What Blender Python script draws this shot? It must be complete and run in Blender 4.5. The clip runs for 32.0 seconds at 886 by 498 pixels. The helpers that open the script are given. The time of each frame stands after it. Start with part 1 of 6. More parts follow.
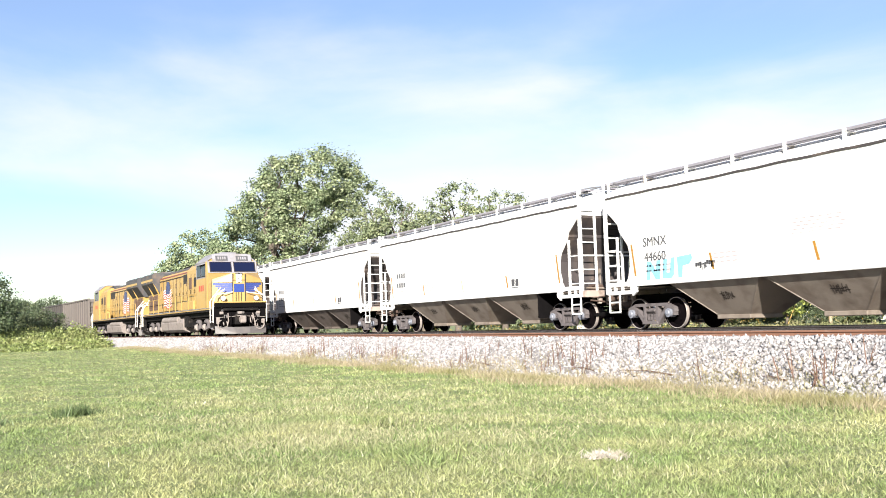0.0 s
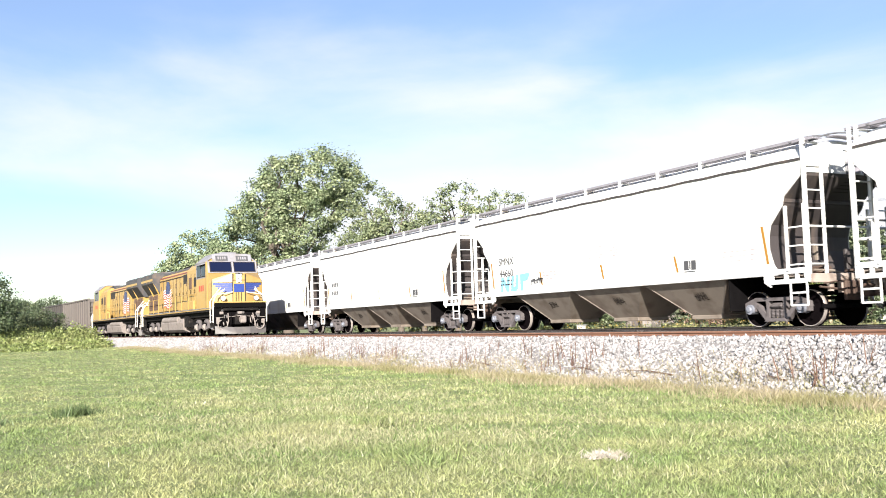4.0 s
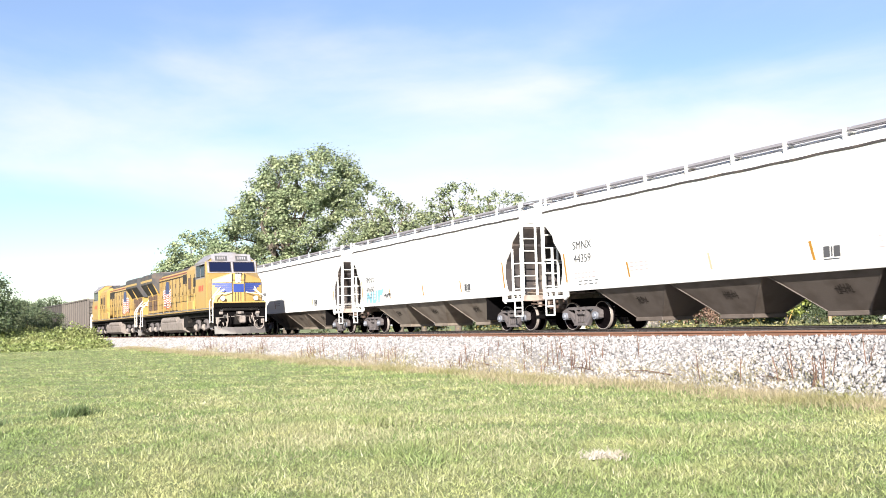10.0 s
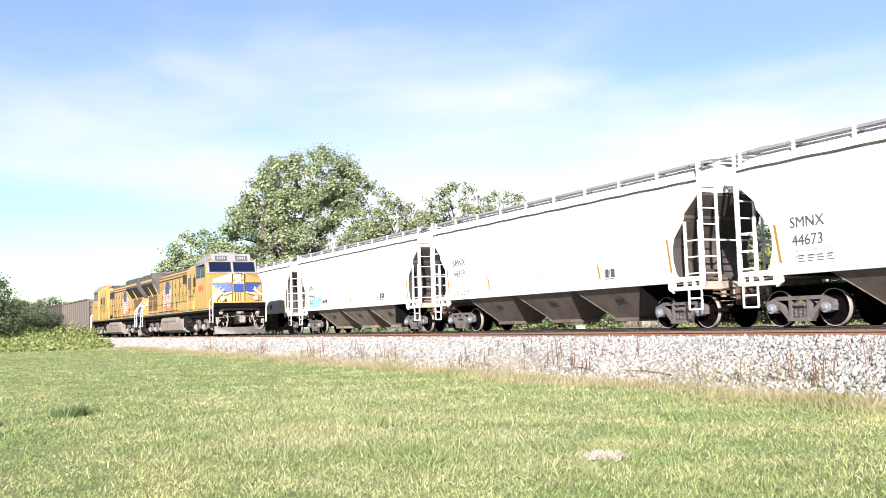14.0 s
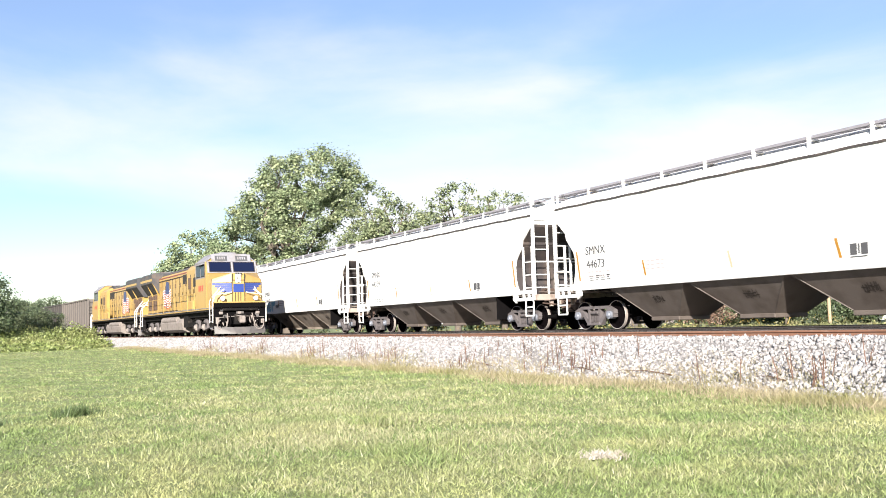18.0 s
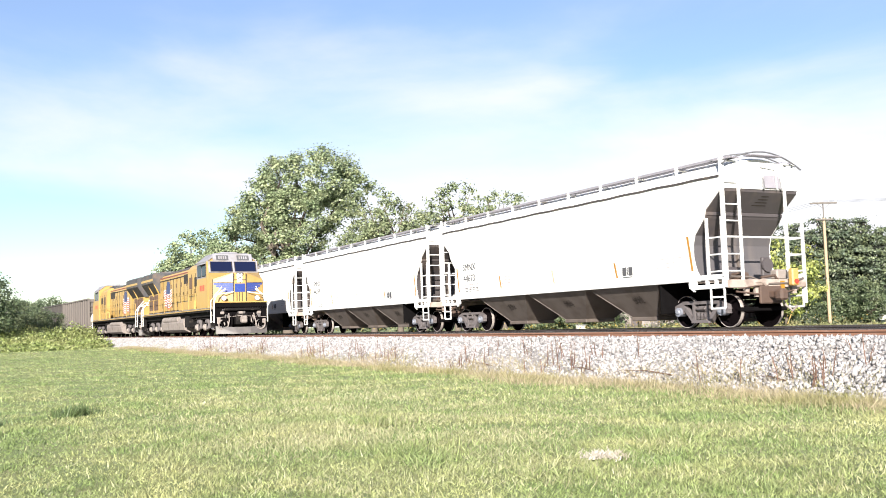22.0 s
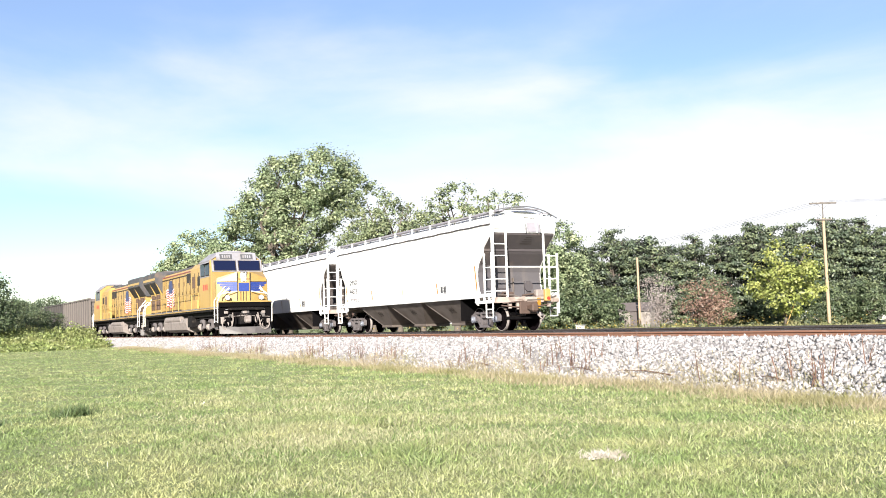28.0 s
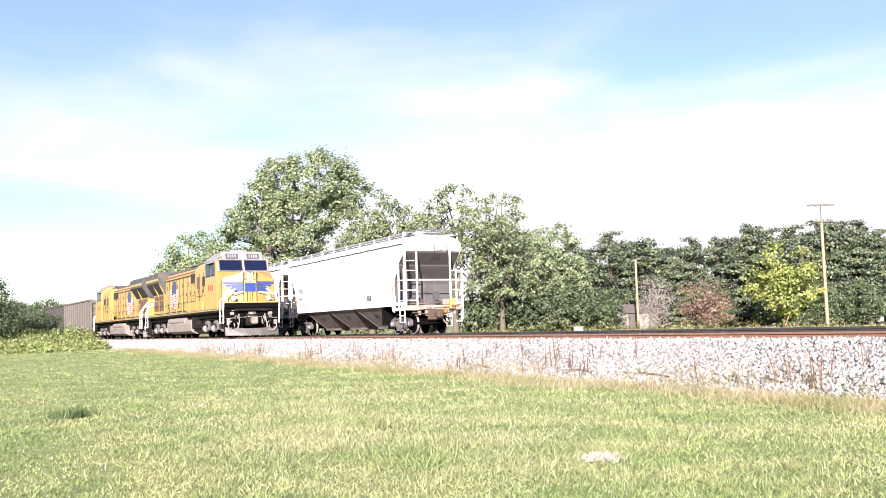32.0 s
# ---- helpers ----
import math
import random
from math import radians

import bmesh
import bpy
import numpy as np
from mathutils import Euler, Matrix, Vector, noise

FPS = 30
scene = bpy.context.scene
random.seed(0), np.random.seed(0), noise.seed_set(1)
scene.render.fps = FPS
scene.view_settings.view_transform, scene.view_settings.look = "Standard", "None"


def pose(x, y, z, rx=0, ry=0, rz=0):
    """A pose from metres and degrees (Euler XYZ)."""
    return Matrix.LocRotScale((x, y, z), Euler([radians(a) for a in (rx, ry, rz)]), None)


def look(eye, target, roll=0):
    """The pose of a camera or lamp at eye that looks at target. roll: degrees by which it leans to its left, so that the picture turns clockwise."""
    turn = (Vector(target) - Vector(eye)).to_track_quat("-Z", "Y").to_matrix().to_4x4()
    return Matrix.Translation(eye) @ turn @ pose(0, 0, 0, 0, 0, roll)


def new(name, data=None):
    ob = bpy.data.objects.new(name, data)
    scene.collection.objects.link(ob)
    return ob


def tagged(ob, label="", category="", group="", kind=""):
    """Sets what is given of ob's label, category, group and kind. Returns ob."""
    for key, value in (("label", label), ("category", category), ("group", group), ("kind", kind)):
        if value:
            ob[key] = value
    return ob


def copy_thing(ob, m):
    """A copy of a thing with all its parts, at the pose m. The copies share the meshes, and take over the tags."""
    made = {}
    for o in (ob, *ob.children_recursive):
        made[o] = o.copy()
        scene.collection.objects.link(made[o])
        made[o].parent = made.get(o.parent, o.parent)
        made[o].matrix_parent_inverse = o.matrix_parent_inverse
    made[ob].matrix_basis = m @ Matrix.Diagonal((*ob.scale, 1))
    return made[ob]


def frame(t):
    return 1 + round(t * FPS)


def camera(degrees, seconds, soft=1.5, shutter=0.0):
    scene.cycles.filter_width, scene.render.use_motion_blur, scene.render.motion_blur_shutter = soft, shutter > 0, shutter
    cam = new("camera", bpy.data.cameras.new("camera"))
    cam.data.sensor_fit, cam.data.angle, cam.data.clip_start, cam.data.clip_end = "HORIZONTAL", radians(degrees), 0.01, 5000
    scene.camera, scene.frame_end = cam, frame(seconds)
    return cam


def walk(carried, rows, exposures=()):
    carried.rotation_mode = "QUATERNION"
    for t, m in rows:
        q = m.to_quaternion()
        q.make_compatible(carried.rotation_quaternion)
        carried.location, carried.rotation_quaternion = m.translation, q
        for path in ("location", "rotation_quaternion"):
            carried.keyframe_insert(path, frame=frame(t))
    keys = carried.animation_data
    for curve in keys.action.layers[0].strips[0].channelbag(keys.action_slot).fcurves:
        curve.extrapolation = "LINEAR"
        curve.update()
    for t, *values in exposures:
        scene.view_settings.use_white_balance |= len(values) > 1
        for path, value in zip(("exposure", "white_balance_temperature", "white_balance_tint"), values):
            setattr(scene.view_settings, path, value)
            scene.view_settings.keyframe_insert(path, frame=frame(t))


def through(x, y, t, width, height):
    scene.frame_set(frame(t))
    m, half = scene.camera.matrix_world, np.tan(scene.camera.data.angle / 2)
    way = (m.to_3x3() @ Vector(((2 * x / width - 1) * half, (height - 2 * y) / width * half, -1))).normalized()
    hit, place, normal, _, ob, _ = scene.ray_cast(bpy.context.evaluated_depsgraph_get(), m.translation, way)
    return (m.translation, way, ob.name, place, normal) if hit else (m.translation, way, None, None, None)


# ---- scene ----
# ---- camera: still, rail top is z = 0, the tracks run along x, y points away from the camera ----
EYE = Vector((0.0, 0.0, 0.25))
FOV = 49.9


def aim(turn, tilt, lean=-1.716):
    a, b = radians(turn), radians(tilt)
    return look(EYE, EYE + Vector((math.sin(a) * math.cos(b), math.cos(a) * math.cos(b), math.sin(b))), lean)


cam = camera(FOV, 32.0, soft=0.9, shutter=0.5)
walk(cam, [(0.0, aim(-62.534, 4.488)), (9.2, aim(-62.534, 4.488)), (9.5, aim(-62.505, 4.49)),
           (25.5, aim(-62.495, 4.49)), (28.0, aim(-62.47, 4.492)), (31.0, aim(-62.46, 4.495)),
           (31.5, aim(-62.44, 4.52)), (32.0, aim(-62.37, 4.595))],
     exposures=[(0.0, 1.76, 6500, 10), (31.2, 1.76, 6500, 10), (32.0, 1.95, 6500, 15)])

# ---- sky and sun ----
SUN_SIDE, SUN_UP = 55.0, 22.0      # degrees: from the camera's side of the line towards +x, and above the horizon
world = bpy.data.worlds.new("sky")
scene.world = world
world.use_nodes = True
wn, wl = world.node_tree.nodes, world.node_tree.links
wn.clear()
w_out = wn.new("ShaderNodeOutputWorld")
w_bg = wn.new("ShaderNodeBackground")
w_sky = wn.new("ShaderNodeTexSky")
w_sky.sky_type, w_sky.sun_disc = "NISHITA", False
w_sky.sun_elevation, w_sky.sun_rotation = radians(SUN_UP), radians(180 - SUN_SIDE)
w_sky.air_density, w_sky.dust_density, w_sky.ozone_density = 1.0, 0.3, 2.5
w_co = wn.new("ShaderNodeTexCoord")
w_sep = wn.new("ShaderNodeSeparateXYZ")
w_map = wn.new("ShaderNodeMapping")
w_map.inputs["Scale"].default_value = (1.1, 1.1, 4.2)
w_map.inputs["Location"].default_value = (0.55, 0.2, 0.1)
w_noise = wn.new("ShaderNodeTexNoise")
w_noise.inputs["Scale"].default_value, w_noise.inputs["Detail"].default_value = 1.7, 7.0
w_noise.inputs["Roughness"].default_value, w_noise.inputs["Distortion"].default_value = 0.52, 0.35
w_low = wn.new("ShaderNodeMapRange")          # cloud banks lie low, the upper sky is clearer
w_low.inputs["From Min"].default_value, w_low.inputs["From Max"].default_value = 0.10, 0.36
w_low.inputs["To Min"].default_value, w_low.inputs["To Max"].default_value = 0.22, -0.20
w_add = wn.new("ShaderNodeMath")
w_add.operation = "ADD"
w_ramp = wn.new("ShaderNodeMapRange")
w_ramp.interpolation_type = "SMOOTHSTEP"
w_ramp.inputs["From Min"].default_value, w_ramp.inputs["From Max"].default_value = 0.33, 0.82
w_ramp.inputs["To Min"].default_value, w_ramp.inputs["To Max"].default_value = 0.13, 0.92
w_mix = wn.new("ShaderNodeMix")
w_mix.data_type = "RGBA"
w_mix.inputs[7].default_value = (6.6, 6.45, 6.65, 1)
wl.new(w_co.outputs["Generated"], w_sep.inputs[0])
wl.new(w_co.outputs["Generated"], w_map.inputs["Vector"])
wl.new(w_map.outputs["Vector"], w_noise.inputs["Vector"])
wl.new(w_sep.outputs["Z"], w_low.inputs["Value"])
wl.new(w_noise.outputs["Fac"], w_add.inputs[0])
wl.new(w_low.outputs["Result"], w_add.inputs[1])
w_gap = wn.new("ShaderNodeMapRange")          # a clear stretch low over the line, where the bank ends
w_gap.inputs["From Min"].default_value, w_gap.inputs["From Max"].default_value = 0.10, 0.34
w_gap.inputs["To Min"].default_value, w_gap.inputs["To Max"].default_value = -0.55, 0.0
w_lowest = wn.new("ShaderNodeMapRange")
w_lowest.inputs["From Min"].default_value, w_lowest.inputs["From Max"].default_value = 0.08, 0.16
w_lowest.inputs["To Min"].default_value, w_lowest.inputs["To Max"].default_value = 1.0, 0.0
w_both = wn.new("ShaderNodeMath")
w_both.operation = "MULTIPLY_ADD"
wl.new(w_sep.outputs["Y"], w_gap.inputs["Value"])
wl.new(w_sep.outputs["Z"], w_lowest.inputs["Value"])
wl.new(w_gap.outputs["Result"], w_both.inputs[0])
wl.new(w_lowest.outputs["Result"], w_both.inputs[1])
wl.new(w_add.outputs[0], w_both.inputs[2])
wl.new(w_both.outputs[0], w_ramp.inputs["Value"])
wl.new(w_ramp.outputs["Result"], w_mix.inputs[0])
w_hue = wn.new("ShaderNodeHueSaturation")
w_hue.inputs["Hue"].default_value = 0.509
w_hue.inputs["Value"].default_value = 1.1
w_deep = wn.new("ShaderNodeMapRange")         # clearer, bluer air low down
w_deep.inputs["From Min"].default_value, w_deep.inputs["From Max"].default_value = 0.0, 0.22
w_deep.inputs["To Min"].default_value, w_deep.inputs["To Max"].default_value = 1.2, 1.12
wl.new(w_sep.outputs["Z"], w_deep.inputs["Value"])
wl.new(w_deep.outputs["Result"], w_hue.inputs["Saturation"])
wl.new(w_sky.outputs["Color"], w_hue.inputs["Color"])
wl.new(w_hue.outputs["Color"], w_mix.inputs[6])
wl.new(w_mix.outputs[2], w_bg.inputs["Color"])
w_bg.inputs["Strength"].default_value = 0.051
wl.new(w_bg.outputs[0], w_out.inputs["Surface"])

sun = new("sun", bpy.data.lights.new("sun", "SUN"))
sun.data.energy, sun.data.angle, sun.data.color = 5.0, radians(0.6), (1.0, 0.94, 0.84)
_a, _b = radians(SUN_SIDE), radians(SUN_UP)
TO_SUN = Vector((math.sin(_a) * math.cos(_b), -math.cos(_a) * math.cos(_b), math.sin(_b)))
sun.matrix_world = look(TO_SUN * 60, (0, 0, 0))


# ---- materials ----
def material(name, colour, rough=0.6, metal=0.0, vary=0.15, scale=4.0, fine=60.0, bump=0.2, dirt=None, dirt_amount=0.0,
             dirt_scale=1.5, random_vary=0.0, island_vary=0.0, streak=False, spec=0.5):
    """A procedural surface: base colour, coarse and fine variation, stains of a second colour, and fine relief."""
    m = bpy.data.materials.new(name)
    m.use_nodes = True
    n, l = m.node_tree.nodes, m.node_tree.links
    b = n["Principled BSDF"]
    b.inputs["Metallic"].default_value = metal
    b.inputs["Specular IOR Level"].default_value = spec
    co = n.new("ShaderNodeTexCoord")
    n1, n2 = n.new("ShaderNodeTexNoise"), n.new("ShaderNodeTexNoise")
    n1.inputs["Scale"].default_value, n1.inputs["Detail"].default_value = scale, 5
    n2.inputs["Scale"].default_value, n2.inputs["Detail"].default_value = fine, 4
    l.new(co.outputs["Object"], n1.inputs["Vector"])
    l.new(co.outputs["Object"], n2.inputs["Vector"])
    hsv = n.new("ShaderNodeHueSaturation")
    hsv.inputs["Color"].default_value = (*colour, 1)
    add = n.new("ShaderNodeMath")
    add.operation = "ADD"
    l.new(n1.outputs["Fac"], add.inputs[0])
    l.new(n2.outputs["Fac"], add.inputs[1])
    last = add.outputs[0]
    for amount, node, out in ((random_vary, "ShaderNodeObjectInfo", "Random"), (island_vary, "ShaderNodeNewGeometry", "Random Per Island")):
        if amount:
            src, mul = n.new(node), n.new("ShaderNodeMath")
            mul.operation = "MULTIPLY_ADD"
            mul.inputs[1].default_value = amount / max(vary, 0.01)
            l.new(src.outputs[out], mul.inputs[0])
            l.new(last, mul.inputs[2])
            last = mul.outputs[0]
    top = 2.0 + (random_vary + island_vary) / max(vary, 0.01)
    rng = n.new("ShaderNodeMapRange")
    rng.inputs["From Min"].default_value, rng.inputs["From Max"].default_value = 0.5, top - 0.5
    rng.inputs["To Min"].default_value = 1 - vary - (random_vary + island_vary) / 2
    rng.inputs["To Max"].default_value = 1 + vary + (random_vary + island_vary) / 2
    l.new(last, rng.inputs["Value"])
    l.new(rng.outputs["Result"], hsv.inputs["Value"])
    colour_out = hsv.outputs["Color"]
    if dirt:
        mp, n3, r3, mx = n.new("ShaderNodeMapping"), n.new("ShaderNodeTexNoise"), n.new("ShaderNodeMapRange"), n.new("ShaderNodeMix")
        if streak:
            mp.inputs["Scale"].default_value = (1.0, 1.0, 0.12)
        n3.inputs["Scale"].default_value, n3.inputs["Detail"].default_value = dirt_scale, 8
        r3.inputs["From Min"].default_value, r3.inputs["From Max"].default_value = 0.62 - dirt_amount * 0.45, 0.78
        mx.data_type = "RGBA"
        mx.inputs[7].default_value = (*dirt, 1)
        l.new(co.outputs["Object"], mp.inputs["Vector"])
        l.new(mp.outputs["Vector"], n3.inputs["Vector"])
        l.new(n3.outputs["Fac"], r3.inputs["Value"])
        l.new(r3.outputs["Result"], mx.inputs[0])
        l.new(colour_out, mx.inputs[6])
        colour_out = mx.outputs[2]
    l.new(colour_out, b.inputs["Base Color"])
    r2 = n.new("ShaderNodeMapRange")
    r2.inputs["To Min"].default_value, r2.inputs["To Max"].default_value = max(0.03, rough - 0.12), min(1.0, rough + 0.12)
    l.new(n1.outputs["Fac"], r2.inputs["Value"])
    l.new(r2.outputs["Result"], b.inputs["Roughness"])
    if bump:
        bp = n.new("ShaderNodeBump")
        bp.inputs["Strength"].default_value, bp.inputs["Distance"].default_value = bump, 0.01
        l.new(n2.outputs["Fac"], bp.inputs["Height"])
        l.new(bp.outputs["Normal"], b.inputs["Normal"])
    return m


M_WHITE = material("hopper paint", (0.58, 0.58, 0.575), 0.5, vary=0.05, scale=1.2, fine=30, bump=0.08, dirt=(0.42, 0.36, 0.31), dirt_amount=0.12, dirt_scale=1.3, streak=True)
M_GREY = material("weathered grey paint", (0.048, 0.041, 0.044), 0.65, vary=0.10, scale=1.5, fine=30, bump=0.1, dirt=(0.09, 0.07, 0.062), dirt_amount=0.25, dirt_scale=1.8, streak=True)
M_ENDPLATE = material("lighter grey end plate", (0.058, 0.053, 0.058), 0.65, vary=0.10, scale=1.5, fine=30, bump=0.1, dirt=(0.10, 0.085, 0.08), dirt_amount=0.2, dirt_scale=1.8, streak=True)
M_SEAM = material("dark joint and shade strip", (0.018, 0.012, 0.009), 0.8, vary=0.2, bump=0)
M_ENDSILL = material("dusty tan steel", (0.26, 0.215, 0.19), 0.7, vary=0.2, scale=4, fine=50, bump=0.2, dirt=(0.08, 0.05, 0.036), dirt_amount=0.35, dirt_scale=3)
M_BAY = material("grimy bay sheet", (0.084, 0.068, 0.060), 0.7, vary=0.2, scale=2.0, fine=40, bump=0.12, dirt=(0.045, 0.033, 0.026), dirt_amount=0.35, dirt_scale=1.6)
M_GREYDARK = material("darker grey-brown paint", (0.036, 0.030, 0.031), 0.65, vary=0.12, scale=1.5, fine=30, bump=0.1, dirt=(0.08, 0.06, 0.05), dirt_amount=0.25, dirt_scale=1.8, streak=True)
M_BAYPALE = material("pale tan bay sheet", (0.16, 0.134, 0.112), 0.7, vary=0.18, scale=2.0, fine=40, bump=0.12, dirt=(0.07, 0.05, 0.036), dirt_amount=0.3, dirt_scale=1.6)
M_TRUCK = material("road-grimed cast steel", (0.088, 0.077, 0.080), 0.7, vary=0.3, scale=6, fine=70, bump=0.3, dirt=(0.035, 0.028, 0.027), dirt_amount=0.25, dirt_scale=6)
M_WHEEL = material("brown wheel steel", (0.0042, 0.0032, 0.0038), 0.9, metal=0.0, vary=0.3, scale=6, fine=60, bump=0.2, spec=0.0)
M_TREAD = material("polished wheel tread", (0.34, 0.30, 0.28), 0.4, metal=0.4, vary=0.1, scale=10, fine=80, bump=0.05)
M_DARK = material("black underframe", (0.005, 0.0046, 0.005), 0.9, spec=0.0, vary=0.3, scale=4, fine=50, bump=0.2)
M_GRATE = material("galvanised grating", (0.235, 0.222, 0.25), 0.6, metal=0.3, vary=0.2, scale=5, fine=60, bump=0.2)
M_YELLOWREF = material("yellow reflector", (0.25, 0.12, 0.012), 0.4, vary=0.1, bump=0)
M_BLACKPAINT = material("black lettering paint", (0.05, 0.05, 0.055), 0.6, vary=0.2, scale=8, bump=0)
M_GREYLET = material("faded lettering paint", (0.0845, 0.0845, 0.091), 0.6, vary=0.2, scale=8, bump=0)
M_GRAFFITI = material("pale blue sprayed paint", (0.155, 0.315, 0.395), 0.6, vary=0.2, scale=8, bump=0)
M_RUST = material("rusty brown steel", (0.055, 0.034, 0.026), 0.8, vary=0.25, scale=8, fine=90, bump=0.3, dirt=(0.065, 0.0325, 0.0195), dirt_amount=0.3, dirt_scale=5)
M_REDLAMP = material("red lens", (0.55, 0.03, 0.02), 0.2, vary=0.1, bump=0)
M_FAINT = material("faint lettering paint", (0.30, 0.27, 0.275), 0.6, vary=0.2, scale=8, bump=0)
M_CAP = material("worn bearing cap steel", (0.17, 0.18, 0.215), 0.5, metal=0.2, vary=0.2, scale=8, bump=0.1)
M_REFFADE = material("faded reflector", (0.33, 0.27, 0.19), 0.5, vary=0.2, bump=0)
M_RAIL = material("rusty rail side", (0.15, 0.072, 0.045), 0.85, vary=0.2, scale=3, fine=60, bump=0.25, dirt=(0.1755, 0.1105, 0.0845), dirt_amount=0.25, dirt_scale=4)
M_RAILTOP = material("polished rail head", (0.42, 0.42, 0.45), 0.3, metal=1.0, vary=0.15, scale=5, fine=60, bump=0.05)
M_TIE = material("weathered timber tie", (0.1105, 0.08125, 0.065), 0.85, vary=0.25, scale=5, fine=50, bump=0.5, random_vary=0.3)
M_STONE = material("pale limestone ballast", (0.255, 0.244, 0.247), 0.9, vary=0.15, scale=8, fine=60, bump=0.4, island_vary=0.8)
M_BED = material("packed ballast bed", (0.182, 0.1723, 0.169), 0.95, vary=0.3, scale=9, fine=45, bump=1.0, dirt=(0.104, 0.0845, 0.078), dirt_amount=0.35, dirt_scale=14)
M_YELLOW = material("locomotive yellow", (0.30, 0.194, 0.062), 0.42, vary=0.10, scale=1.5, fine=40, bump=0.06, dirt=(0.2925, 0.1625, 0.039), dirt_amount=0.12, dirt_scale=1.6, streak=True)
M_LGREY = material("locomotive grey", (0.185, 0.18, 0.20), 0.55, vary=0.12, scale=2, fine=40, bump=0.1, dirt=(0.13, 0.1105, 0.0975), dirt_amount=0.25)
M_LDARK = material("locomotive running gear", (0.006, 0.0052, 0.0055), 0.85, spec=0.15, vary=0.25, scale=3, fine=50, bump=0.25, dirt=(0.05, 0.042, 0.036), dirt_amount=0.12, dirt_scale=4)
M_TANK = material("dusty fuel tank", (0.185, 0.158, 0.146), 0.65, vary=0.15, scale=3, fine=50, bump=0.1, dirt=(0.065, 0.052, 0.0455), dirt_amount=0.25, dirt_scale=3)
M_PLOUGH = material("scuffed dark plough steel", (0.075, 0.068, 0.068), 0.6, vary=0.2, scale=3, fine=40, bump=0.2, dirt=(0.09, 0.08, 0.074), dirt_amount=0.2, dirt_scale=3)
M_ROOFGREY = material("sooty roof grey", (0.045, 0.044, 0.048), 0.6, vary=0.2, scale=2, fine=40, bump=0.1, dirt=(0.1105, 0.078, 0.0585), dirt_amount=0.3)
M_RAILSHADE = material("rail side in shade colour", (0.022, 0.017, 0.016), 0.8, vary=0.2, scale=3, fine=60, bump=0.25)
M_RED = material("red stripe paint", (0.3575, 0.0325, 0.02275), 0.4, vary=0.1, bump=0)
M_REDDULL = material("dull red band", (0.17, 0.045, 0.035), 0.6, vary=0.3, scale=3, bump=0)
M_NAVY = material("navy flag paint", (0.02, 0.03, 0.10), 0.4, vary=0.1, bump=0)
M_BLUE = material("blue emblem paint", (0.016, 0.036, 0.175), 0.4, vary=0.1, bump=0)
M_HANDRAIL = material("pale handrail paint", (0.72, 0.68, 0.60), 0.45, vary=0.1, bump=0.05)
M_VENT = material("dark vent screen", (0.014, 0.011, 0.010), 0.7, vary=0.3, scale=10, bump=0.2)
M_LOUVRE = material("brown louvred screen", (0.085, 0.05, 0.034), 0.7, vary=0.2, scale=10, bump=0.2)
M_COALPALE = material("lit-toned coal car side", (0.105, 0.09, 0.082), 0.75, vary=0.2, scale=1.5, fine=40, bump=0.2, dirt=(0.08, 0.066, 0.058), dirt_amount=0.2, dirt_scale=1.5, streak=True)
M_COAL = material("coal car side paint", (0.036, 0.031, 0.030), 0.75, vary=0.2, scale=1.5, fine=40, bump=0.2, dirt=(0.06, 0.05, 0.045), dirt_amount=0.3, dirt_scale=1.5, streak=True)
M_COALLOAD = material("coal", (0.01625, 0.0156, 0.0156), 0.6, vary=0.4, scale=8, fine=30, bump=1.0)


def glass_material(name, colour, rough=0.12, spec=0.3):
    m = bpy.data.materials.new(name)
    m.use_nodes = True
    b = m.node_tree.nodes["Principled BSDF"]
    b.inputs["Base Color"].default_value = (*colour, 1)
    b.inputs["Roughness"].default_value = rough
    b.inputs["IOR"].default_value = 1.5
    b.inputs["Specular IOR Level"].default_value = spec
    return m


M_GLASS = glass_material("dark tinted cab glass", (0.006, 0.009, 0.028), spec=0.12)
M_LENS = glass_material("headlight lens", (0.85, 0.84, 0.8), 0.1)


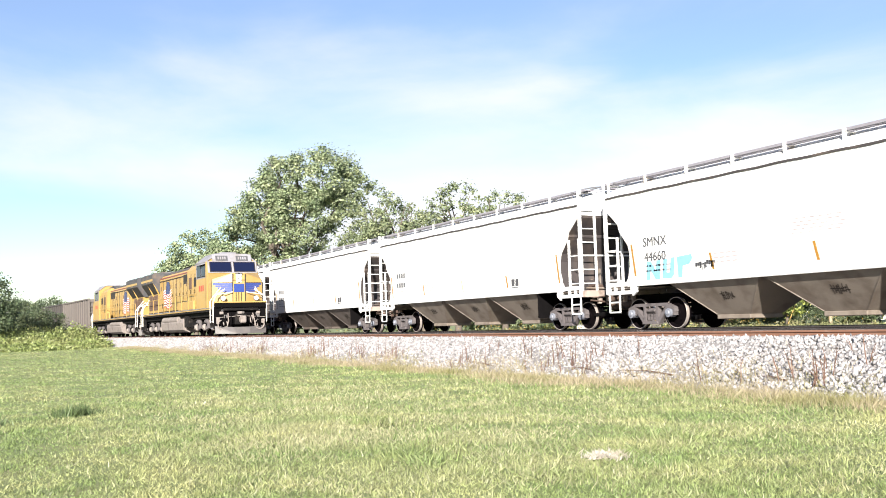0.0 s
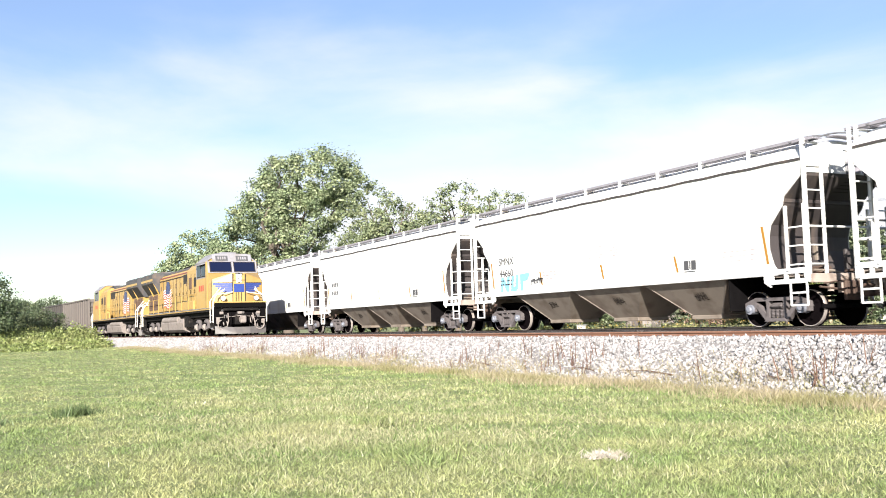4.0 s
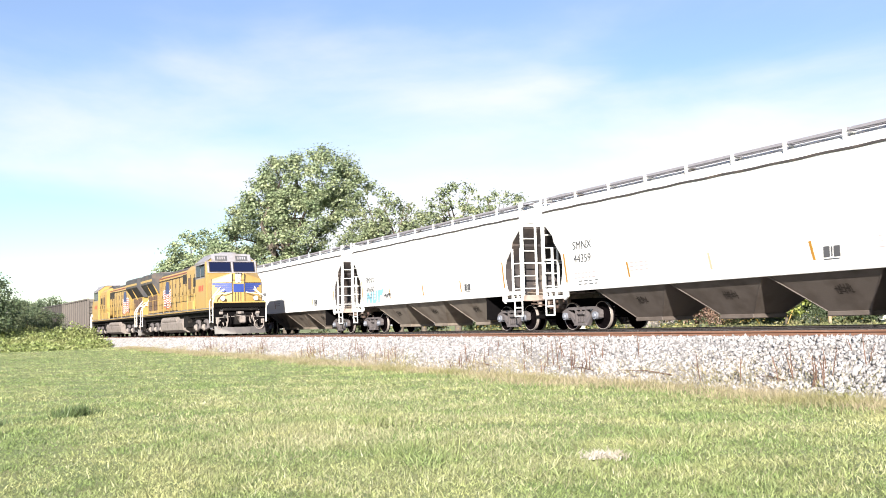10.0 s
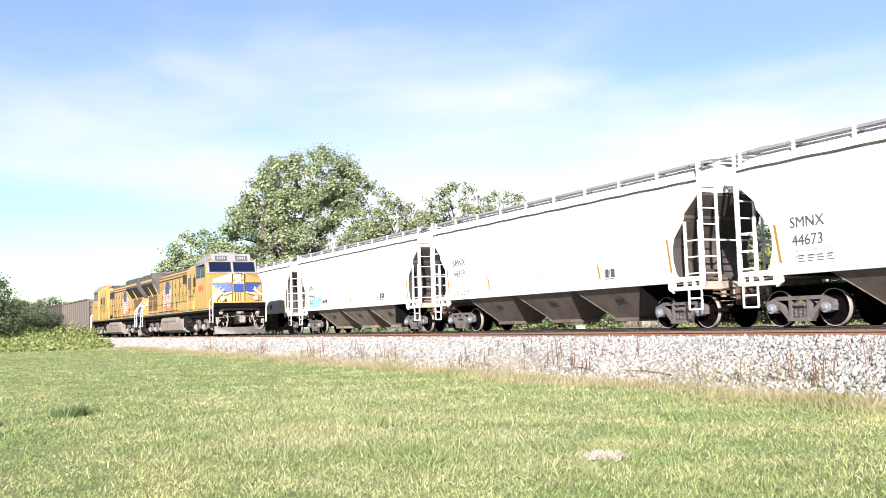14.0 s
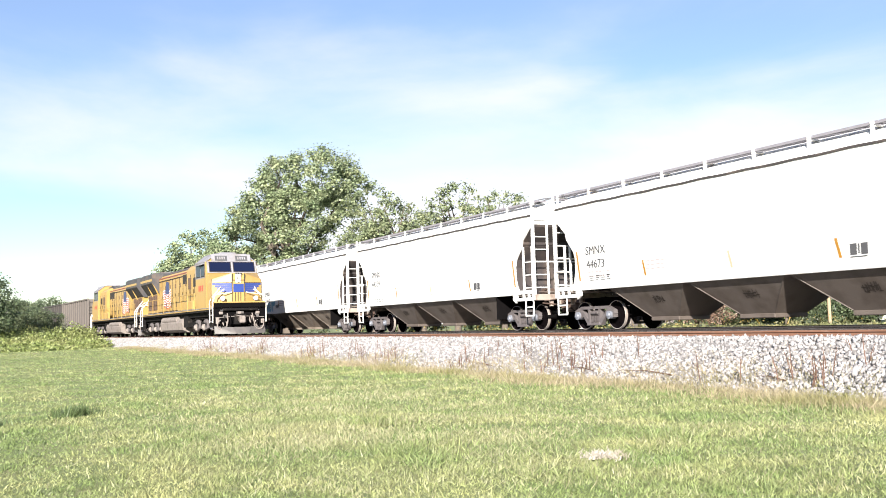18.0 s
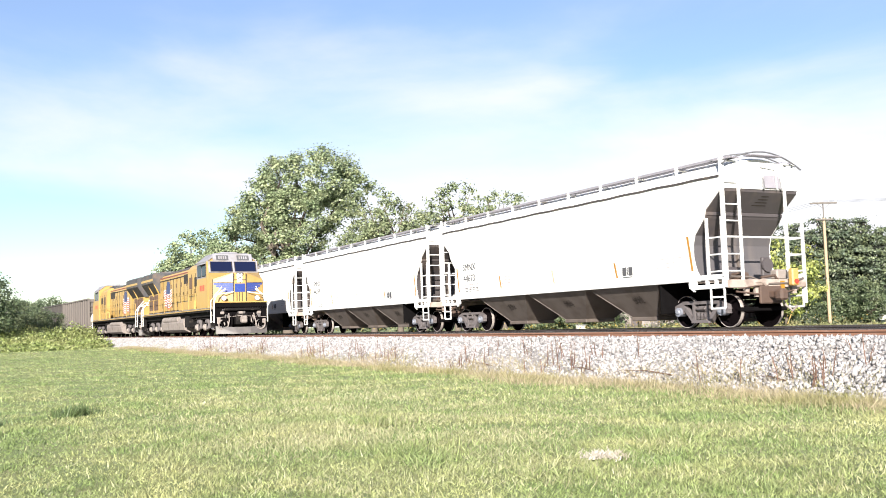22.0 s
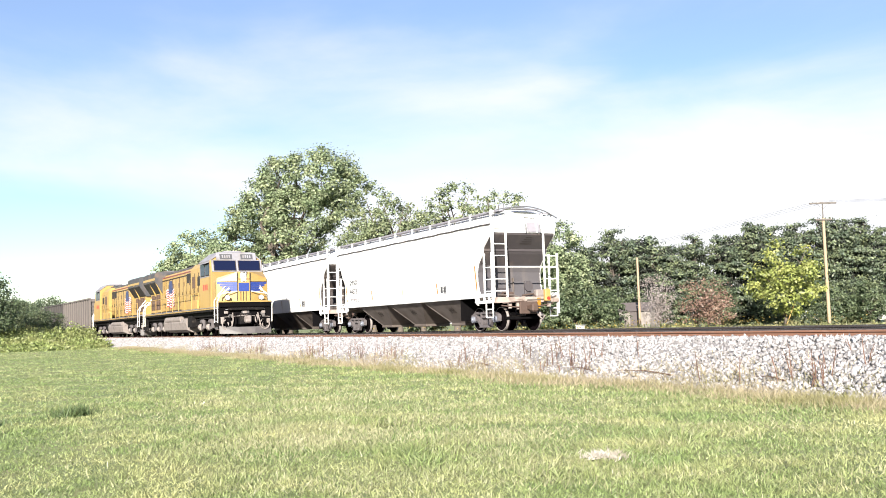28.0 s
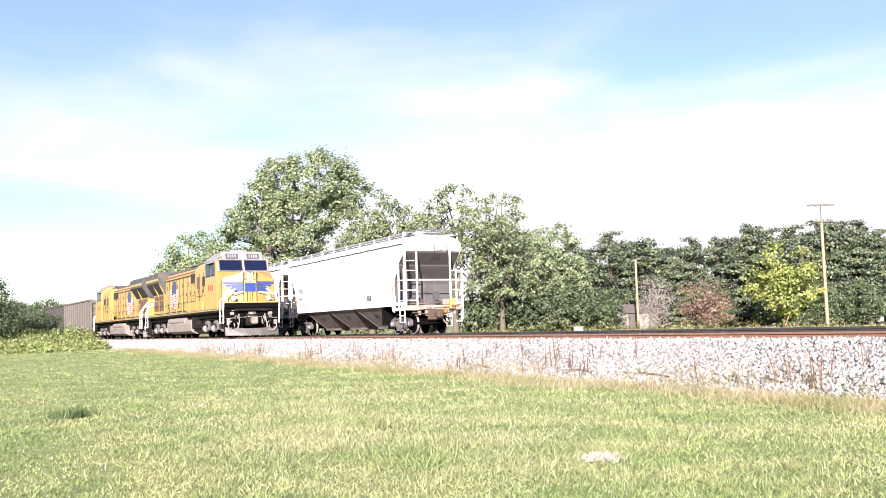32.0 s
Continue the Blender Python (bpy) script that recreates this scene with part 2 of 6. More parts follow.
# ---- mesh helpers ----
class Build:
    """Collects vertices and faces of one mesh."""

    def __init__(self):
        self.v, self.f, self.k = [], [], []

    def add(self, verts, faces, slot=0):
        n = len(self.v)
        self.v += [tuple(p) for p in verts]
        self.f += [tuple(i + n for i in f) for f in faces]
        self.k += [slot] * len(faces)
        return self

    def box(self, x0, x1, y0, y1, z0, z1, b=0.0, slot=0):
        if x0 > x1: x0, x1 = x1, x0
        if y0 > y1: y0, y1 = y1, y0
        if z0 > z1: z0, z1 = z1, z0
        if b <= 0:
            v = [(x, y, z) for z in (z0, z1) for y in (y0, y1) for x in (x0, x1)]
            return self.add(v, [(0, 2, 3, 1), (4, 5, 7, 6), (0, 1, 5, 4), (2, 6, 7, 3), (0, 4, 6, 2), (1, 3, 7, 5)], slot)
        b = min(b, (x1 - x0) * 0.45, (y1 - y0) * 0.45, (z1 - z0) * 0.45)
        v, at = [], {}
        for i in (0, 1):
            for j in (0, 1):
                for k in (0, 1):
                    c = ((x0, x1)[i], (y0, y1)[j], (z0, z1)[k])
                    s = (1 - 2 * i, 1 - 2 * j, 1 - 2 * k)
                    for a in range(3):
                        at[i, j, k, a] = len(v)
                        v.append(tuple(c[d] + (0 if d == a else s[d] * b) for d in range(3)))
        f = []
        for a in range(3):
            p, q = (a + 1) % 3, (a + 2) % 3
            for side in (0, 1):
                ring = []
                for u, w in ((0, 0), (1, 0), (1, 1), (0, 1)):
                    key = [0, 0, 0]
                    key[a], key[p], key[q] = side, u, w
                    ring.append(at[(*key, a)])
                f.append(tuple(ring if side else ring[::-1]))
            for u in (0, 1):
                for w in (0, 1):
                    k0, k1 = [0, 0, 0], [0, 0, 0]
                    k0[a], k0[p], k0[q] = 0, u, w
                    k1[a], k1[p], k1[q] = 1, u, w
                    quad = (at[(*k0, p)], at[(*k1, p)], at[(*k1, q)], at[(*k0, q)])
                    f.append(quad if (u + w) % 2 == 1 else quad[::-1])
        for i in (0, 1):
            for j in (0, 1):
                for k in (0, 1):
                    tri = (at[i, j, k, 0], at[i, j, k, 1], at[i, j, k, 2])
                    f.append(tri if (i + j + k) % 2 == 1 else tri[::-1])
        return self.add(v, f, slot)

    def loft(self, rings, caps=True, closed=True, slot=0):
        n = len(rings[0])
        v = [p for r in rings for p in r]
        f = []
        for a in range(len(rings) - 1):
            for i in range(n if closed else n - 1):
                j = (i + 1) % n
                f.append((a * n + i, a * n + j, (a + 1) * n + j, (a + 1) * n + i))
        if caps and closed:
            f += [tuple(range(n))[::-1], tuple(range((len(rings) - 1) * n, len(rings) * n))]
        return self.add(v, f, slot)

    def prism(self, poly, a0, a1, axis="y", slot=0):
        """A flat outline pushed along an axis: (x, z) along y, (y, z) along x, (x, y) along z."""
        put = {"y": lambda p, a: (p[0], a, p[1]), "x": lambda p, a: (a, p[0], p[1]), "z": lambda p, a: (p[0], p[1], a)}[axis]
        return self.loft([[put(p, a0) for p in poly], [put(p, a1) for p in poly]], slot=slot)

    def cyl(self, p0, p1, r0, r1=None, n=12, caps=True, slot=0):
        p0, p1 = Vector(p0), Vector(p1)
        r1 = r0 if r1 is None else r1
        d = (p1 - p0).normalized()
        a = d.orthogonal().normalized()
        b = d.cross(a)
        ring = lambda p, r: [p + (a * math.cos(2 * math.pi * i / n) + b * math.sin(2 * math.pi * i / n)) * r for i in range(n)]
        return self.loft([ring(p0, r0), ring(p1, r1)], caps, slot=slot)

    def tube(self, path, r, n=6, slot=0):
        path = [Vector(p) for p in path]
        rings, a = [], None
        for i, p in enumerate(path):
            d = (path[min(i + 1, len(path) - 1)] - path[max(i - 1, 0)]).normalized()
            a = d.orthogonal().normalized() if a is None else (a - d * a.dot(d)).normalized()
            b = d.cross(a)
            rr = r[i] if isinstance(r, (list, tuple)) else r
            rings.append([p + (a * math.cos(2 * math.pi * k / n) + b * math.sin(2 * math.pi * k / n)) * rr for k in range(n)])
        return self.loft(rings, slot=slot)

    def lathe(self, profile, centre, n=24, slot=0, caps=True):
        """Turns (radius, y) pairs about the y axis through centre."""
        cx, cy, cz = centre
        rings = [[(cx + r * math.cos(2 * math.pi * i / n), cy + y, cz + r * math.sin(2 * math.pi * i / n)) for i in range(n)] for r, y in profile]
        return self.loft(rings, caps, slot=slot)

    def mesh(self, name, mats, smooth=False):
        me = bpy.data.meshes.new(name)
        me.from_pydata(self.v, [], self.f)
        for m in (mats if isinstance(mats, (list, tuple)) else [mats]):
            me.materials.append(m)
        if any(self.k):
            me.polygons.foreach_set("material_index", self.k)
        if smooth:
            me.polygons.foreach_set("use_smooth", [True] * len(me.polygons))
        bm = bmesh.new()
        bm.from_mesh(me)
        bmesh.ops.recalc_face_normals(bm, faces=bm.faces)
        bm.to_mesh(me)
        bm.free()
        if smooth:
            me.set_sharp_from_angle(angle=radians(40))
        me.update()
        return me


def part(name, build, mats, parent=None, label="", smooth=False, at=None):
    ob = new(name, build if isinstance(build, bpy.types.Mesh) else build.mesh(name, mats, smooth))
    if parent is not None:
        ob.parent = parent
    if at is not None:
        ob.matrix_basis = at
    if label:
        ob["label"] = label
    return ob


def thing(name, label, category, group="", kind="", at=None):
    ob = new(name)
    ob.empty_display_size = 0.3
    if at is not None:
        ob.matrix_basis = at
    return tagged(ob, label, category, group, kind)


def letters(text, size, mat, parent, at, name="lettering", label="", squeeze=1.0):
    """Flat painted characters as a mesh, centred, in the local x-y plane of at."""
    cu = bpy.data.curves.new(name, "FONT")
    cu.body, cu.size, cu.align_x, cu.align_y, cu.extrude = text, size, "CENTER", "CENTER", 0.002
    cu.resolution_u = 3
    tmp = bpy.data.objects.new(name, cu)
    me = bpy.data.meshes.new_from_object(tmp)
    bpy.data.objects.remove(tmp)
    bpy.data.curves.remove(cu)
    me.materials.clear()
    me.materials.append(mat)
    me.transform(Matrix.Diagonal((squeeze, 1, 1, 1)))
    heavy = me.copy()         # a second pass of the brush, a little aside, makes the strokes heavier
    heavy.transform(Matrix.Translation((size * 0.045, size * 0.012, 0.001)))
    bm = bmesh.new()
    bm.from_mesh(me)
    bm.from_mesh(heavy)
    bm.to_mesh(me)
    bm.free()
    bpy.data.meshes.remove(heavy)
    return part(name, me, mat, parent, label, at=at)


# ---- plan ----
NEAR_Y, FAR_Y = 14.55, 20.72          # middle lines of the two tracks
NEAR_Z, FAR_Z = -0.06, -0.10            # rail tops below the plan's zero
GAUGE = 0.7525                         # half the distance between rail middles
BEND_X, BEND_R = -50.0, 1050.0         # the near track bends gently towards the camera beyond BEND_X


def near_line(x):
    """y and heading of the near track's middle line at x."""
    d = max(0.0, BEND_X - x)
    return NEAR_Y - d * d / (2 * BEND_R), math.atan2(d / BEND_R, 1.0)


def ground_z(x, y):
    """Height of the lawn and the land beyond the tracks."""
    if y < 17.5:
        z = -0.95 + 0.17 * min(1.0, max(0.0, (-x - 22) / 45.0))
        z += 0.035 * noise.noise((x * 0.13, y * 0.13, 0.0)) + 0.012 * noise.noise((x * 0.6, y * 0.6, 3.0))
        return z
    far = min(1.0, max(0.0, (y - 23) / 14.0))
    return -0.95 - 0.10 * far + 0.05 * noise.noise((x * 0.08, y * 0.08, 0.0))


def bed_z(d, shoulder=1.75, slope=2.35):
    """Height of the ballast at d metres from a track's middle line."""
    d = abs(d)
    return -0.20 if d < shoulder else -0.20 - (d - shoulder) / slope


M_GRASS_SOIL = material("lawn ground", (0.120, 0.147, 0.053), 0.95, vary=0.25, scale=0.35, fine=22, bump=1.0, dirt=(0.20, 0.185, 0.085), dirt_amount=0.25, dirt_scale=0.8)


def build_ground():
    xs = list(np.linspace(-70, 8, 157)) + list(np.linspace(12, 60, 9)) + [120, 300, 900, 2500]
    xs = [-2500, -900, -400, -250, -180, -130, -100, -85] + xs
    ys = [-2500, -700, -200, -60, -20, -8] + list(np.linspace(-4, 12, 33)) + list(np.linspace(13, 26, 14)) + [30, 36, 45, 60, 85, 120, 200, 500, 1200, 2500]
    v = [(x, y, ground_z(x, y)) for y in ys for x in xs]
    n = len(xs)
    f = [(j * n + i, j * n + i + 1, (j + 1) * n + i + 1, (j + 1) * n + i) for j in range(len(ys) - 1) for i in range(n - 1)]
    g = part("ground", Build().add(v, f), M_GRASS_SOIL, smooth=True)
    tagged(g, "mown green lawn with dry straw patches reaching the horizon", "ground", kind="structure")


def track_points(near, x0, x1, step):
    out, x = [], x1
    while x > x0:
        out.append((x, *near_line(x)) if near else (x, FAR_Y, 0.0))
        x -= step
    return out


def build_track(near):
    name = "near" if near else "far"
    rows = track_points(near, -330, 60, 2.0)
    bed = Build()
    # ballast bed: a bank with rounded shoulders
    prof = [(-4.9, -1.6), (-3.7, -1.03), (-2.7, -0.60), (-1.95, -0.275), (-1.7, -0.21), (-0.9, -0.20), (0, -0.20), (0.9, -0.20), (1.7, -0.21), (1.95, -0.275), (2.7, -0.60), (3.7, -1.03), (4.9, -1.6)]
    rings = []
    for x, y, h in rows:
        rings.append([(x - d * math.sin(h), y + d * math.cos(h), z + 0.05 * noise.noise((x * 0.4, d * 1.3, 7.0)) * (abs(d) > 1.8)) for d, z in prof])
    bed.loft(rings, closed=False)
    b = part("trackbed_" + name, bed, M_BED, smooth=True, at=pose(0, 0, 0 if near else FAR_Z))
    tagged(b, "pale crushed-stone ballast bank under the railway track", "trackbed", kind="structure")
    # rails
    head = [(-0.036, 0.0), (-0.036, -0.035), (-0.010, -0.05), (-0.010, -0.145), (-0.07, -0.158), (-0.07, -0.172), (0.07, -0.172), (0.07, -0.158), (0.010, -0.145), (0.010, -0.05), (0.036, -0.035), (0.036, 0.0)]
    line = thing("railway_track", "rusty steel railway track on timber ties in pale ballast", "track", "railway tracks", "structure", at=pose(0, 0, NEAR_Z if near else FAR_Z))
    for side in (-1, 1):
        r = Build()
        rings = [[(x - (side * GAUGE + a) * math.sin(h), y + (side * GAUGE + a) * math.cos(h), z) for a, z in head] for x, y, h in rows]
        r.loft(rings)
        n = len(head)
        for i in range(len(rows) - 1):
            r.k[i * n + n - 1] = 1
        # Nearest rail keeps its rust colour; the others have shade put into theirs.
        part("rail", r, [M_RAIL if near and side < 0 else M_RAILSHADE, M_RAILTOP], line, "rust-brown rail with a polished head")
    # ties, plates and spikes
    tie = Build().box(-0.115, 0.115, -1.3, 1.3, -0.36, -0.185, 0.012).mesh("tie", M_TIE)
    plate = Build()
    for side in (-1, 1):
        plate.box(-0.1, 0.1, side * GAUGE - 0.17, side * GAUGE + 0.17, -0.185, -0.168, 0.004)
        for dx in (-0.06, 0.06):
            for dy in (-0.09, 0.09):
                plate.box(dx - 0.012, dx + 0.012, side * GAUGE + dy - 0.02, side * GAUGE + dy + 0.02, -0.17, -0.145, 0.004)
    plate = plate.mesh("tie_plate", M_RUST)
    rng = random.Random(5 + near)
    for x, y, h in track_points(near, -72 if near else -60, 0, 0.53 if near else 0.6)[:136]:
        t = part("tie", tie, M_TIE, line, at=pose(x + rng.uniform(-.02, .02), y + rng.uniform(-.04, .04), rng.uniform(-.008, .004), 0, 0, math.degrees(h) + rng.uniform(-1, 1)))
        part("tie_plate", plate, M_RUST, t)
    return line


build_ground()
build_track(True)
build_track(False)


# ---- covered hopper cars: local x along the track, -y faces the camera, z from the rail top ----
def wheelset_mesh(r=0.483, n=28):
    b = Build()
    for s in (-1, 1):
        prof = [(0.09, -0.05), (0.13, -0.07), (0.14, -0.02), (r - 0.10, 0.012), (r - 0.075, -0.055), (r, -0.068), (r, 0.03), (r + 0.03, 0.045), (r + 0.03, 0.072), (r - 0.075, 0.072), (r - 0.10, 0.04), (0.15, 0.06), (0.12, 0.09), (0.09, 0.09)]
        if s > 0:
            prof = [(a, -y) for a, y in prof][::-1]
        k = len(b.f)
        b.lathe(prof, (0, s * (GAUGE - 0.0), 0), n)
        rim = 5 if s < 0 else len(prof) - 7
        for i in range(n):
            b.k[k + rim * n + i] = 1
    b.cyl((0, -1.0, 0), (0, 1.0, 0), 0.085, n=12)
    for s in (-1, 1):         # worn bright edge of the rim
        k = len(b.f)
        b.lathe([(r - 0.022, s * 0.069), (r - 0.004, s * 0.074), (r + 0.001, s * 0.069), (r - 0.022, s * 0.069)], (0, s * GAUGE, 0), n, caps=False)
        for i in range(len(b.f) - k):
            b.k[k + i] = 1
    for s in (-1, 1):         # holes in the wheel plate, so that the turning shows
        for i in range(3):
            a = i * 2.094
            b.box(math.cos(a) * 0.27 - 0.03, math.cos(a) * 0.27 + 0.03, s * (GAUGE + 0.03), s * (GAUGE + 0.045), math.sin(a) * 0.27 - 0.03, math.sin(a) * 0.27 + 0.03)
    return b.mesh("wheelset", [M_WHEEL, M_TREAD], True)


WHEELSET = wheelset_mesh()


def freight_truck(parent, x):
    """Three-piece truck: bow-shaped side frames with triangular windows, springs, roller bearings, bolster."""
    bol = Build()
    bol.box(-0.19, 0.19, -1.06, 1.06, 0.46, 0.62, 0.03).box(-0.3, 0.3, -0.3, 0.3, 0.6, 0.74, 0.03)
    truck = part("truck", bol, M_TRUCK, parent, "grimy cast-steel freight truck", at=pose(x, 0, 0))
    for s in (-1, 1):
        f = Build()
        y0, y1 = s * 0.93, s * 1.09
        f.prism([(-1.12, 0.50), (-1.08, 0.64), (-0.72, 0.77), (0.72, 0.77), (1.08, 0.64), (1.12, 0.50), (0.98, 0.58), (0.70, 0.67), (-0.70, 0.67), (-0.98, 0.58)], y0, y1)
        for e in (-1, 1):
            f.prism([(e * 0.86, 0.68), (e * 0.74, 0.68), (e * 0.27, 0.25), (e * 0.27, 0.13), (e * 0.37, 0.13)], y0, y1)
            f.prism([(e * 0.345, 0.68), (e * 0.255, 0.68), (e * 0.245, 0.20), (e * 0.325, 0.20)], y0, y1)
            f.prism([(e * 1.10, 0.62), (e * 1.03, 0.62), (e * 1.03, 0.38), (e * 1.10, 0.38)], y0, y1)
            f.prism([(e * 0.77, 0.66), (e * 0.72, 0.66), (e * 0.72, 0.40), (e * 0.77, 0.40)], y0, y1)
            f.box(e * 0.74, e * 1.07, y0, y1, 0.575, 0.64)
        f.prism([(-0.37, 0.12), (0.37, 0.12), (0.31, 0.215), (-0.31, 0.215)], y0 - s * 0.03, y1 + s * 0.05)
        part("side_frame", f, M_TRUCK, truck)
        for e in (-1, 1):
            bc = Build().cyl((e * 0.89, s * 0.9, 0.457), (e * 0.89, s * 1.16, 0.457), 0.135, n=14).cyl((e * 0.89, s * 1.15, 0.457), (e * 0.89, s * 1.20, 0.457), 0.085, 0.06, 12)
            part("bearing", bc, M_CAP, truck, smooth=True)
        for dx in (-0.15, 0.0, 0.15):
            sp = Build().lathe([(0.045, -0.11)] + [(0.045 + 0.02 * (k % 2), -0.10 + 0.018 * k) for k in range(12)] + [(0.045, 0.11)], (0, 0, 0), 8)
            part("coil_spring", sp, M_TRUCK, truck, at=pose(dx, s * 1.03, 0.335, 90, 0, 0))
        part("bolster_end", Build().box(-0.20, 0.20, s * 0.95, s * 1.11, 0.50, 0.57, 0.02), M_TRUCK, truck)
    sets = []
    for e in (-1, 1):
        sets.append(part("wheelset", WHEELSET, M_WHEEL, truck, at=pose(e * 0.89, 0, 0.457)))
    return sets


SEAM, FLOOR, HALF = 4.215, 1.37, 8.50     # heights, and half the distance between the end ladders
HW = 1.53                                            # half width


def roof_section(x, crown=4.86):
    pts = []
    for i in range(15):
        a = i / 14
        y = -HW - 0.02 + a * 2 * (HW + 0.02)
        k = 1 - (abs(y) / (HW + 0.02)) ** 2.0
        pts.append((x, y, SEAM + 0.02 + (crown - SEAM - 0.02) * (0.18 + 0.82 * k) if 0 < i < 14 else SEAM))
    return pts


def ladder(parent, x, y, z0, z1, width, rungs, along="x", name="ladder"):
    lad = Build()
    d = Vector((1, 0, 0)) if along == "x" else Vector((0, 1, 0))
    o = Vector((x, y, 0))
    for k in (0, width):
        p = o + d * k
        lad.box(p.x - 0.035, p.x + 0.035, p.y - 0.035, p.y + 0.035, z0, z1, 0.008)
    lad = part(name, lad, M_WHITE, parent)
    for z in rungs:
        a, b = o + d * 0.02, o + d * (width - 0.02)
        part("rung", Build().tube([(a.x, a.y, z), (b.x, b.y, z)], 0.022), M_WHITE, lad)
    return lad


def hopper_car():
    car = thing("covered_hopper_car", "white three-bay covered grain hopper railway car", "railway car", "hopper train")
    # side shells with a bowed cut-out at each end
    deep = 1.06
    end = [(0.0, SEAM), (-0.06, 3.78), (-0.62, 3.30), (-0.68, 3.08), (-1.08, 2.62), (-1.16, 2.35), (-1.16, 1.98), (-1.05, 1.60), (-0.92, 1.42)]
    for s in (-1, 1):
        out = [(HALF + a * deep, z) for a, z in end] + [(HALF - 1.2, FLOOR)] + [(-HALF + 1.2, FLOOR)] + [(-HALF - a, z) for a, z in end[::-1]]
        sh = Build()
        sh.prism(out, s * HW, s * (HW - 0.03))
        part("side_panel", sh, M_WHITE, car)
        line = [(-HALF + 0.05 + i * (2 * HALF - 0.1) / 48, 0.008 * math.sin(i * 1.3 + s) + 0.005 * math.sin(i * 0.37)) for i in range(49)]         # lapped, not quite straight
        seam = Build().prism([(x, SEAM - 0.05 + d) for x, d in line] + [(x, SEAM + 0.005 + d) for x, d in line[::-1]], s * (HW - 0.02), s * (HW + 0.03))
        part("eave_rail", seam, M_GREYDARK, car, "dark grey seam under the eave")
        sill = Build()
        sill.box(-HALF + 1.0, HALF - 1.0, s * (HW - 0.06), s * (HW + 0.025), FLOOR - 0.06, FLOOR + 0.10, 0.015)
        for e in (-1, 1):
            sill.box(e * (HALF - 1.25), e * HALF, s * (HW - 0.06), s * (HW + 0.03), 1.33, 1.47, 0.01)
            sill.box(e * (HALF - 1.25), e * (HALF - 0.05), s * (HW - 0.05), s * (HW + 0.03), 1.08, 1.20, 0.01)
            for q in (1.2, 0.72, 0.36, 0.06):
                sill.box(e * (HALF - q) - 0.05, e * (HALF - q) + 0.05, s * (HW - 0.05), s * (HW + 0.02), 1.12, 1.40, 0.008)
            sill.prism([(e * (HALF - 1.22), 1.40), (e * (HALF - 1.45), 1.40), (e * (HALF - 1.45), 1.14), (e * (HALF - 1.25), 1.02)], s * (HW - 0.05), s * (HW + 0.022))
        part("side_sill", sill, M_WHITE, car)
    # roof
    roof = Build()
    xs = [-HALF, -HALF + 0.25] + list(np.linspace(-HALF + 0.6, HALF - 0.6, 13)) + [HALF - 0.25, HALF]
    roof.loft([roof_section(x, 4.70 if abs(x) >= HALF else 4.80 if abs(x) > HALF - 0.3 else 4.86) for x in xs], closed=False)
    part("roof", roof, M_WHITE, car, smooth=True)
    for x in np.linspace(-6.9, 6.9, 12):
        h = Build().box(x - 0.52, x + 0.52, -0.30, 0.30, 4.80, 4.90, 0.03)
        part("hatch_cover", h, M_WHITE, car)
    # running boards on brackets along both sides of the hatches, and end crossovers
    for s in (-1, 1):
        for i in range(9):
            x0 = -HALF - 0.28 + i * (2 * HALF + 0.56) / 9
            x1 = x0 + (2 * HALF + 0.56) / 9 - 0.03
            x0, x1 = (x0, x1) if s < 0 else (max(x0, -HALF + 0.1), min(x1, HALF - 0.1))
            rb = Build()
            for q in range(5):
                rb.box(x0, x1, s * (1.02 + 0.085 * q), s * (1.035 + 0.085 * q), 4.665, 4.70)
            for q in range(12):
                xq = x0 + (x1 - x0) * (q + 0.5) / 12
                rb.box(xq - 0.03, xq + 0.03, s * 1.025, s * 1.37, 4.672, 4.69)
            rb.box(x0, x1, s * 1.375, s * 1.39, 4.64, 4.72)
            rb = part("running_board", rb, M_GRATE, car, "grey grating walkway")
            part("edge_angle", Build().box(x0, x1, s * 1.36, s * 1.394, 4.636, 4.652, 0.003), M_GREYLET, rb, "dark lower edge angle")
        for i in range(10):
            x = -HALF + 0.05 + i * (2 * HALF - 0.1) / 9
            br = Build().box(x - 0.05, x + 0.05, s * 0.88, s * 1.42, 4.60, 4.645, 0.008)
            br.box(x - 0.05, x + 0.05, s * 1.37, s * 1.42, 4.28, 4.72, 0.008).box(x - 0.04, x + 0.04, s * 0.90, s * 0.94, 4.46, 4.62)
            part("bracket", br, M_WHITE, car)
    for e in (-1, 1):
        cr = Build().box(e * (HALF + 0.01), e * (HALF + 0.30), -0.62, 0.62, 4.76, 4.79, 0.008)
        part("end_platform", cr, M_GRATE, car, "grey grating end walkway")
        # roof end cap, end sheet, ridge, sloping sheet, centre post
        top = roof_section(e * HALF, 4.70)
        cap = Build()
        low = [(e * (HALF - 0.02), p[1] * 0.985, 3.86) for p in top]
        cap.loft([top, low], closed=False)
        cap.loft([[(p[0] - e * 0.03, p[1], p[2]) for p in low], [(p[0] - e * 0.03, p[1], p[2] - 0.01) for p in top]], closed=False)
        part("roof_end", cap, M_WHITE, car, smooth=True)
        def sheet(pts, hw=HW - 0.032, t=0.035):
            k = deep if e > 0 else 1.0
            return Build().prism([(e * (HALF + a * k), z) for a, z in pts] + [(e * (HALF + a * k - t), z) for a, z in pts[::-1]], -hw, hw)
        # Down-facing sheets darker, upright plate lighter: shading is put into the colours.
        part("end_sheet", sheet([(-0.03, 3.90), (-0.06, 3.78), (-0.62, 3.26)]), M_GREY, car)
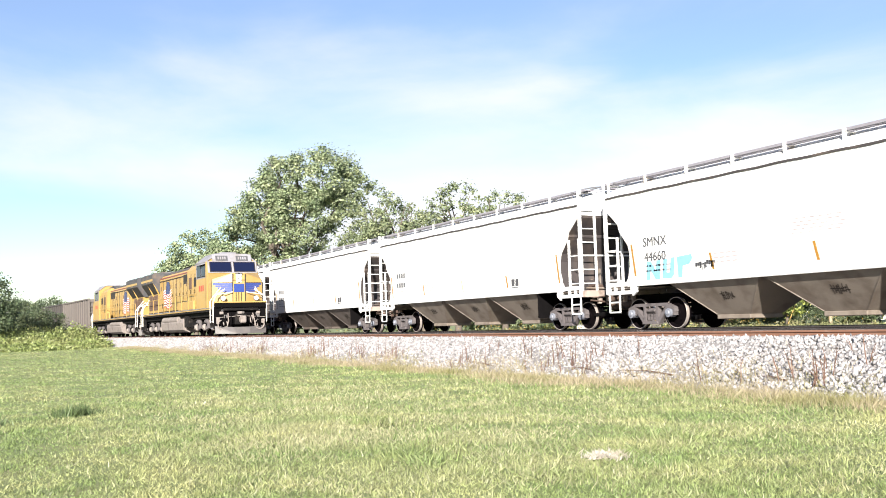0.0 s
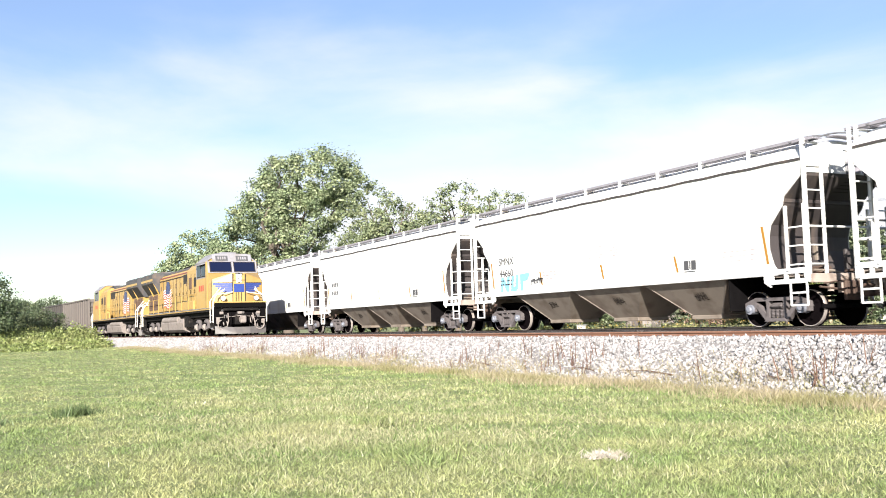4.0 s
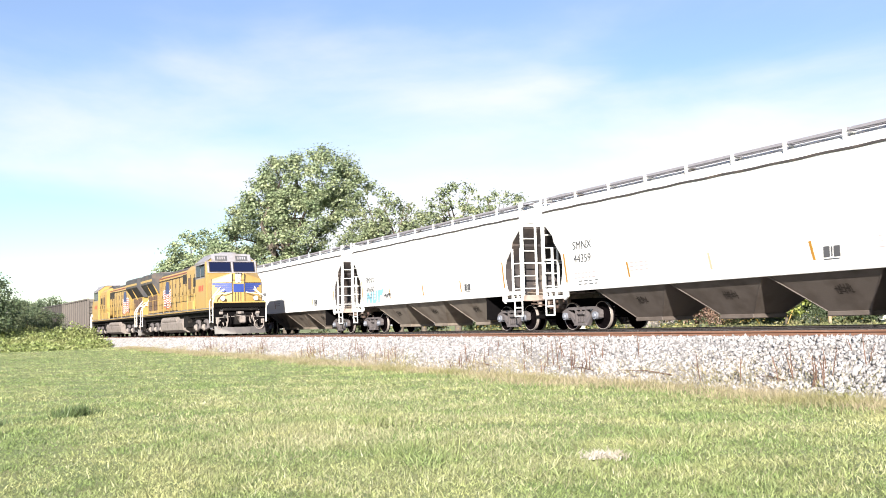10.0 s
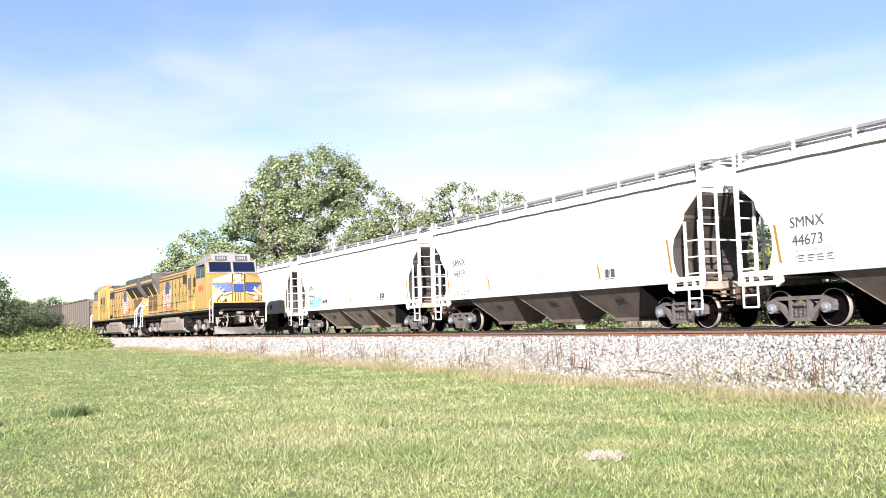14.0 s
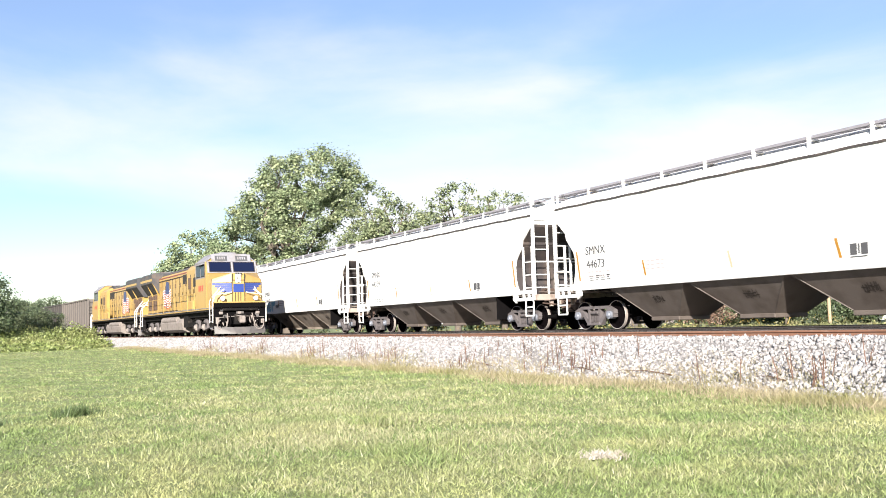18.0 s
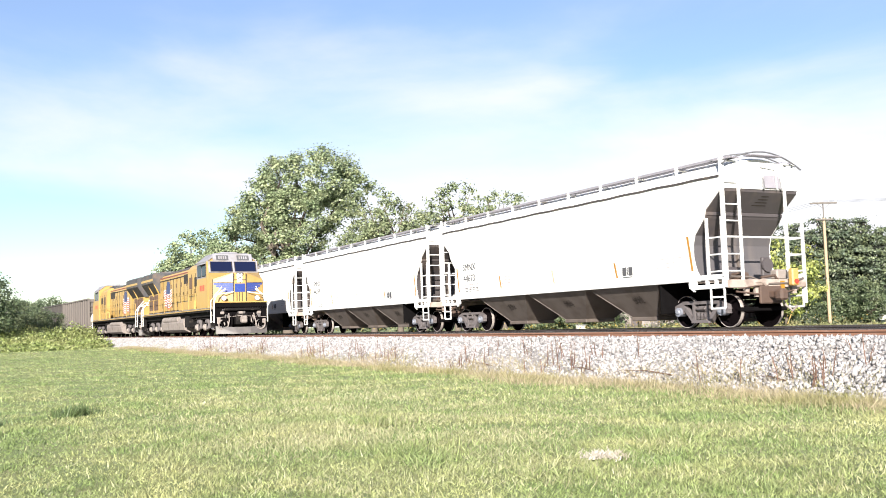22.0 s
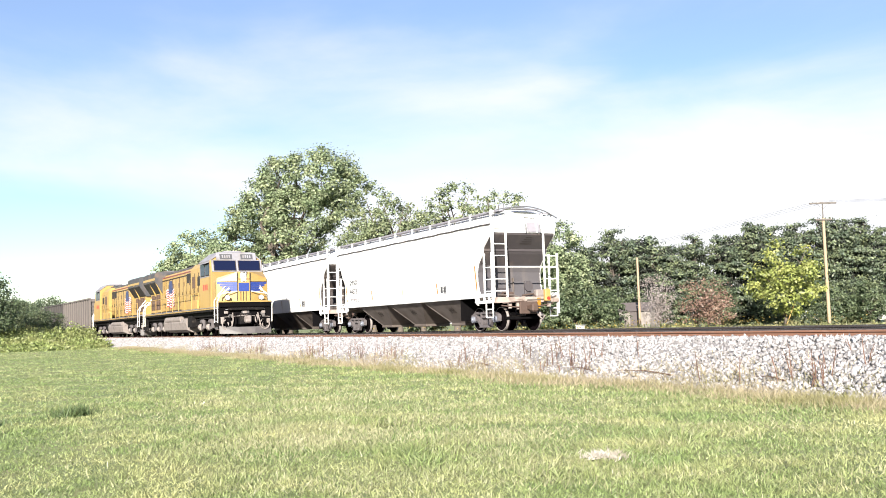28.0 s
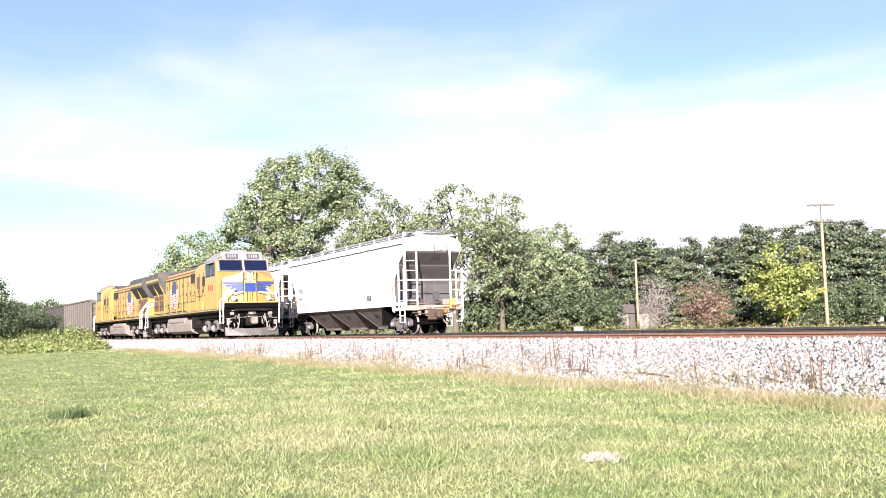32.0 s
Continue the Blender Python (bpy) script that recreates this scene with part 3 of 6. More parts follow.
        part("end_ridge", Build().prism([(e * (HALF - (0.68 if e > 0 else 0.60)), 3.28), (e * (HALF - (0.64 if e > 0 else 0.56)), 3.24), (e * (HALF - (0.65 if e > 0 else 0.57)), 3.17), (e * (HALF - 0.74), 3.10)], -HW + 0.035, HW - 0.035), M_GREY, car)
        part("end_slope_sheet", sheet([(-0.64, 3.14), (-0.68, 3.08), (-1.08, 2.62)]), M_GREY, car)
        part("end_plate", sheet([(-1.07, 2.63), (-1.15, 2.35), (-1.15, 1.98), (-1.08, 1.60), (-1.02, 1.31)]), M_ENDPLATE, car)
        for y in (-0.25, 0.12):
            part("plate_rib", Build().box(e * (HALF - 1.32), e * (HALF - 1.10), y - 0.02, y + 0.02, 1.42, 2.0 + y, 0.005), M_BAY, car)
        mk = Build()
        for q in range(4):
            z = 3.44 + 0.075 * q
            a = (-0.06 - 0.56 * (3.78 - z) / 0.52) * (deep if e > 0 else 1.0) + 0.008
            mk.add([(e * (HALF + a), 0.05 + 0.05 * q, z), (e * (HALF + a), 0.62 - 0.04 * q, z), (e * (HALF + a + 0.027), 0.62 - 0.04 * q, z + 0.025), (e * (HALF + a + 0.027), 0.05 + 0.05 * q, z + 0.025)], [(0, 1, 2, 3)])
        tagged(part("end_marking", mk, M_SEAM, car, "small dark stencilled lines"), kind="stuff")
        for s in (-1, 1):
            # short side ladder at the sill
            ladder(car, e * HALF - (0.60 if e > 0 else 0.0), s * (HW + 0.03), 1.40, 3.06 if e > 0 else 2.9, 0.60, (1.55, 2.02, 2.49), "x", "side_ladder")
            # foot stirrup
            st = Build()
            xa, xb = e * (HALF - 0.05), e * (HALF - 0.58)
            for z in (0.52, 0.84):
                st.tube([(xa, s * HW, z), (xb, s * HW, z)], 0.028)
            for x in (xa, xb):
                st.tube([(x, s * HW, 1.2), (x, s * HW, 0.52)], 0.028)
            part("step_stirrup", st, M_WHITE, car)
        # end ladders, crossbar, platform
        ladder(car, e * (HALF + 0.03), -HW + 0.04, 1.18, 4.30, 0.60, (1.55, 2.02, 2.49, 2.94, 3.40, 4.02), "y", "end_ladder")
        for s in (-1, 1):
            po2 = Build().box(e * (HALF + 0.0), e * (HALF + 0.07), s * (HW + 0.01) - 0.04, s * (HW + 0.01) + 0.04, 1.1 if s < 0 else 0.62, 4.74 if s < 0 else 2.95, 0.01)
            part("corner_post", po2, M_WHITE, car)
        part("end_stile", Build().box(e * (HALF + 0.0), e * (HALF + 0.07), HW - 0.66, HW - 0.59, 1.18, 3.95, 0.01), M_WHITE, car)
        for z in (1.55, 2.02, 2.94):
            part("rung", Build().tube([(e * (HALF + 0.03), HW - 0.64, z), (e * (HALF + 0.03), HW, z)], 0.022), M_WHITE, car)
        xb = Build().tube([(e * (HALF + 0.05), -HW, 2.49), (e * (HALF + 0.05), HW, 2.49)], 0.028)
        part("grab_iron", Build().tube([(e * (HALF + 0.05), -0.02, 4.5), (e * (HALF + 0.05), 0.55, 4.45), (e * (HALF + 0.05), 0.62, 3.85)], 0.018), M_WHITE, car)
        part("crossbar", xb, M_WHITE, car)
        for y in (HW - 1.42, HW - 0.74):
            part("roof_rail", Build().tube([(e * (HALF + 0.03), y, 3.86), (e * (HALF - 0.05), y, 4.30), (e * (HALF - 0.5), y, 4.74)], 0.034), M_GREYLET, car)
        for q in (0.25, 0.55, 0.85):
            part("roof_rung", Build().tube([(e * (HALF - 0.05 - 0.42 * q), HW - 1.42, 4.28 + 0.45 * q), (e * (HALF - 0.05 - 0.42 * q), HW - 0.74, 4.28 + 0.45 * q)], 0.026), M_GREYLET, car)
        part("roof_step", Build().prism([(e * (HALF + 0.035), 3.9), (e * (HALF + 0.045), 3.9), (e * (HALF - 0.02), 4.34), (e * (HALF - 0.5), 4.80), (e * (HALF - 0.5), 4.79), (e * (HALF - 0.03), 4.33)], HW - 1.38, HW - 0.78), M_GRATE, car, "grey ladder panel up the roof end")
        # handrail that follows the arch of the roof over the end
        arch = [(e * (HALF + 0.16 - 0.1 * abs(a)), a * (HW + 0.1), 4.90 - 0.44 * a * a) for a in np.linspace(-0.95, 0.98, 11)]
        part("roof_handrail", Build().tube(arch, 0.024), M_GREYLET, car, "dark grey curved handrail")
        arch = [(e * (HALF - 0.42), a * (HW + 0.1), 4.93 - 0.34 * a * a) for a in np.linspace(-0.9, 0.92, 11)]
        part("roof_handrail", Build().tube(arch, 0.022), M_GREYLET, car, "dark grey curved handrail")
        # brake rigging on the end platform
        part("brake_lever", Build().tube([(e * (HALF + 0.02), 0.72, 1.0), (e * (HALF + 0.06), 0.3, 1.42), (e * (HALF + 0.04), -0.2, 1.36)], 0.04), M_RUST, car, "rusty brake lever")
        part("brake_pipe", Build().tube([(e * (HALF - 0.02), -1.3, 1.4), (e * (HALF + 0.02), -0.6, 1.38), (e * (HALF + 0.1), 0.0, 1.18), (e * (HALF + 0.12), 0.9, 1.2), (e * (HALF + 0.1), 1.4, 1.34)], 0.032), M_BAY, car)
        part("carrier_plate", Build().box(e * (HALF + 0.1), e * (HALF + 0.2), -0.42, 0.42, 0.62, 1.12, 0.03), M_RUST, car, "rusty draft-gear plate")
        part("valve_box", Build().box(e * (HALF - 0.4), e * (HALF - 0.12), 0.6, 1.05, 1.31, 1.6, 0.04), M_TANK, car)
        part("valve_box", Build().box(e * (HALF - 0.5), e * (HALF - 0.15), -0.9, -0.45, 1.31, 1.52, 0.04), M_RUST, car)
        part("brake_beam", Build().box(e * (HALF - 0.2), e * (HALF - 0.08), -0.9, 0.9, 0.42, 0.54, 0.02), M_DARK, car)
        dk = Build().box(e * (HALF - 1.2), e * (HALF + 0.08), -HW + 0.06, HW - 0.06, 1.26, 1.31)
        dk.box(e * (HALF + 0.0), e * (HALF + 0.1), -HW, HW, 1.08, 1.30, 0.015)
        part("end_sill", dk, M_ENDSILL, car, "dusty tan end sill")
        for y, z0, z1, w in ((-0.82, 0.86, 1.24, 0.10), (-0.46, 0.82, 1.12, 0.07), (0.55, 0.84, 1.26, 0.09), (1.02, 0.90, 1.20, 0.12)):
            part("brake_strut", Build().prism([(y - w, z1), (y + w, z1), (y + w * 0.6, z0), (y - w * 0.6, z0)], e * (HALF + 0.02), e * (HALF + 0.11), "x"), M_ENDSILL if y != 0.55 else M_YELLOWREF, car)
        part("brake_rod", Build().tube([(e * (HALF + 0.06), -1.2, 0.98), (e * (HALF + 0.14), -0.5, 0.90), (e * (HALF + 0.14), 0.6, 0.93), (e * (HALF + 0.05), 1.25, 1.04)], 0.03), M_RUST, car, "rusty brake rod")
        part("bell_crank", Build().cyl((e * (HALF + 0.04), -0.15, 1.22), (e * (HALF + 0.16), -0.15, 1.22), 0.12, 0.10, 12).box(e * (HALF + 0.04), e * (HALF + 0.12), -0.52, -0.12, 1.20, 1.27, 0.02), M_ENDSILL, car)
        # Added black sheet stands in for shade by the bay; narrowed to show wheels.
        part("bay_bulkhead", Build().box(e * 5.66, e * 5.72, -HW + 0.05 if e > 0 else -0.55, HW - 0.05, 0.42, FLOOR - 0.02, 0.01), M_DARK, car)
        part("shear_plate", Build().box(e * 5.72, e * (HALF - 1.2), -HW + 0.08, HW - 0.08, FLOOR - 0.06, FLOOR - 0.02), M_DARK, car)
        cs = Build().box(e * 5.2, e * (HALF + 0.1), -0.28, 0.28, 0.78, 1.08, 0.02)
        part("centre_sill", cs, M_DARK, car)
        cp = Build().box(e * (HALF + 0.08), e * (HALF + 0.45), -0.10, 0.10, 0.78, 0.98, 0.03)
        cp.box(e * (HALF + 0.42), e * (HALF + 0.72), -0.16, 0.14, 0.70, 1.03, 0.06)
        cp.tube([(e * (HALF + 0.1), -0.02, 1.14), (e * (HALF + 0.18), -0.6, 1.12), (e * (HALF + 0.18), -1.2, 1.05)], 0.018)
        part("coupler", cp, M_RUST, car, "rust-brown knuckle coupler")
        ho = Build().tube([(e * (HALF + 0.2), 0.25, 0.95), (e * (HALF + 0.45), 0.28, 0.55), (e * (HALF + 0.62), 0.34, 0.40), (e * (HALF + 0.74), 0.4, 0.55)], 0.035)
        part("brake_hose", ho, M_TANK, car)
    # brake gear on the +x end
    bg = Build().cyl((HALF - 0.12, 0.2, 1.72), (HALF - 0.06, 0.2, 1.72), 0.20, n=16).box(HALF - 0.24, HALF - 0.12, 0.05, 0.35, 1.4, 1.95, 0.03)
    part("hand_brake", bg, M_GREY, car)
    by = Build().box(HALF - 0.3, HALF + 0.04, 0.28, 0.62, 1.0, 1.3, 0.03)
    part("brake_valve", by, M_RUST, car)
    part("air_reservoir", Build().cyl((HALF - 0.6, -0.95, 1.5), (HALF - 0.6, -0.4, 1.5), 0.19, n=14), M_GREY, car)
    # three bays: tapering chutes with outlet gates
    for i, c in enumerate((-3.86, 0.0, 3.86)):
        a0 = c - 1.92 if i else -HALF + 2.85
        a1 = c + 1.92 if i < 2 else HALF - 2.85
        bay = Build()
        bay.loft([[(a0, -HW + 0.04, FLOOR), (a1, -HW + 0.04, FLOOR), (a1, HW - 0.04, FLOOR), (a0, HW - 0.04, FLOOR)],
                  [(c - 0.64, -0.60, 0.34), (c + 0.64, -0.60, 0.34), (c + 0.64, 0.60, 0.34), (c - 0.64, 0.60, 0.34)]])
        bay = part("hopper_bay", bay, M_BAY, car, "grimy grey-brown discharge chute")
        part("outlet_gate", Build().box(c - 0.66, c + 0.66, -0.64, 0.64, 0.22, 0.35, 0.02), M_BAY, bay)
        vb = Build()
        rv = random.Random(40 + i)
        for k in range(9):
            u, w = c + 0.02 + 0.055 * k + rv.uniform(-.02, .02), rv.uniform(0.05, 0.09)
            z0, z1 = 0.80 + rv.uniform(-.04, .05), 0.99 + rv.uniform(-.05, .04)
            y = lambda z: -0.60 - (HW - 0.64) * (z - 0.34) / (FLOOR - 0.34) - 0.006
            vb.add([(u, y(z0), z0), (u + 0.025, y(z0), z0), (u + w, y(z1), z1), (u + w - 0.025, y(z1), z1)], [(0, 1, 2, 3)])
            zm = rv.uniform(z0, z1 - 0.03)
            vb.add([(u - 0.03, y(zm), zm), (u + 0.08, y(zm), zm), (u + 0.08, y(zm + 0.022), zm + 0.022), (u - 0.03, y(zm + 0.022), zm + 0.022)], [(0, 1, 2, 3)])
        tagged(part("faded_marking", vb, M_SEAM, bay), kind="stuff")
        for s in (-1, 1):
            for u in (a0 + 0.03, a1 - 0.03):
                w = c + (0.66 if u > c else -0.66)
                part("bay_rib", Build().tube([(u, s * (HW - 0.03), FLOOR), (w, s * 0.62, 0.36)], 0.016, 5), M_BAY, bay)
    # reflectors and stencils
    for s in (-1, 1):
        for x in (-HALF + 1.35, -3.68, 0.0, 3.62, HALF - 1.37):
            z1 = 2.10 if abs(x) < 6 else 2.62
            d = 0.13 * (z1 - 1.62) / 0.5 * (0.6 if abs(x) > 6 else 1.0)
            rf = Build().prism([(x - 0.045 + d * 0.5, 1.62), (x + 0.045 + d * 0.5, 1.62), (x + 0.045 - d * 0.5, z1), (x - 0.045 - d * 0.5, z1)], s * (HW + 0.001), s * (HW + 0.006))
            part("reflector", rf, M_YELLOWREF if abs(x) > 3 else M_REFFADE, car, "amber reflective strip")
    stn = Build()
    for k, (x0, w, z, h) in enumerate(((3.96, 0.20, 1.66, 0.27), (4.19, 0.05, 1.68, 0.24), (4.27, 0.20, 1.66, 0.27), (3.96, 0.48, 1.60, 0.03))):
        stn.box(x0, x0 + w, -HW - 0.006, -HW - 0.001, z, z + h)
    part("stencil", stn, M_BLACKPAINT, car, "small black stencilled mark")
    ln = Build()
    for r in range(2):
        for k in range(6):
            ln.box(-6.6 + k * 0.2, -6.6 + k * 0.2 + (0.15, 0.1, 0.17)[k % 3], -HW - 0.006, -HW - 0.001, 1.72 + r * 0.15, 1.77 + r * 0.15)
    for r in range(3):
        for k in range(4):
            ln.box(-3.6 + k * 0.24, -3.6 + k * 0.24 + 0.19, -HW - 0.006, -HW - 0.001, 1.80 + r * 0.12, 1.84 + r * 0.12)
    for r in range(3):
        for k in range(5):
            ln.box(5.55 + k * 0.26, 5.55 + k * 0.26 + (0.2, 0.14, 0.17)[(k + r) % 3], -HW - 0.006, -HW - 0.001, 1.78 + r * 0.13, 1.805 + r * 0.13)
    tagged(part("data_panel", ln, M_FAINT, car, "rows of small faded lettering"), kind="stuff")
    for ob in car.children_recursive:         # the body is stretched upward so its eaves fit the camera's view
        if ob.type == "MESH":
            for p in ob.data.vertices:
                p.co.z += 0.062 * max(0.0, (p.co.z - 1.0) / 3.3)
    for x in (-6.97, 6.97):
        freight_truck(car, x)
    return car


CAR_PITCH = 18.51
REAR_AT = [(0.0, 28.78), (3.0, 22.17), (6.0, 15.54), (7.0, 13.25), (8.0, 10.97), (10.0, 6.54), (13.0, -0.08), (18.0, -11.18), (24.0, -24.20), (28.0, -32.62), (31.0, -38.68), (32.0, -40.68)]   # x of the last car's end ladder


def rear_x(t):
    return float(np.interp(t, [a for a, _ in REAR_AT], [b for _, b in REAR_AT]))


CARS = [hopper_car()]
for k in range(1, 7):
    CARS.append(copy_thing(CARS[0], pose(0, 0, 0)))
def repaint(car, old, new_one):
    """The same car with one material swapped for another."""
    for ob in car.children_recursive:
        for slot in ob.material_slots:
            if slot.material == old:
                slot.link = "OBJECT"
                slot.material = new_one


# Darker ends ahead of the last car: the neighbour's shadow is put into colour.
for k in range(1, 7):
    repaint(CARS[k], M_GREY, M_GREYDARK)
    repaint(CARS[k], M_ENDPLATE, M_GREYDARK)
for k in (2, 3):
    repaint(CARS[k], M_BAY, M_BAYPALE)
for k, text, x, z in ((0, "44673", -6.18, 2.62), (1, "44359", -6.14, 2.86), (2, "44660", -6.12, 2.64)):
    letters("SMNX", 0.40, M_BLACKPAINT, CARS[k], pose(x, -HW - 0.004, z, 90, 0, 0), "reporting_mark")
    letters(text, 0.40, M_BLACKPAINT, CARS[k], pose(x, -HW - 0.004, z - 0.46, 90, 0, 0), "car_number")
for k in (3, 4, 5, 6):
    fb = Build()
    for r in range(2):
        for q in range(4):
            fb.box(-6.6 + q * 0.25, -6.6 + q * 0.25 + 0.18, -HW - 0.006, -HW - 0.001, 2.1 + r * 0.45, 2.32 + r * 0.45)
    part("car_number", fb, M_GREYLET, CARS[k], "faded grey lettering")
# block graffiti under the number, a dark tag beside it, and a faded text block further along
gr = Build()
for pts in ([(-6.55, 1.46), (-6.38, 1.46), (-6.34, 1.78), (-6.10, 1.46), (-5.92, 1.47), (-5.86, 2.06), (-6.05, 2.06), (-6.10, 1.76), (-6.32, 2.06), (-6.50, 2.04)],
            [(-5.80, 1.50), (-5.42, 1.46), (-5.28, 1.58), (-5.22, 2.10), (-5.40, 2.10), (-5.46, 1.66), (-5.60, 1.66), (-5.56, 2.08), (-5.74, 2.06)],
            [(-5.10, 1.46), (-4.92, 1.48), (-4.88, 1.82), (-4.60, 1.86), (-4.46, 2.02), (-4.50, 2.14), (-5.14, 2.10), (-5.12, 1.92)]):
    gr.prism(pts, -HW - 0.006, -HW - 0.001)
tagged(part("graffiti", gr, M_GRAFFITI, CARS[2], "pale blue sprayed graffiti"), kind="stuff")
tg, rg = Build(), random.Random(3)
for q in range(9):
    x, z = -4.36 + 0.09 * q, 1.68 + rg.uniform(-.04, .04)
    tg.prism([(x, z), (x + 0.03, z), (x + 0.09, z + 0.2), (x + 0.06, z + 0.2)], -HW - 0.006, -HW - 0.001)
    tg.box(x, x + 0.09, -HW - 0.006, -HW - 0.001, z + rg.uniform(0, 0.18), z + 0.2)
tagged(part("tag_scribble", tg, M_GREYLET, CARS[2], "small grey sprayed scribble"), kind="stuff")
tb = Build()
for q in range(5):
    for w in range(6):
        x = -0.75 + 0.27 * w + 0.06 * (q % 3)
        tb.box(x, x + rg.uniform(0.12, 0.22), -HW - 0.006, -HW - 0.001, 2.36 + 0.09 * q, 2.385 + 0.09 * q)
tagged(part("text_block", tb, M_FAINT, CARS[2], "rows of faded small lettering"), kind="stuff")
for k in (0, 1, 2):         # capacity data under the number: plain bars
    cb = Build()
    for q in range(3):
        for w in range(4):
            x = -6.5 + 0.3 * w + (0.12 if k else 0.0)
            cb.box(x, x + (0.22, 0.16, 0.2)[(q + w) % 3], -HW - 0.006, -HW - 0.001, 1.40 + 0.11 * q if k == 1 else 1.62 + 0.07 * q, 1.44 + 0.11 * q if k == 1 else 1.65 + 0.07 * q)
    if k != 2:
        tagged(part("capacity_data", cb, M_GREYLET, CARS[k], "small grey stencilled data rows"), kind="stuff")
for ob in CARS[2].children:         # cleaner, brighter strips on one car
    if ob.name.startswith("reflector"):
        ob.material_slots[0].link = "OBJECT"
        ob.material_slots[0].material = M_YELLOWREF
eot = part("end_marker", Build().box(HALF + 0.16, HALF + 0.34, 0.72, 0.98, 1.12, 1.62, 0.03), M_YELLOW, CARS[0], "orange-yellow end-of-train marker")
part("lamp", Build().cyl((HALF + 0.34, 0.85, 1.24), (HALF + 0.37, 0.85, 1.24), 0.07, n=12), M_REDLAMP, eot, "red lens")
CARS[0]["label"] = "white covered hopper railway car at the end of its train"


# ---- near train: two locomotives and loaded coal cars; local +x is the cab end ----
def loco_wheelset():
    b = Build()
    r = 0.533
    for s in (-1, 1):
        prof = [(0.10, -0.05), (0.15, -0.07), (0.16, -0.02), (r - 0.11, 0.012), (r - 0.08, -0.055), (r, -0.068), (r, 0.03), (r + 0.03, 0.045), (r + 0.03, 0.072), (r - 0.08, 0.072), (r - 0.11, 0.04), (0.16, 0.06), (0.10, 0.09)]
        if s > 0:
            prof = [(a, -y) for a, y in prof][::-1]
        b.lathe(prof, (0, s * GAUGE, 0), 28)
    b.cyl((0, -1.0, 0), (0, 1.0, 0), 0.1, n=12)
    return b.mesh("wheelset", [M_WHEEL, M_TREAD], True)


LOCO_WHEELSET = loco_wheelset()


def loco_truck(parent, x):
    bol = Build().box(-2.3, 2.3, -0.55, 0.55, 0.55, 0.95, 0.05)
    tr = part("truck", bol, M_LDARK, parent, "dusty three-axle locomotive truck", at=pose(x, 0, 0))
    for s in (-1, 1):
        y0, y1 = s * 0.98, s * 1.14
        f = Build()
        f.prism([(-2.75, 0.62), (-2.7, 0.92), (-2.2, 1.02), (-1.2, 0.96), (-0.9, 0.86), (0.9, 0.86), (1.2, 0.96), (2.2, 1.02), (2.7, 0.92), (2.75, 0.62), (2.35, 0.62), (2.2, 0.74), (1.6, 0.74), (1.4, 0.6), (0.4, 0.6), (0.3, 0.74), (-0.3, 0.74), (-0.4, 0.6), (-1.4, 0.6), (-1.6, 0.74), (-2.2, 0.74), (-2.35, 0.62)], y0, y1)
        part("side_frame", f, M_LDARK, tr)
        for ax in (-1.9, 0.0, 1.9):
            bx = Build().box(ax - 0.2, ax + 0.2, s * 0.9, s * 1.2, 0.34, 0.72, 0.05).cyl((ax, s * 1.18, 0.533), (ax, s * 1.26, 0.533), 0.14, 0.11, 12)
            part("axle_box", bx, M_TANK, tr)
            for e in (-0.33, 0.33):
                sp = Build()
                for k in range(5):
                    sp.cyl((ax + e, s * 1.08, 0.42 + k * 0.055), (ax + e, s * 1.08, 0.46 + k * 0.055), 0.10, n=10)
                    sp.cyl((ax + e, s * 1.08, 0.40 + k * 0.055), (ax + e, s * 1.08, 0.48 + k * 0.055), 0.07, n=8)
                part("coil_spring", sp, M_TRUCK, tr)
        for ax in (-0.95, 0.95):
            bc = Build().cyl((ax - 0.25, s * 1.2, 0.86), (ax + 0.2, s * 1.2, 0.86), 0.13, n=12).box(ax + 0.15, ax + 0.3, s * 1.12, s * 1.26, 0.45, 0.92, 0.02)
            part("brake_cylinder", bc, M_TRUCK, tr)
        sn = Build().tube([(-2.6, s * 1.2, 0.98), (-1.0, s * 1.22, 1.02), (1.0, s * 1.22, 1.02), (2.6, s * 1.2, 0.98)], 0.03)
        part("sand_pipe", sn, M_LDARK, tr)
    for ax in (-1.9, 0.0, 1.9):
        part("wheelset", LOCO_WHEELSET, M_WHEEL, tr, at=pose(ax, 0, 0.533))
    return tr


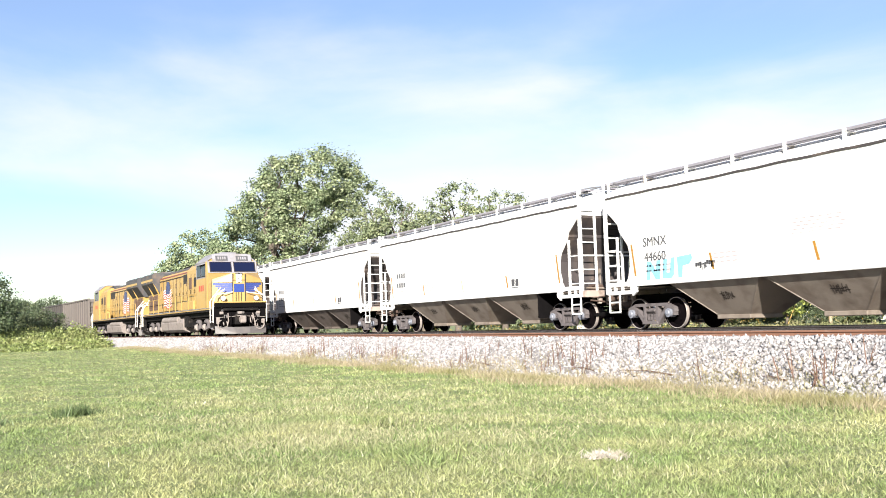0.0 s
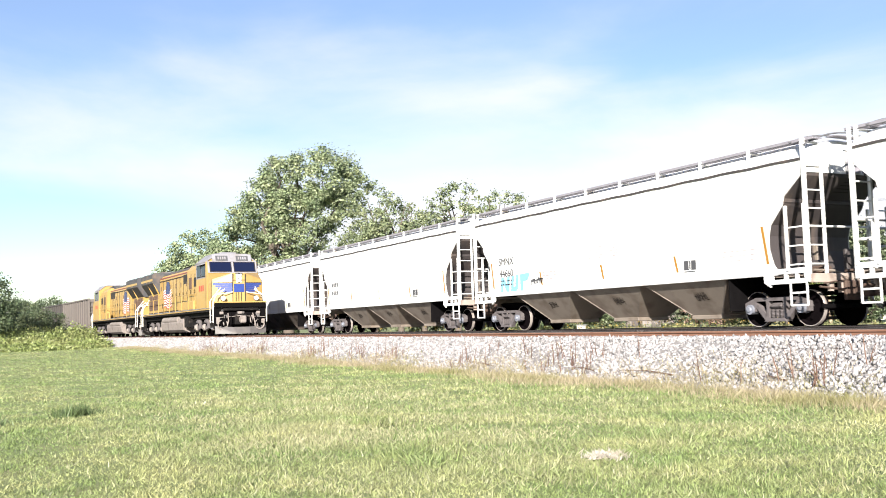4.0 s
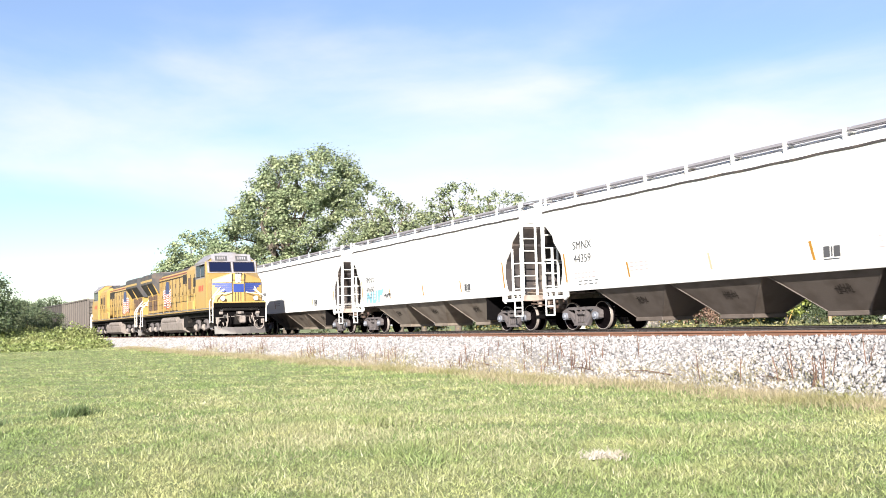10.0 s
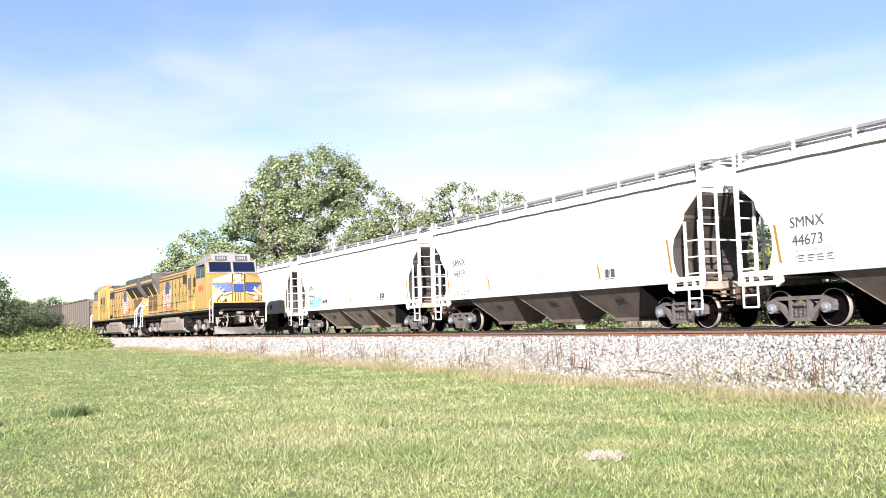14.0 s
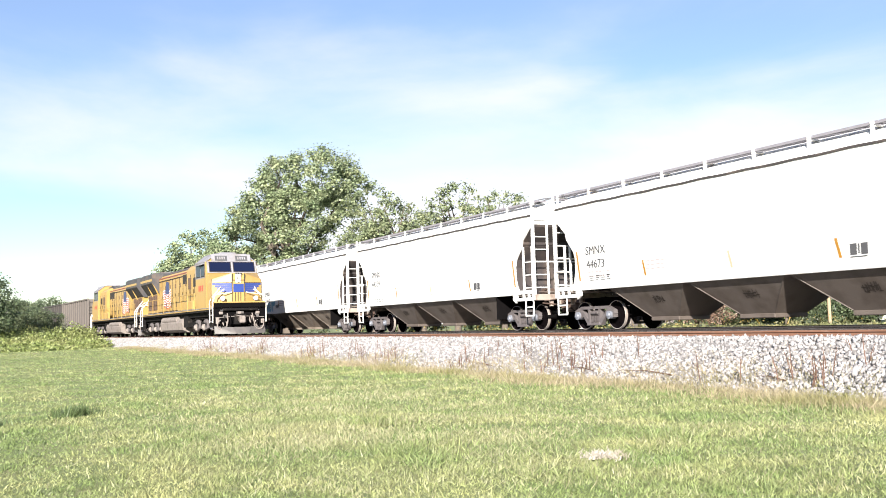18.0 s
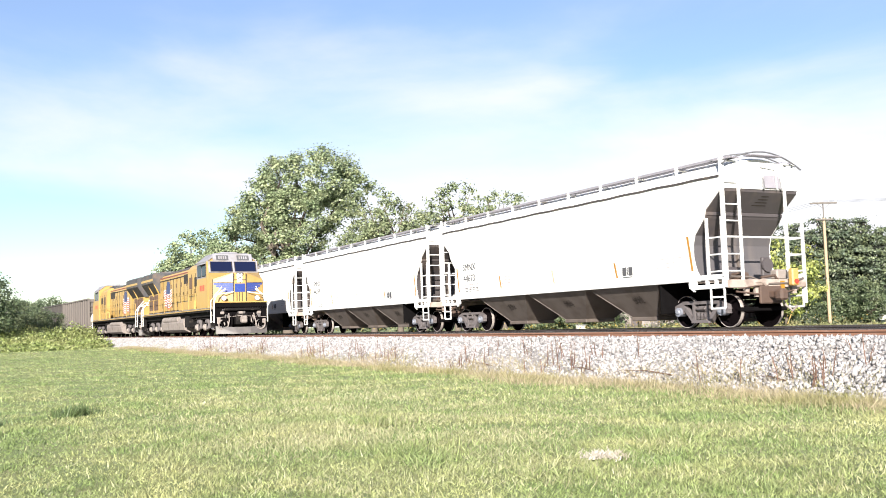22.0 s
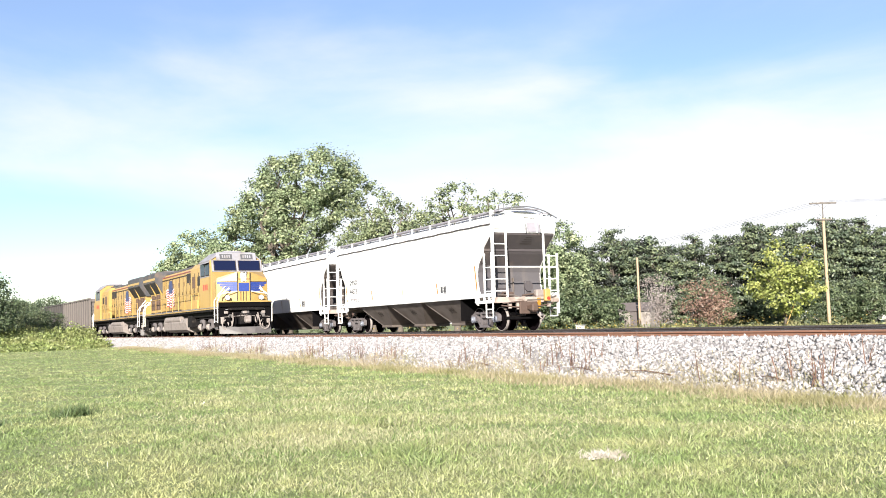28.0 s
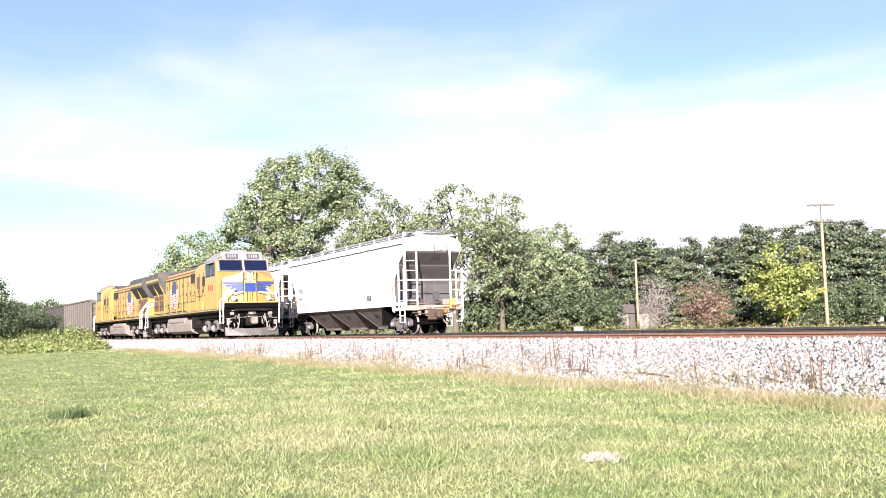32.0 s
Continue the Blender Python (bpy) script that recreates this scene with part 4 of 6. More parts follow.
def locomotive():
    lo = thing("locomotive", "yellow diesel freight locomotive with grey roof and running gear", "locomotive", "locomotives")
    W = 1.50
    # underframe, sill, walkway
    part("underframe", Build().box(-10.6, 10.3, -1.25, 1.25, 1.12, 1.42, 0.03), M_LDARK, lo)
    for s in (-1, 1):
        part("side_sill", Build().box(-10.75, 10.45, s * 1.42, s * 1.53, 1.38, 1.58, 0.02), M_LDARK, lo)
        part("sill_stripe", Build().box(-10.7, 10.4, s * 1.531, s * 1.536, 1.50, 1.56), M_YELLOW, lo)
    part("walkway", Build().box(-10.7, 10.4, -W, W, 1.56, 1.62, 0.01), M_LGREY, lo)
    # hood with chamfered shoulders: yellow sides, grey top
    sec = lambda x, hw, z: [(x, -hw, 1.62), (x, -hw, z - 0.30), (x, -hw + 0.28, z), (x, hw - 0.28, z), (x, hw, z - 0.30), (x, hw, 1.62)]
    part("engine_hood", Build().loft([sec(-6.4, 1.0, 4.30), sec(3.4, 1.0, 4.30)]), M_YELLOW, lo)
    part("equipment_cabin", Build().loft([sec(3.4, 1.30, 4.36), sec(6.5, 1.30, 4.36)]), M_YELLOW, lo)
    part("hood_roof", Build().loft([[(x, -0.76, 4.28), (x, -0.70, 4.42), (x, 0.70, 4.42), (x, 0.76, 4.28)] for x in (-6.4, 6.4)]), M_ROOFGREY, lo)
    for s in (-1, 1):
        part("roof_band", Build().prism([(-6.35, 4.03), (6.4, 4.03), (6.4, 4.10), (-6.35, 4.10)], s * 1.003, s * 1.009), M_REDDULL, lo, "red band under the roof edge")
    # radiator section: wide flared wings over dark intakes
    part("radiator_cabin", Build().loft([sec(-10.3, 1.0, 3.75), sec(-6.4, 1.0, 3.75)]), M_YELLOW, lo)
    rad = Build().prism([(-1.0, 3.05), (-1.52, 3.84), (-1.52, 4.42), (-1.30, 4.55), (1.30, 4.55), (1.52, 4.42), (1.52, 3.84), (1.0, 3.05)], -10.45, -6.2, "x")
    part("radiator", rad, M_ROOFGREY, lo, "wide grey radiator housing")
    for s in (-1, 1):
        part("radiator_side", Build().box(-10.4, -6.25, s * 1.523, s * 1.535, 3.96, 4.12), M_YELLOW, lo)
        for k in range(2):
            x = -10.3 + k * 2.05
            q = Build().prism([(s * 1.055, 3.11), (s * 1.065, 3.10), (s * 1.515, 3.79), (s * 1.505, 3.80)], x, x + 1.9, "x")
            part("radiator_intake", q, M_VENT, lo)
            part("radiator_strut", Build().tube([(x + 1.98, s * 1.02, 2.9), (x + 1.98, s * 1.5, 3.92)], 0.05), M_YELLOW, lo)
        for k in range(5):
            x = -9.9 + k * 0.62
            lv = Build().box(x, x + 0.5, s * 1.003, s * 1.03, 1.9, 3.0, 0.01)
            lv = part("louvred_door", lv, M_LOUVRE, lo, "brown louvred screen door")
            for r in range(8):
                part("slat", Build().box(x + 0.03, x + 0.47, s * 1.025, s * 1.05, 1.97 + r * 0.125, 2.02 + r * 0.125), M_LOUVRE, lv)
        # hood doors with handles
        for k in range(9):
            x = -5.9 + k * 1.02
            d = part("hood_door", Build().box(x, x + 0.94, s * 1.002, s * 1.03, 1.75, 3.80, 0.012), M_YELLOW, lo)
            part("handle", Build().box(x + 0.80, x + 0.84, s * 1.03, s * 1.05, 2.6, 2.85), M_LDARK, d)
            part("door_joint", Build().box(x + 0.93, x + 1.02, s * 1.001, s * 1.034, 1.72, 3.83), M_SEAM, lo)
        for k in range(3):
            x = 3.55 + k * 0.98
            d = part("cabin_door", Build().box(x, x + 0.90, s * 1.302, s * 1.33, 1.75, 3.75, 0.012), M_YELLOW, lo)
            part("handle", Build().box(x + 0.76, x + 0.80, s * 1.33, s * 1.35, 2.6, 2.85), M_LDARK, d)
            part("door_joint", Build().box(x + 0.89, x + 0.98, s * 1.301, s * 1.334, 1.72, 3.78), M_SEAM, lo)
        # Dark strips draw the shadow gap at the hood's foot and eave.
        part("hood_foot", Build().box(-10.25, 6.4, s * 1.003, s * 1.045, 1.63, 1.73), M_SEAM, lo)
        part("hood_eave", Build().box(-6.3, 3.35, s * 1.003, s * 1.03, 3.84, 3.90), M_SEAM, lo)
        for k in range(6):
            x = -5.6 + k * 1.5
            part("hinge_plate", Build().box(x, x + 0.16, s * 1.03, s * 1.045, 3.2, 3.5), M_LOUVRE, lo)
            part("hinge_plate", Build().box(x + 0.3, x + 0.42, s * 1.03, s * 1.045, 1.95, 2.3), M_SEAM, lo)
        part("cabin_vent", Build().box(4.0, 4.7, s * 1.331, s * 1.36, 2.9, 3.6, 0.01), M_LOUVRE, lo)
        part("cabin_vent", Build().box(5.3, 6.0, s * 1.331, s * 1.36, 3.0, 3.55, 0.01), M_VENT, lo)
        part("air_grille", Build().box(1.2, 3.2, s * 1.003, s * 1.04, 3.35, 3.95, 0.01), M_VENT, lo)
        part("battery_box", Build().box(1.6, 5.6, s * 1.33, s * 1.47, 1.62, 2.15, 0.03), M_YELLOW, lo)
        # flag emblem: stripes and a dark field
        fl = Build()
        for r in range(7):
            pts = [(-4.9 + 2.5 * i / 8, 1.95 + r * 0.17 + 0.10 * math.sin(i * 0.9)) for i in range(9)]
            fl.prism(pts + [(x, z + 0.085) for x, z in pts[::-1]], s * 1.032, s * 1.037)
        tagged(part("flag_stripes", fl, M_RED, lo, "red stripes of a painted flag"), kind="stuff")
        fw = Build()
        for r in range(7):
            pts = [(-4.9 + 2.5 * i / 8, 2.035 + r * 0.17 + 0.10 * math.sin(i * 0.9)) for i in range(9)]
            fw.prism(pts + [(x, z + 0.085) for x, z in pts[::-1]], s * 1.032, s * 1.036)
        tagged(part("flag_ground", fw, M_WHITE, lo, "white stripes of a painted flag"), kind="stuff")
        part("flag_field", Build().prism([(-4.1, 2.9), (-2.9, 2.9), (-2.85, 3.4), (-3.1, 3.75), (-3.7, 3.78), (-4.1, 3.4)], s * 1.038, s * 1.043), M_NAVY, lo, "dark blue field of a painted flag")
    # roof gear
    part("exhaust_stack", Build().box(-1.6, -0.4, -0.35, 0.35, 4.40, 4.62, 0.04), M_LDARK, lo)
    for x in (-9.4, -7.4):
        part("radiator_fan", Build().cyl((x, 0, 4.54), (x, 0, 4.66), 0.75, n=20), M_ROOFGREY, lo)
    part("blower_duct", Build().box(2.6, 5.8, -0.7, 0.7, 4.38, 4.56, 0.08), M_ROOFGREY, lo)
    part("air_conditioner", Build().box(6.9, 8.2, -0.5, 0.5, 4.74, 4.88, 0.05), M_LGREY, lo)
    hn = Build().box(5.9, 6.3, -0.3, 0.3, 4.38, 4.50, 0.02)
    for y in (-0.22, 0.0, 0.22):
        hn.cyl((6.0, y, 4.62), (6.45, y, 4.64), 0.03, 0.09, 10)
        hn.tube([(6.05, y, 4.5), (6.05, y, 4.62)], 0.02)
    part("horn", hn, M_LDARK, lo)
    # cab: wide, with sloping shoulders and raked windscreen
    csec = lambda x, z, zs: [(x, -W, 1.62), (x, -W, zs), (x, -0.95, z), (x, 0.95, z), (x, W, zs), (x, W, 1.62)]
    part("cab", Build().loft([csec(6.5, 4.70, 4.26), csec(8.68, 4.70, 4.26)]), M_YELLOW, lo)
    part("cab_roof", Build().loft([[(x, -1.52, zs - 0.02), (x, -1.52, zs + 0.03), (x, -0.95, z + 0.03), (x, 0.95, z + 0.03), (x, 1.52, zs + 0.03), (x, 1.52, zs - 0.02), (x, 0.9, z - 0.03), (x, -0.9, z - 0.03)] for x, z, zs in ((6.45, 4.74, 4.28), (8.6, 4.74, 4.28), (8.74, 4.70, 4.25))]), M_LGREY, lo)
    part("cab_front", Build().prism([(8.65, 1.62), (9.02, 1.62), (9.02, 3.60), (8.80, 4.28), (8.65, 4.28)], -W, W), M_YELLOW, lo)
    # front of the cab: grey brow with number boards, two wide panes
    brow = Build().prism([(8.74, 4.72), (8.90, 4.30), (8.82, 4.26), (8.66, 4.68)], -1.15, 1.15)
    part("cab_brow", brow, M_LGREY, lo)
    wall = Build().prism([(8.88, 4.30), (9.10, 3.62), (9.03, 3.60), (8.81, 4.28)], -1.44, 1.44)
    part("windscreen_frame", wall, M_LGREY, lo)
    for s in (-1, 1):
        ps = Build().prism([(8.915, 4.24), (9.095, 3.70), (9.085, 3.695), (8.905, 4.235)], s * 0.10, s * 1.30)
        fr = Build()
        for y0, y1, u0, u1 in ((0.06, 1.34, -0.04, 0.0), (0.06, 1.34, 1.0, 1.04), (0.06, 0.10, 0.0, 1.0), (1.30, 1.34, 0.0, 1.0)):
            p = lambda u, d: (8.915 + 0.18 * u + d, 4.24 - 0.54 * u)
            fr.prism([p(u0, 0.006), p(u1, 0.006), p(u1, -0.004), p(u0, -0.004)], s * y0, s * y1)
        part("windscreen_seal", fr, M_SEAM, lo, "black windscreen seal")
        part("windscreen", ps, M_GLASS, lo, "dark blue tinted windscreen pane")
        nb = part("number_board", Build().prism([(8.80, 4.63), (8.905, 4.34), (8.875, 4.33), (8.77, 4.62)], s * 0.25, s * 0.95), M_BLACKPAINT, lo)
        for k in range(4):
            y = 0.36 + k * 0.13
            part("plain_bar", Build().prism([(8.826, 4.575), (8.884, 4.415), (8.879, 4.41), (8.821, 4.57)], s * y, s * (y + 0.08)), M_LGREY, nb)
        # side windows and mirror
        part("cab_band", Build().box(6.5, 8.66, s * 1.500, s * 1.504, 3.36, 4.25), M_LGREY, lo, "grey band round the cab windows")
        for x0, x1 in ((6.75, 7.6), (7.82, 8.6)):
            part("side_window", Build().box(x0, x1, s * 1.501, s * 1.518, 3.48, 4.12, 0.0), M_GLASS, lo)
            part("window_frame", Build().box(x0 - 0.05, x1 + 0.05, s * 1.49, s * 1.511, 3.42, 4.17, 0.0), M_VENT, lo)
        part("sun_visor", Build().prism([(s * 1.5, 4.2), (s * 1.72, 4.12), (s * 1.72, 4.10), (s * 1.5, 4.17)], 6.85, 8.65, "x"), M_LGREY, lo)
        # red emblem below the window
        em = Build()
        for k in range(3):
            em.box(7.2 + k * 0.4, 7.45 + k * 0.4, s * 1.502, s * 1.507, 2.62, 2.95)
        tagged(part("cab_lettering", em, M_RED, lo, "small red lettering bars"), kind="stuff")
    # nose: faceted front
    plan = [(9.1, -1.48), (9.92, -1.46), (10.28, -0.36), (10.28, 0.36), (9.92, 1.46), (9.1, 1.48)]
    top = [(9.0, -1.48, 3.62), (9.86, -1.42, 3.20), (10.20, -0.36, 3.54), (10.20, 0.36, 3.54), (9.86, 1.42, 3.20), (9.0, 1.48, 3.62)]
    part("nose", Build().loft([[(x, y, 1.60) for x, y in plan], [(x, y, 3.0) for x, y in plan], top]), M_YELLOW, lo)
    part("nose_door", Build().box(10.28, 10.31, -0.34, 0.34, 1.66, 2.94, 0.01), M_YELLOW, lo)
    part("headlight_panel", Build().box(10.20, 10.32, -0.16, 0.16, 2.98, 3.52, 0.03), M_HANDRAIL, lo, "pale headlight housing")
    part("headlight_brow", Build().box(10.20, 10.36, -0.19, 0.19, 3.50, 3.54, 0.01), M_SEAM, lo)
    for y in (-0.36, 0.36):
        part("nose_joint", Build().box(10.281, 10.288, y - 0.025, y + 0.025, 1.64, 3.5), M_SEAM, lo)
    part("nose_joint", Build().box(10.281, 10.289, -0.34, 0.34, 3.12, 3.15), M_SEAM, lo)
    for z in (3.12, 3.36):
        part("headlight", Build().cyl((10.31, 0, z), (10.345, 0, z), 0.10, 0.09, 14), M_LENS, lo, "round clear headlight")
        part("headlight_ring", Build().lathe([(0.10, 0.0), (0.13, 0.0), (0.13, 0.02), (0.10, 0.02), (0.10, 0.0)], (0, 0, 0), 14, caps=False), M_SEAM, lo, at=pose(10.322, 0, z, 0, 0, 90))
    # wing emblem as plain blue shapes on the facets, with a shield on the door
    for s in (-1, 1):
        a, b = Vector((10.28, s * 0.36, 0)), Vector((9.92, s * 1.46, 0))
        d = (b - a).normalized()
        nrm = Vector((-d.y * s, d.x * s, 0))
        nrm = nrm if nrm.x > 0 else -nrm
        for r in range(4):
            u0, u1, z = 0.02, 1.10 - r * 0.14, 2.84 - r * 0.13
            p = [a + d * u0 + nrm * 0.006, a + d * u1 + nrm * 0.006]
            q = Build().add([(p[0].x, p[0].y, z), (p[1].x, p[1].y, z + 0.03), (p[1].x, p[1].y, z + 0.14), (p[0].x, p[0].y, z + 0.127),
                             (p[0].x + nrm.x * 0.004, p[0].y + nrm.y * 0.004, z), (p[1].x + nrm.x * 0.004, p[1].y + nrm.y * 0.004, z + 0.03), (p[1].x + nrm.x * 0.004, p[1].y + nrm.y * 0.004, z + 0.14), (p[0].x + nrm.x * 0.004, p[0].y + nrm.y * 0.004, z + 0.127)],
                            [(0, 1, 2, 3), (4, 5, 6, 7), (0, 1, 5, 4), (1, 2, 6, 5), (2, 3, 7, 6), (3, 0, 4, 7)])
            part("wing_stripe", q, M_BLUE, lo, "painted wing stripe")
        dl = part("ditch_light", Build().cyl((10.30, s * 0.95, 2.10), (10.44, s * 0.95, 2.10), 0.14, n=16), M_LGREY, lo)
        part("lens", Build().cyl((10.44, s * 0.95, 2.10), (10.46, s * 0.95, 2.10), 0.12, n=16), M_LENS, dl, "bright clear lens")
        part("light_bracket", Build().box(10.0, 10.32, s * 0.9, s * 1.0, 1.62, 2.02, 0.01), M_YELLOW, lo)
    part("front_platform", Build().box(10.34, 10.60, -1.46, 1.46, 1.57, 1.84, 0.03), M_DARK, lo, "black front platform")
    part("platform_edge", Build().box(10.33, 10.615, -1.47, 1.47, 1.84, 1.91, 0.01), M_YELLOW, lo, "yellow edge of the front platform")
    for a, b in (((9.92, -1.46), (10.28, -0.36)), ((10.28, 0.36), (9.92, 1.46))):
        part("nose_joint", Build().tube([(a[0] + 0.004, a[1], 3.0), (b[0] + 0.004, b[1], 3.0)], 0.014, 5), M_SEAM, lo)
    for y in (-1.46, 1.46):
        part("nose_joint", Build().tube([(9.925, y, 1.66), (9.925, y, 3.0), (9.865, y * 0.973, 3.2)], 0.014, 5), M_SEAM, lo)
    part("shield", Build().box(10.312, 10.318, -0.30, 0.30, 2.45, 2.92), M_BLUE, lo, "blue painted shield")
    for k in range(3):
        part("shield_bar", Build().box(10.318, 10.322, -0.2 + k * 0.15, -0.16 + k * 0.15, 1.8, 2.44), M_SEAM, lo)
    # front and rear ends
    for e in (1, -1):
        x = 10.42 * e
        part("pilot_plate", Build().box(x, x + 0.08 * e, -1.48, 1.48, 0.62, 1.56, 0.02), M_DARK, lo)
        cp = Build().box(x, x + 0.5 * e, -0.12, 0.12, 0.78, 1.02, 0.03).box(x + 0.46 * e, x + 0.78 * e, -0.19, 0.16, 0.70, 1.08, 0.06)
        part("coupler", cp, M_TANK, lo)
        pl = Build().loft([[(x + 0.08 * e, -1.45, 0.56), (x + 0.36 * e, -0.5, 0.48), (x + 0.36 * e, 0.5, 0.48), (x + 0.08 * e, 1.45, 0.56)],
                           [(x + 0.15 * e, -1.45, 0.12), (x + 0.62 * e, -0.35, 0.10), (x + 0.62 * e, 0.35, 0.10), (x + 0.15 * e, 1.45, 0.12)],
                           [(x + 0.10 * e, -1.45, 0.12), (x + 0.57 * e, -0.35, 0.10), (x + 0.57 * e, 0.35, 0.10), (x + 0.10 * e, 1.45, 0.12)],
                           [(x + 0.04 * e, -1.45, 0.56), (x + 0.31 * e, -0.5, 0.48), (x + 0.31 * e, 0.5, 0.48), (x + 0.04 * e, 1.45, 0.56)]], caps=False, closed=False)
        part("plough", pl, M_PLOUGH, lo, "dusty grey snow plough")
        part("uncoupling_lever", Build().tube([(x + 0.12 * e, -1.4, 1.02), (x + 0.16 * e, -0.4, 1.08), (x + 0.3 * e, 0.0, 1.12), (x + 0.16 * e, 0.4, 1.08), (x + 0.12 * e, 1.4, 1.02)], 0.018), M_TANK, lo)
        part("draft_box", Build().box(x + 0.06 * e, x + 0.22 * e, -0.34, 0.34, 0.62, 1.22, 0.04), M_LDARK, lo)
        for y, z0, z1, w in ((-1.28, 0.66, 1.02, 0.10), (-0.82, 0.98, 1.18, 0.13), (0.62, 0.70, 1.14, 0.09), (0.98, 1.00, 1.30, 0.12), (1.30, 0.66, 0.92, 0.10), (0.0, 1.22, 1.38, 0.22)):
            part("end_fitting", Build().box(x + 0.08 * e, x + 0.17 * e, y - w, y + w, z0, z1, 0.03), M_PLOUGH if z0 > 0.9 else M_TANK, lo)
        part("end_grab_iron", Build().tube([(x + 0.1 * e, -1.1, 1.44), (x + 0.2 * e, -1.05, 1.44), (x + 0.2 * e, 1.05, 1.44), (x + 0.1 * e, 1.1, 1.44)], 0.016), M_LGREY, lo)
        part("anticlimber", Build().box(x + 0.02 * e, x + 0.30 * e, -1.0, 1.0, 1.40, 1.54, 0.03), M_LDARK, lo)
        for k in range(3):
            part("end_receptacle", Build().box(x + 0.08 * e, x + 0.2 * e, -1.2 + k * 1.05, -0.98 + k * 1.05, 1.2, 1.36, 0.03), M_TANK, lo)
        for s in (-1, 1):
            hoop = [(x + 0.24 * e, s * 1.05 + 0.27 * math.cos(a), 0.62 + 0.27 * math.sin(a)) for a in np.linspace(1.9, 7.2, 14)]
            part("hose_loop", Build().tube(hoop, 0.035), M_TANK, lo)
            for k in range(3):
                y = s * (0.55 + 0.16 * k)
                pts = [(x + 0.08 * e, y, 1.25), (x + 0.28 * e, y + s * 0.03, 0.85), (x + 0.30 * e, y + s * 0.10, 0.55), (x + 0.22 * e, y + s * 0.22, 0.48), (x + 0.12 * e, y + s * 0.28, 0.75)]
                part("air_hose", Build().tube(pts, 0.035), M_TANK if k == 1 else M_DARK, lo)
            # corner steps and tall corner handrails
            for k in range(4):
                z = 0.42 + k * 0.36
                part("step", Build().box(x - 0.55 * e, x - 0.05 * e, s * 1.22, s * 1.54, z, z + 0.05, 0.01), M_LGREY, lo)
            for dx in (0.0, -0.62):
                part("step_side", Build().box(x + (dx - 0.02) * e, x + (dx + 0.02) * e, s * 1.25, s * 1.53, 0.40, 1.6, 0.01), M_LDARK, lo)
            rail = Build().tube([(x + 0.02 * e, s * 1.53, 0.75), (x + 0.04 * e, s * 1.53, 1.9), (x - 0.02 * e, s * 1.38, 2.25), (x - 0.04 * e, s * 0.85, 2.62)], 0.035)
            part("corner_handrail", rail, M_HANDRAIL, lo)
            part("corner_handrail", Build().tube([(x - 0.62 * e, s * 1.53, 0.75), (x - 0.62 * e, s * 1.53, 1.95), (x - 0.5 * e, s * 1.40, 2.2), (x - 0.3 * e, s * 0.98, 2.75)], 0.03), M_HANDRAIL, lo)
            part("end_rail", Build().tube([(x - 0.04 * e, s * 0.4, 2.45), (x - 0.04 * e, s * 1.38, 2.3)], 0.025), M_HANDRAIL, lo)
    # walkway handrails
    for s in (-1, 1):
        xs = [-9.6 + k * 1.75 for k in range(10)]
        for x in xs:
            part("stanchion", Build().tube([(x, s * 1.49, 1.55), (x, s * 1.49, 2.55)], 0.022), M_YELLOW, lo)
        part("handrail", Build().tube([(xs[0], s * 1.49, 2.55), (xs[-1], s * 1.49, 2.55)], 0.024), M_YELLOW, lo)
        # tank, reservoirs and boxes
        part("air_reservoir", Build().cyl((-3.3, s * 1.30, 1.08), (1.2, s * 1.30, 1.08), 0.20, n=16), M_TANK, lo, smooth=True)
        part("filter_box", Build().box(2.9, 3.8, s * 0.9, s * 1.40, 0.55, 1.25, 0.04), M_LDARK, lo)
    tank = Build().prism([(-1.40, 1.12), (-1.46, 0.85), (-1.40, 0.42), (-1.05, 0.26), (1.05, 0.26), (1.40, 0.42), (1.46, 0.85), (1.40, 1.12)], -3.75, 2.7, "x")
    part("fuel_tank", tank, M_TANK, lo, "dusty grey fuel tank")
    for x in (-6.9, 6.9):
        loco_truck(lo, x)
    return lo


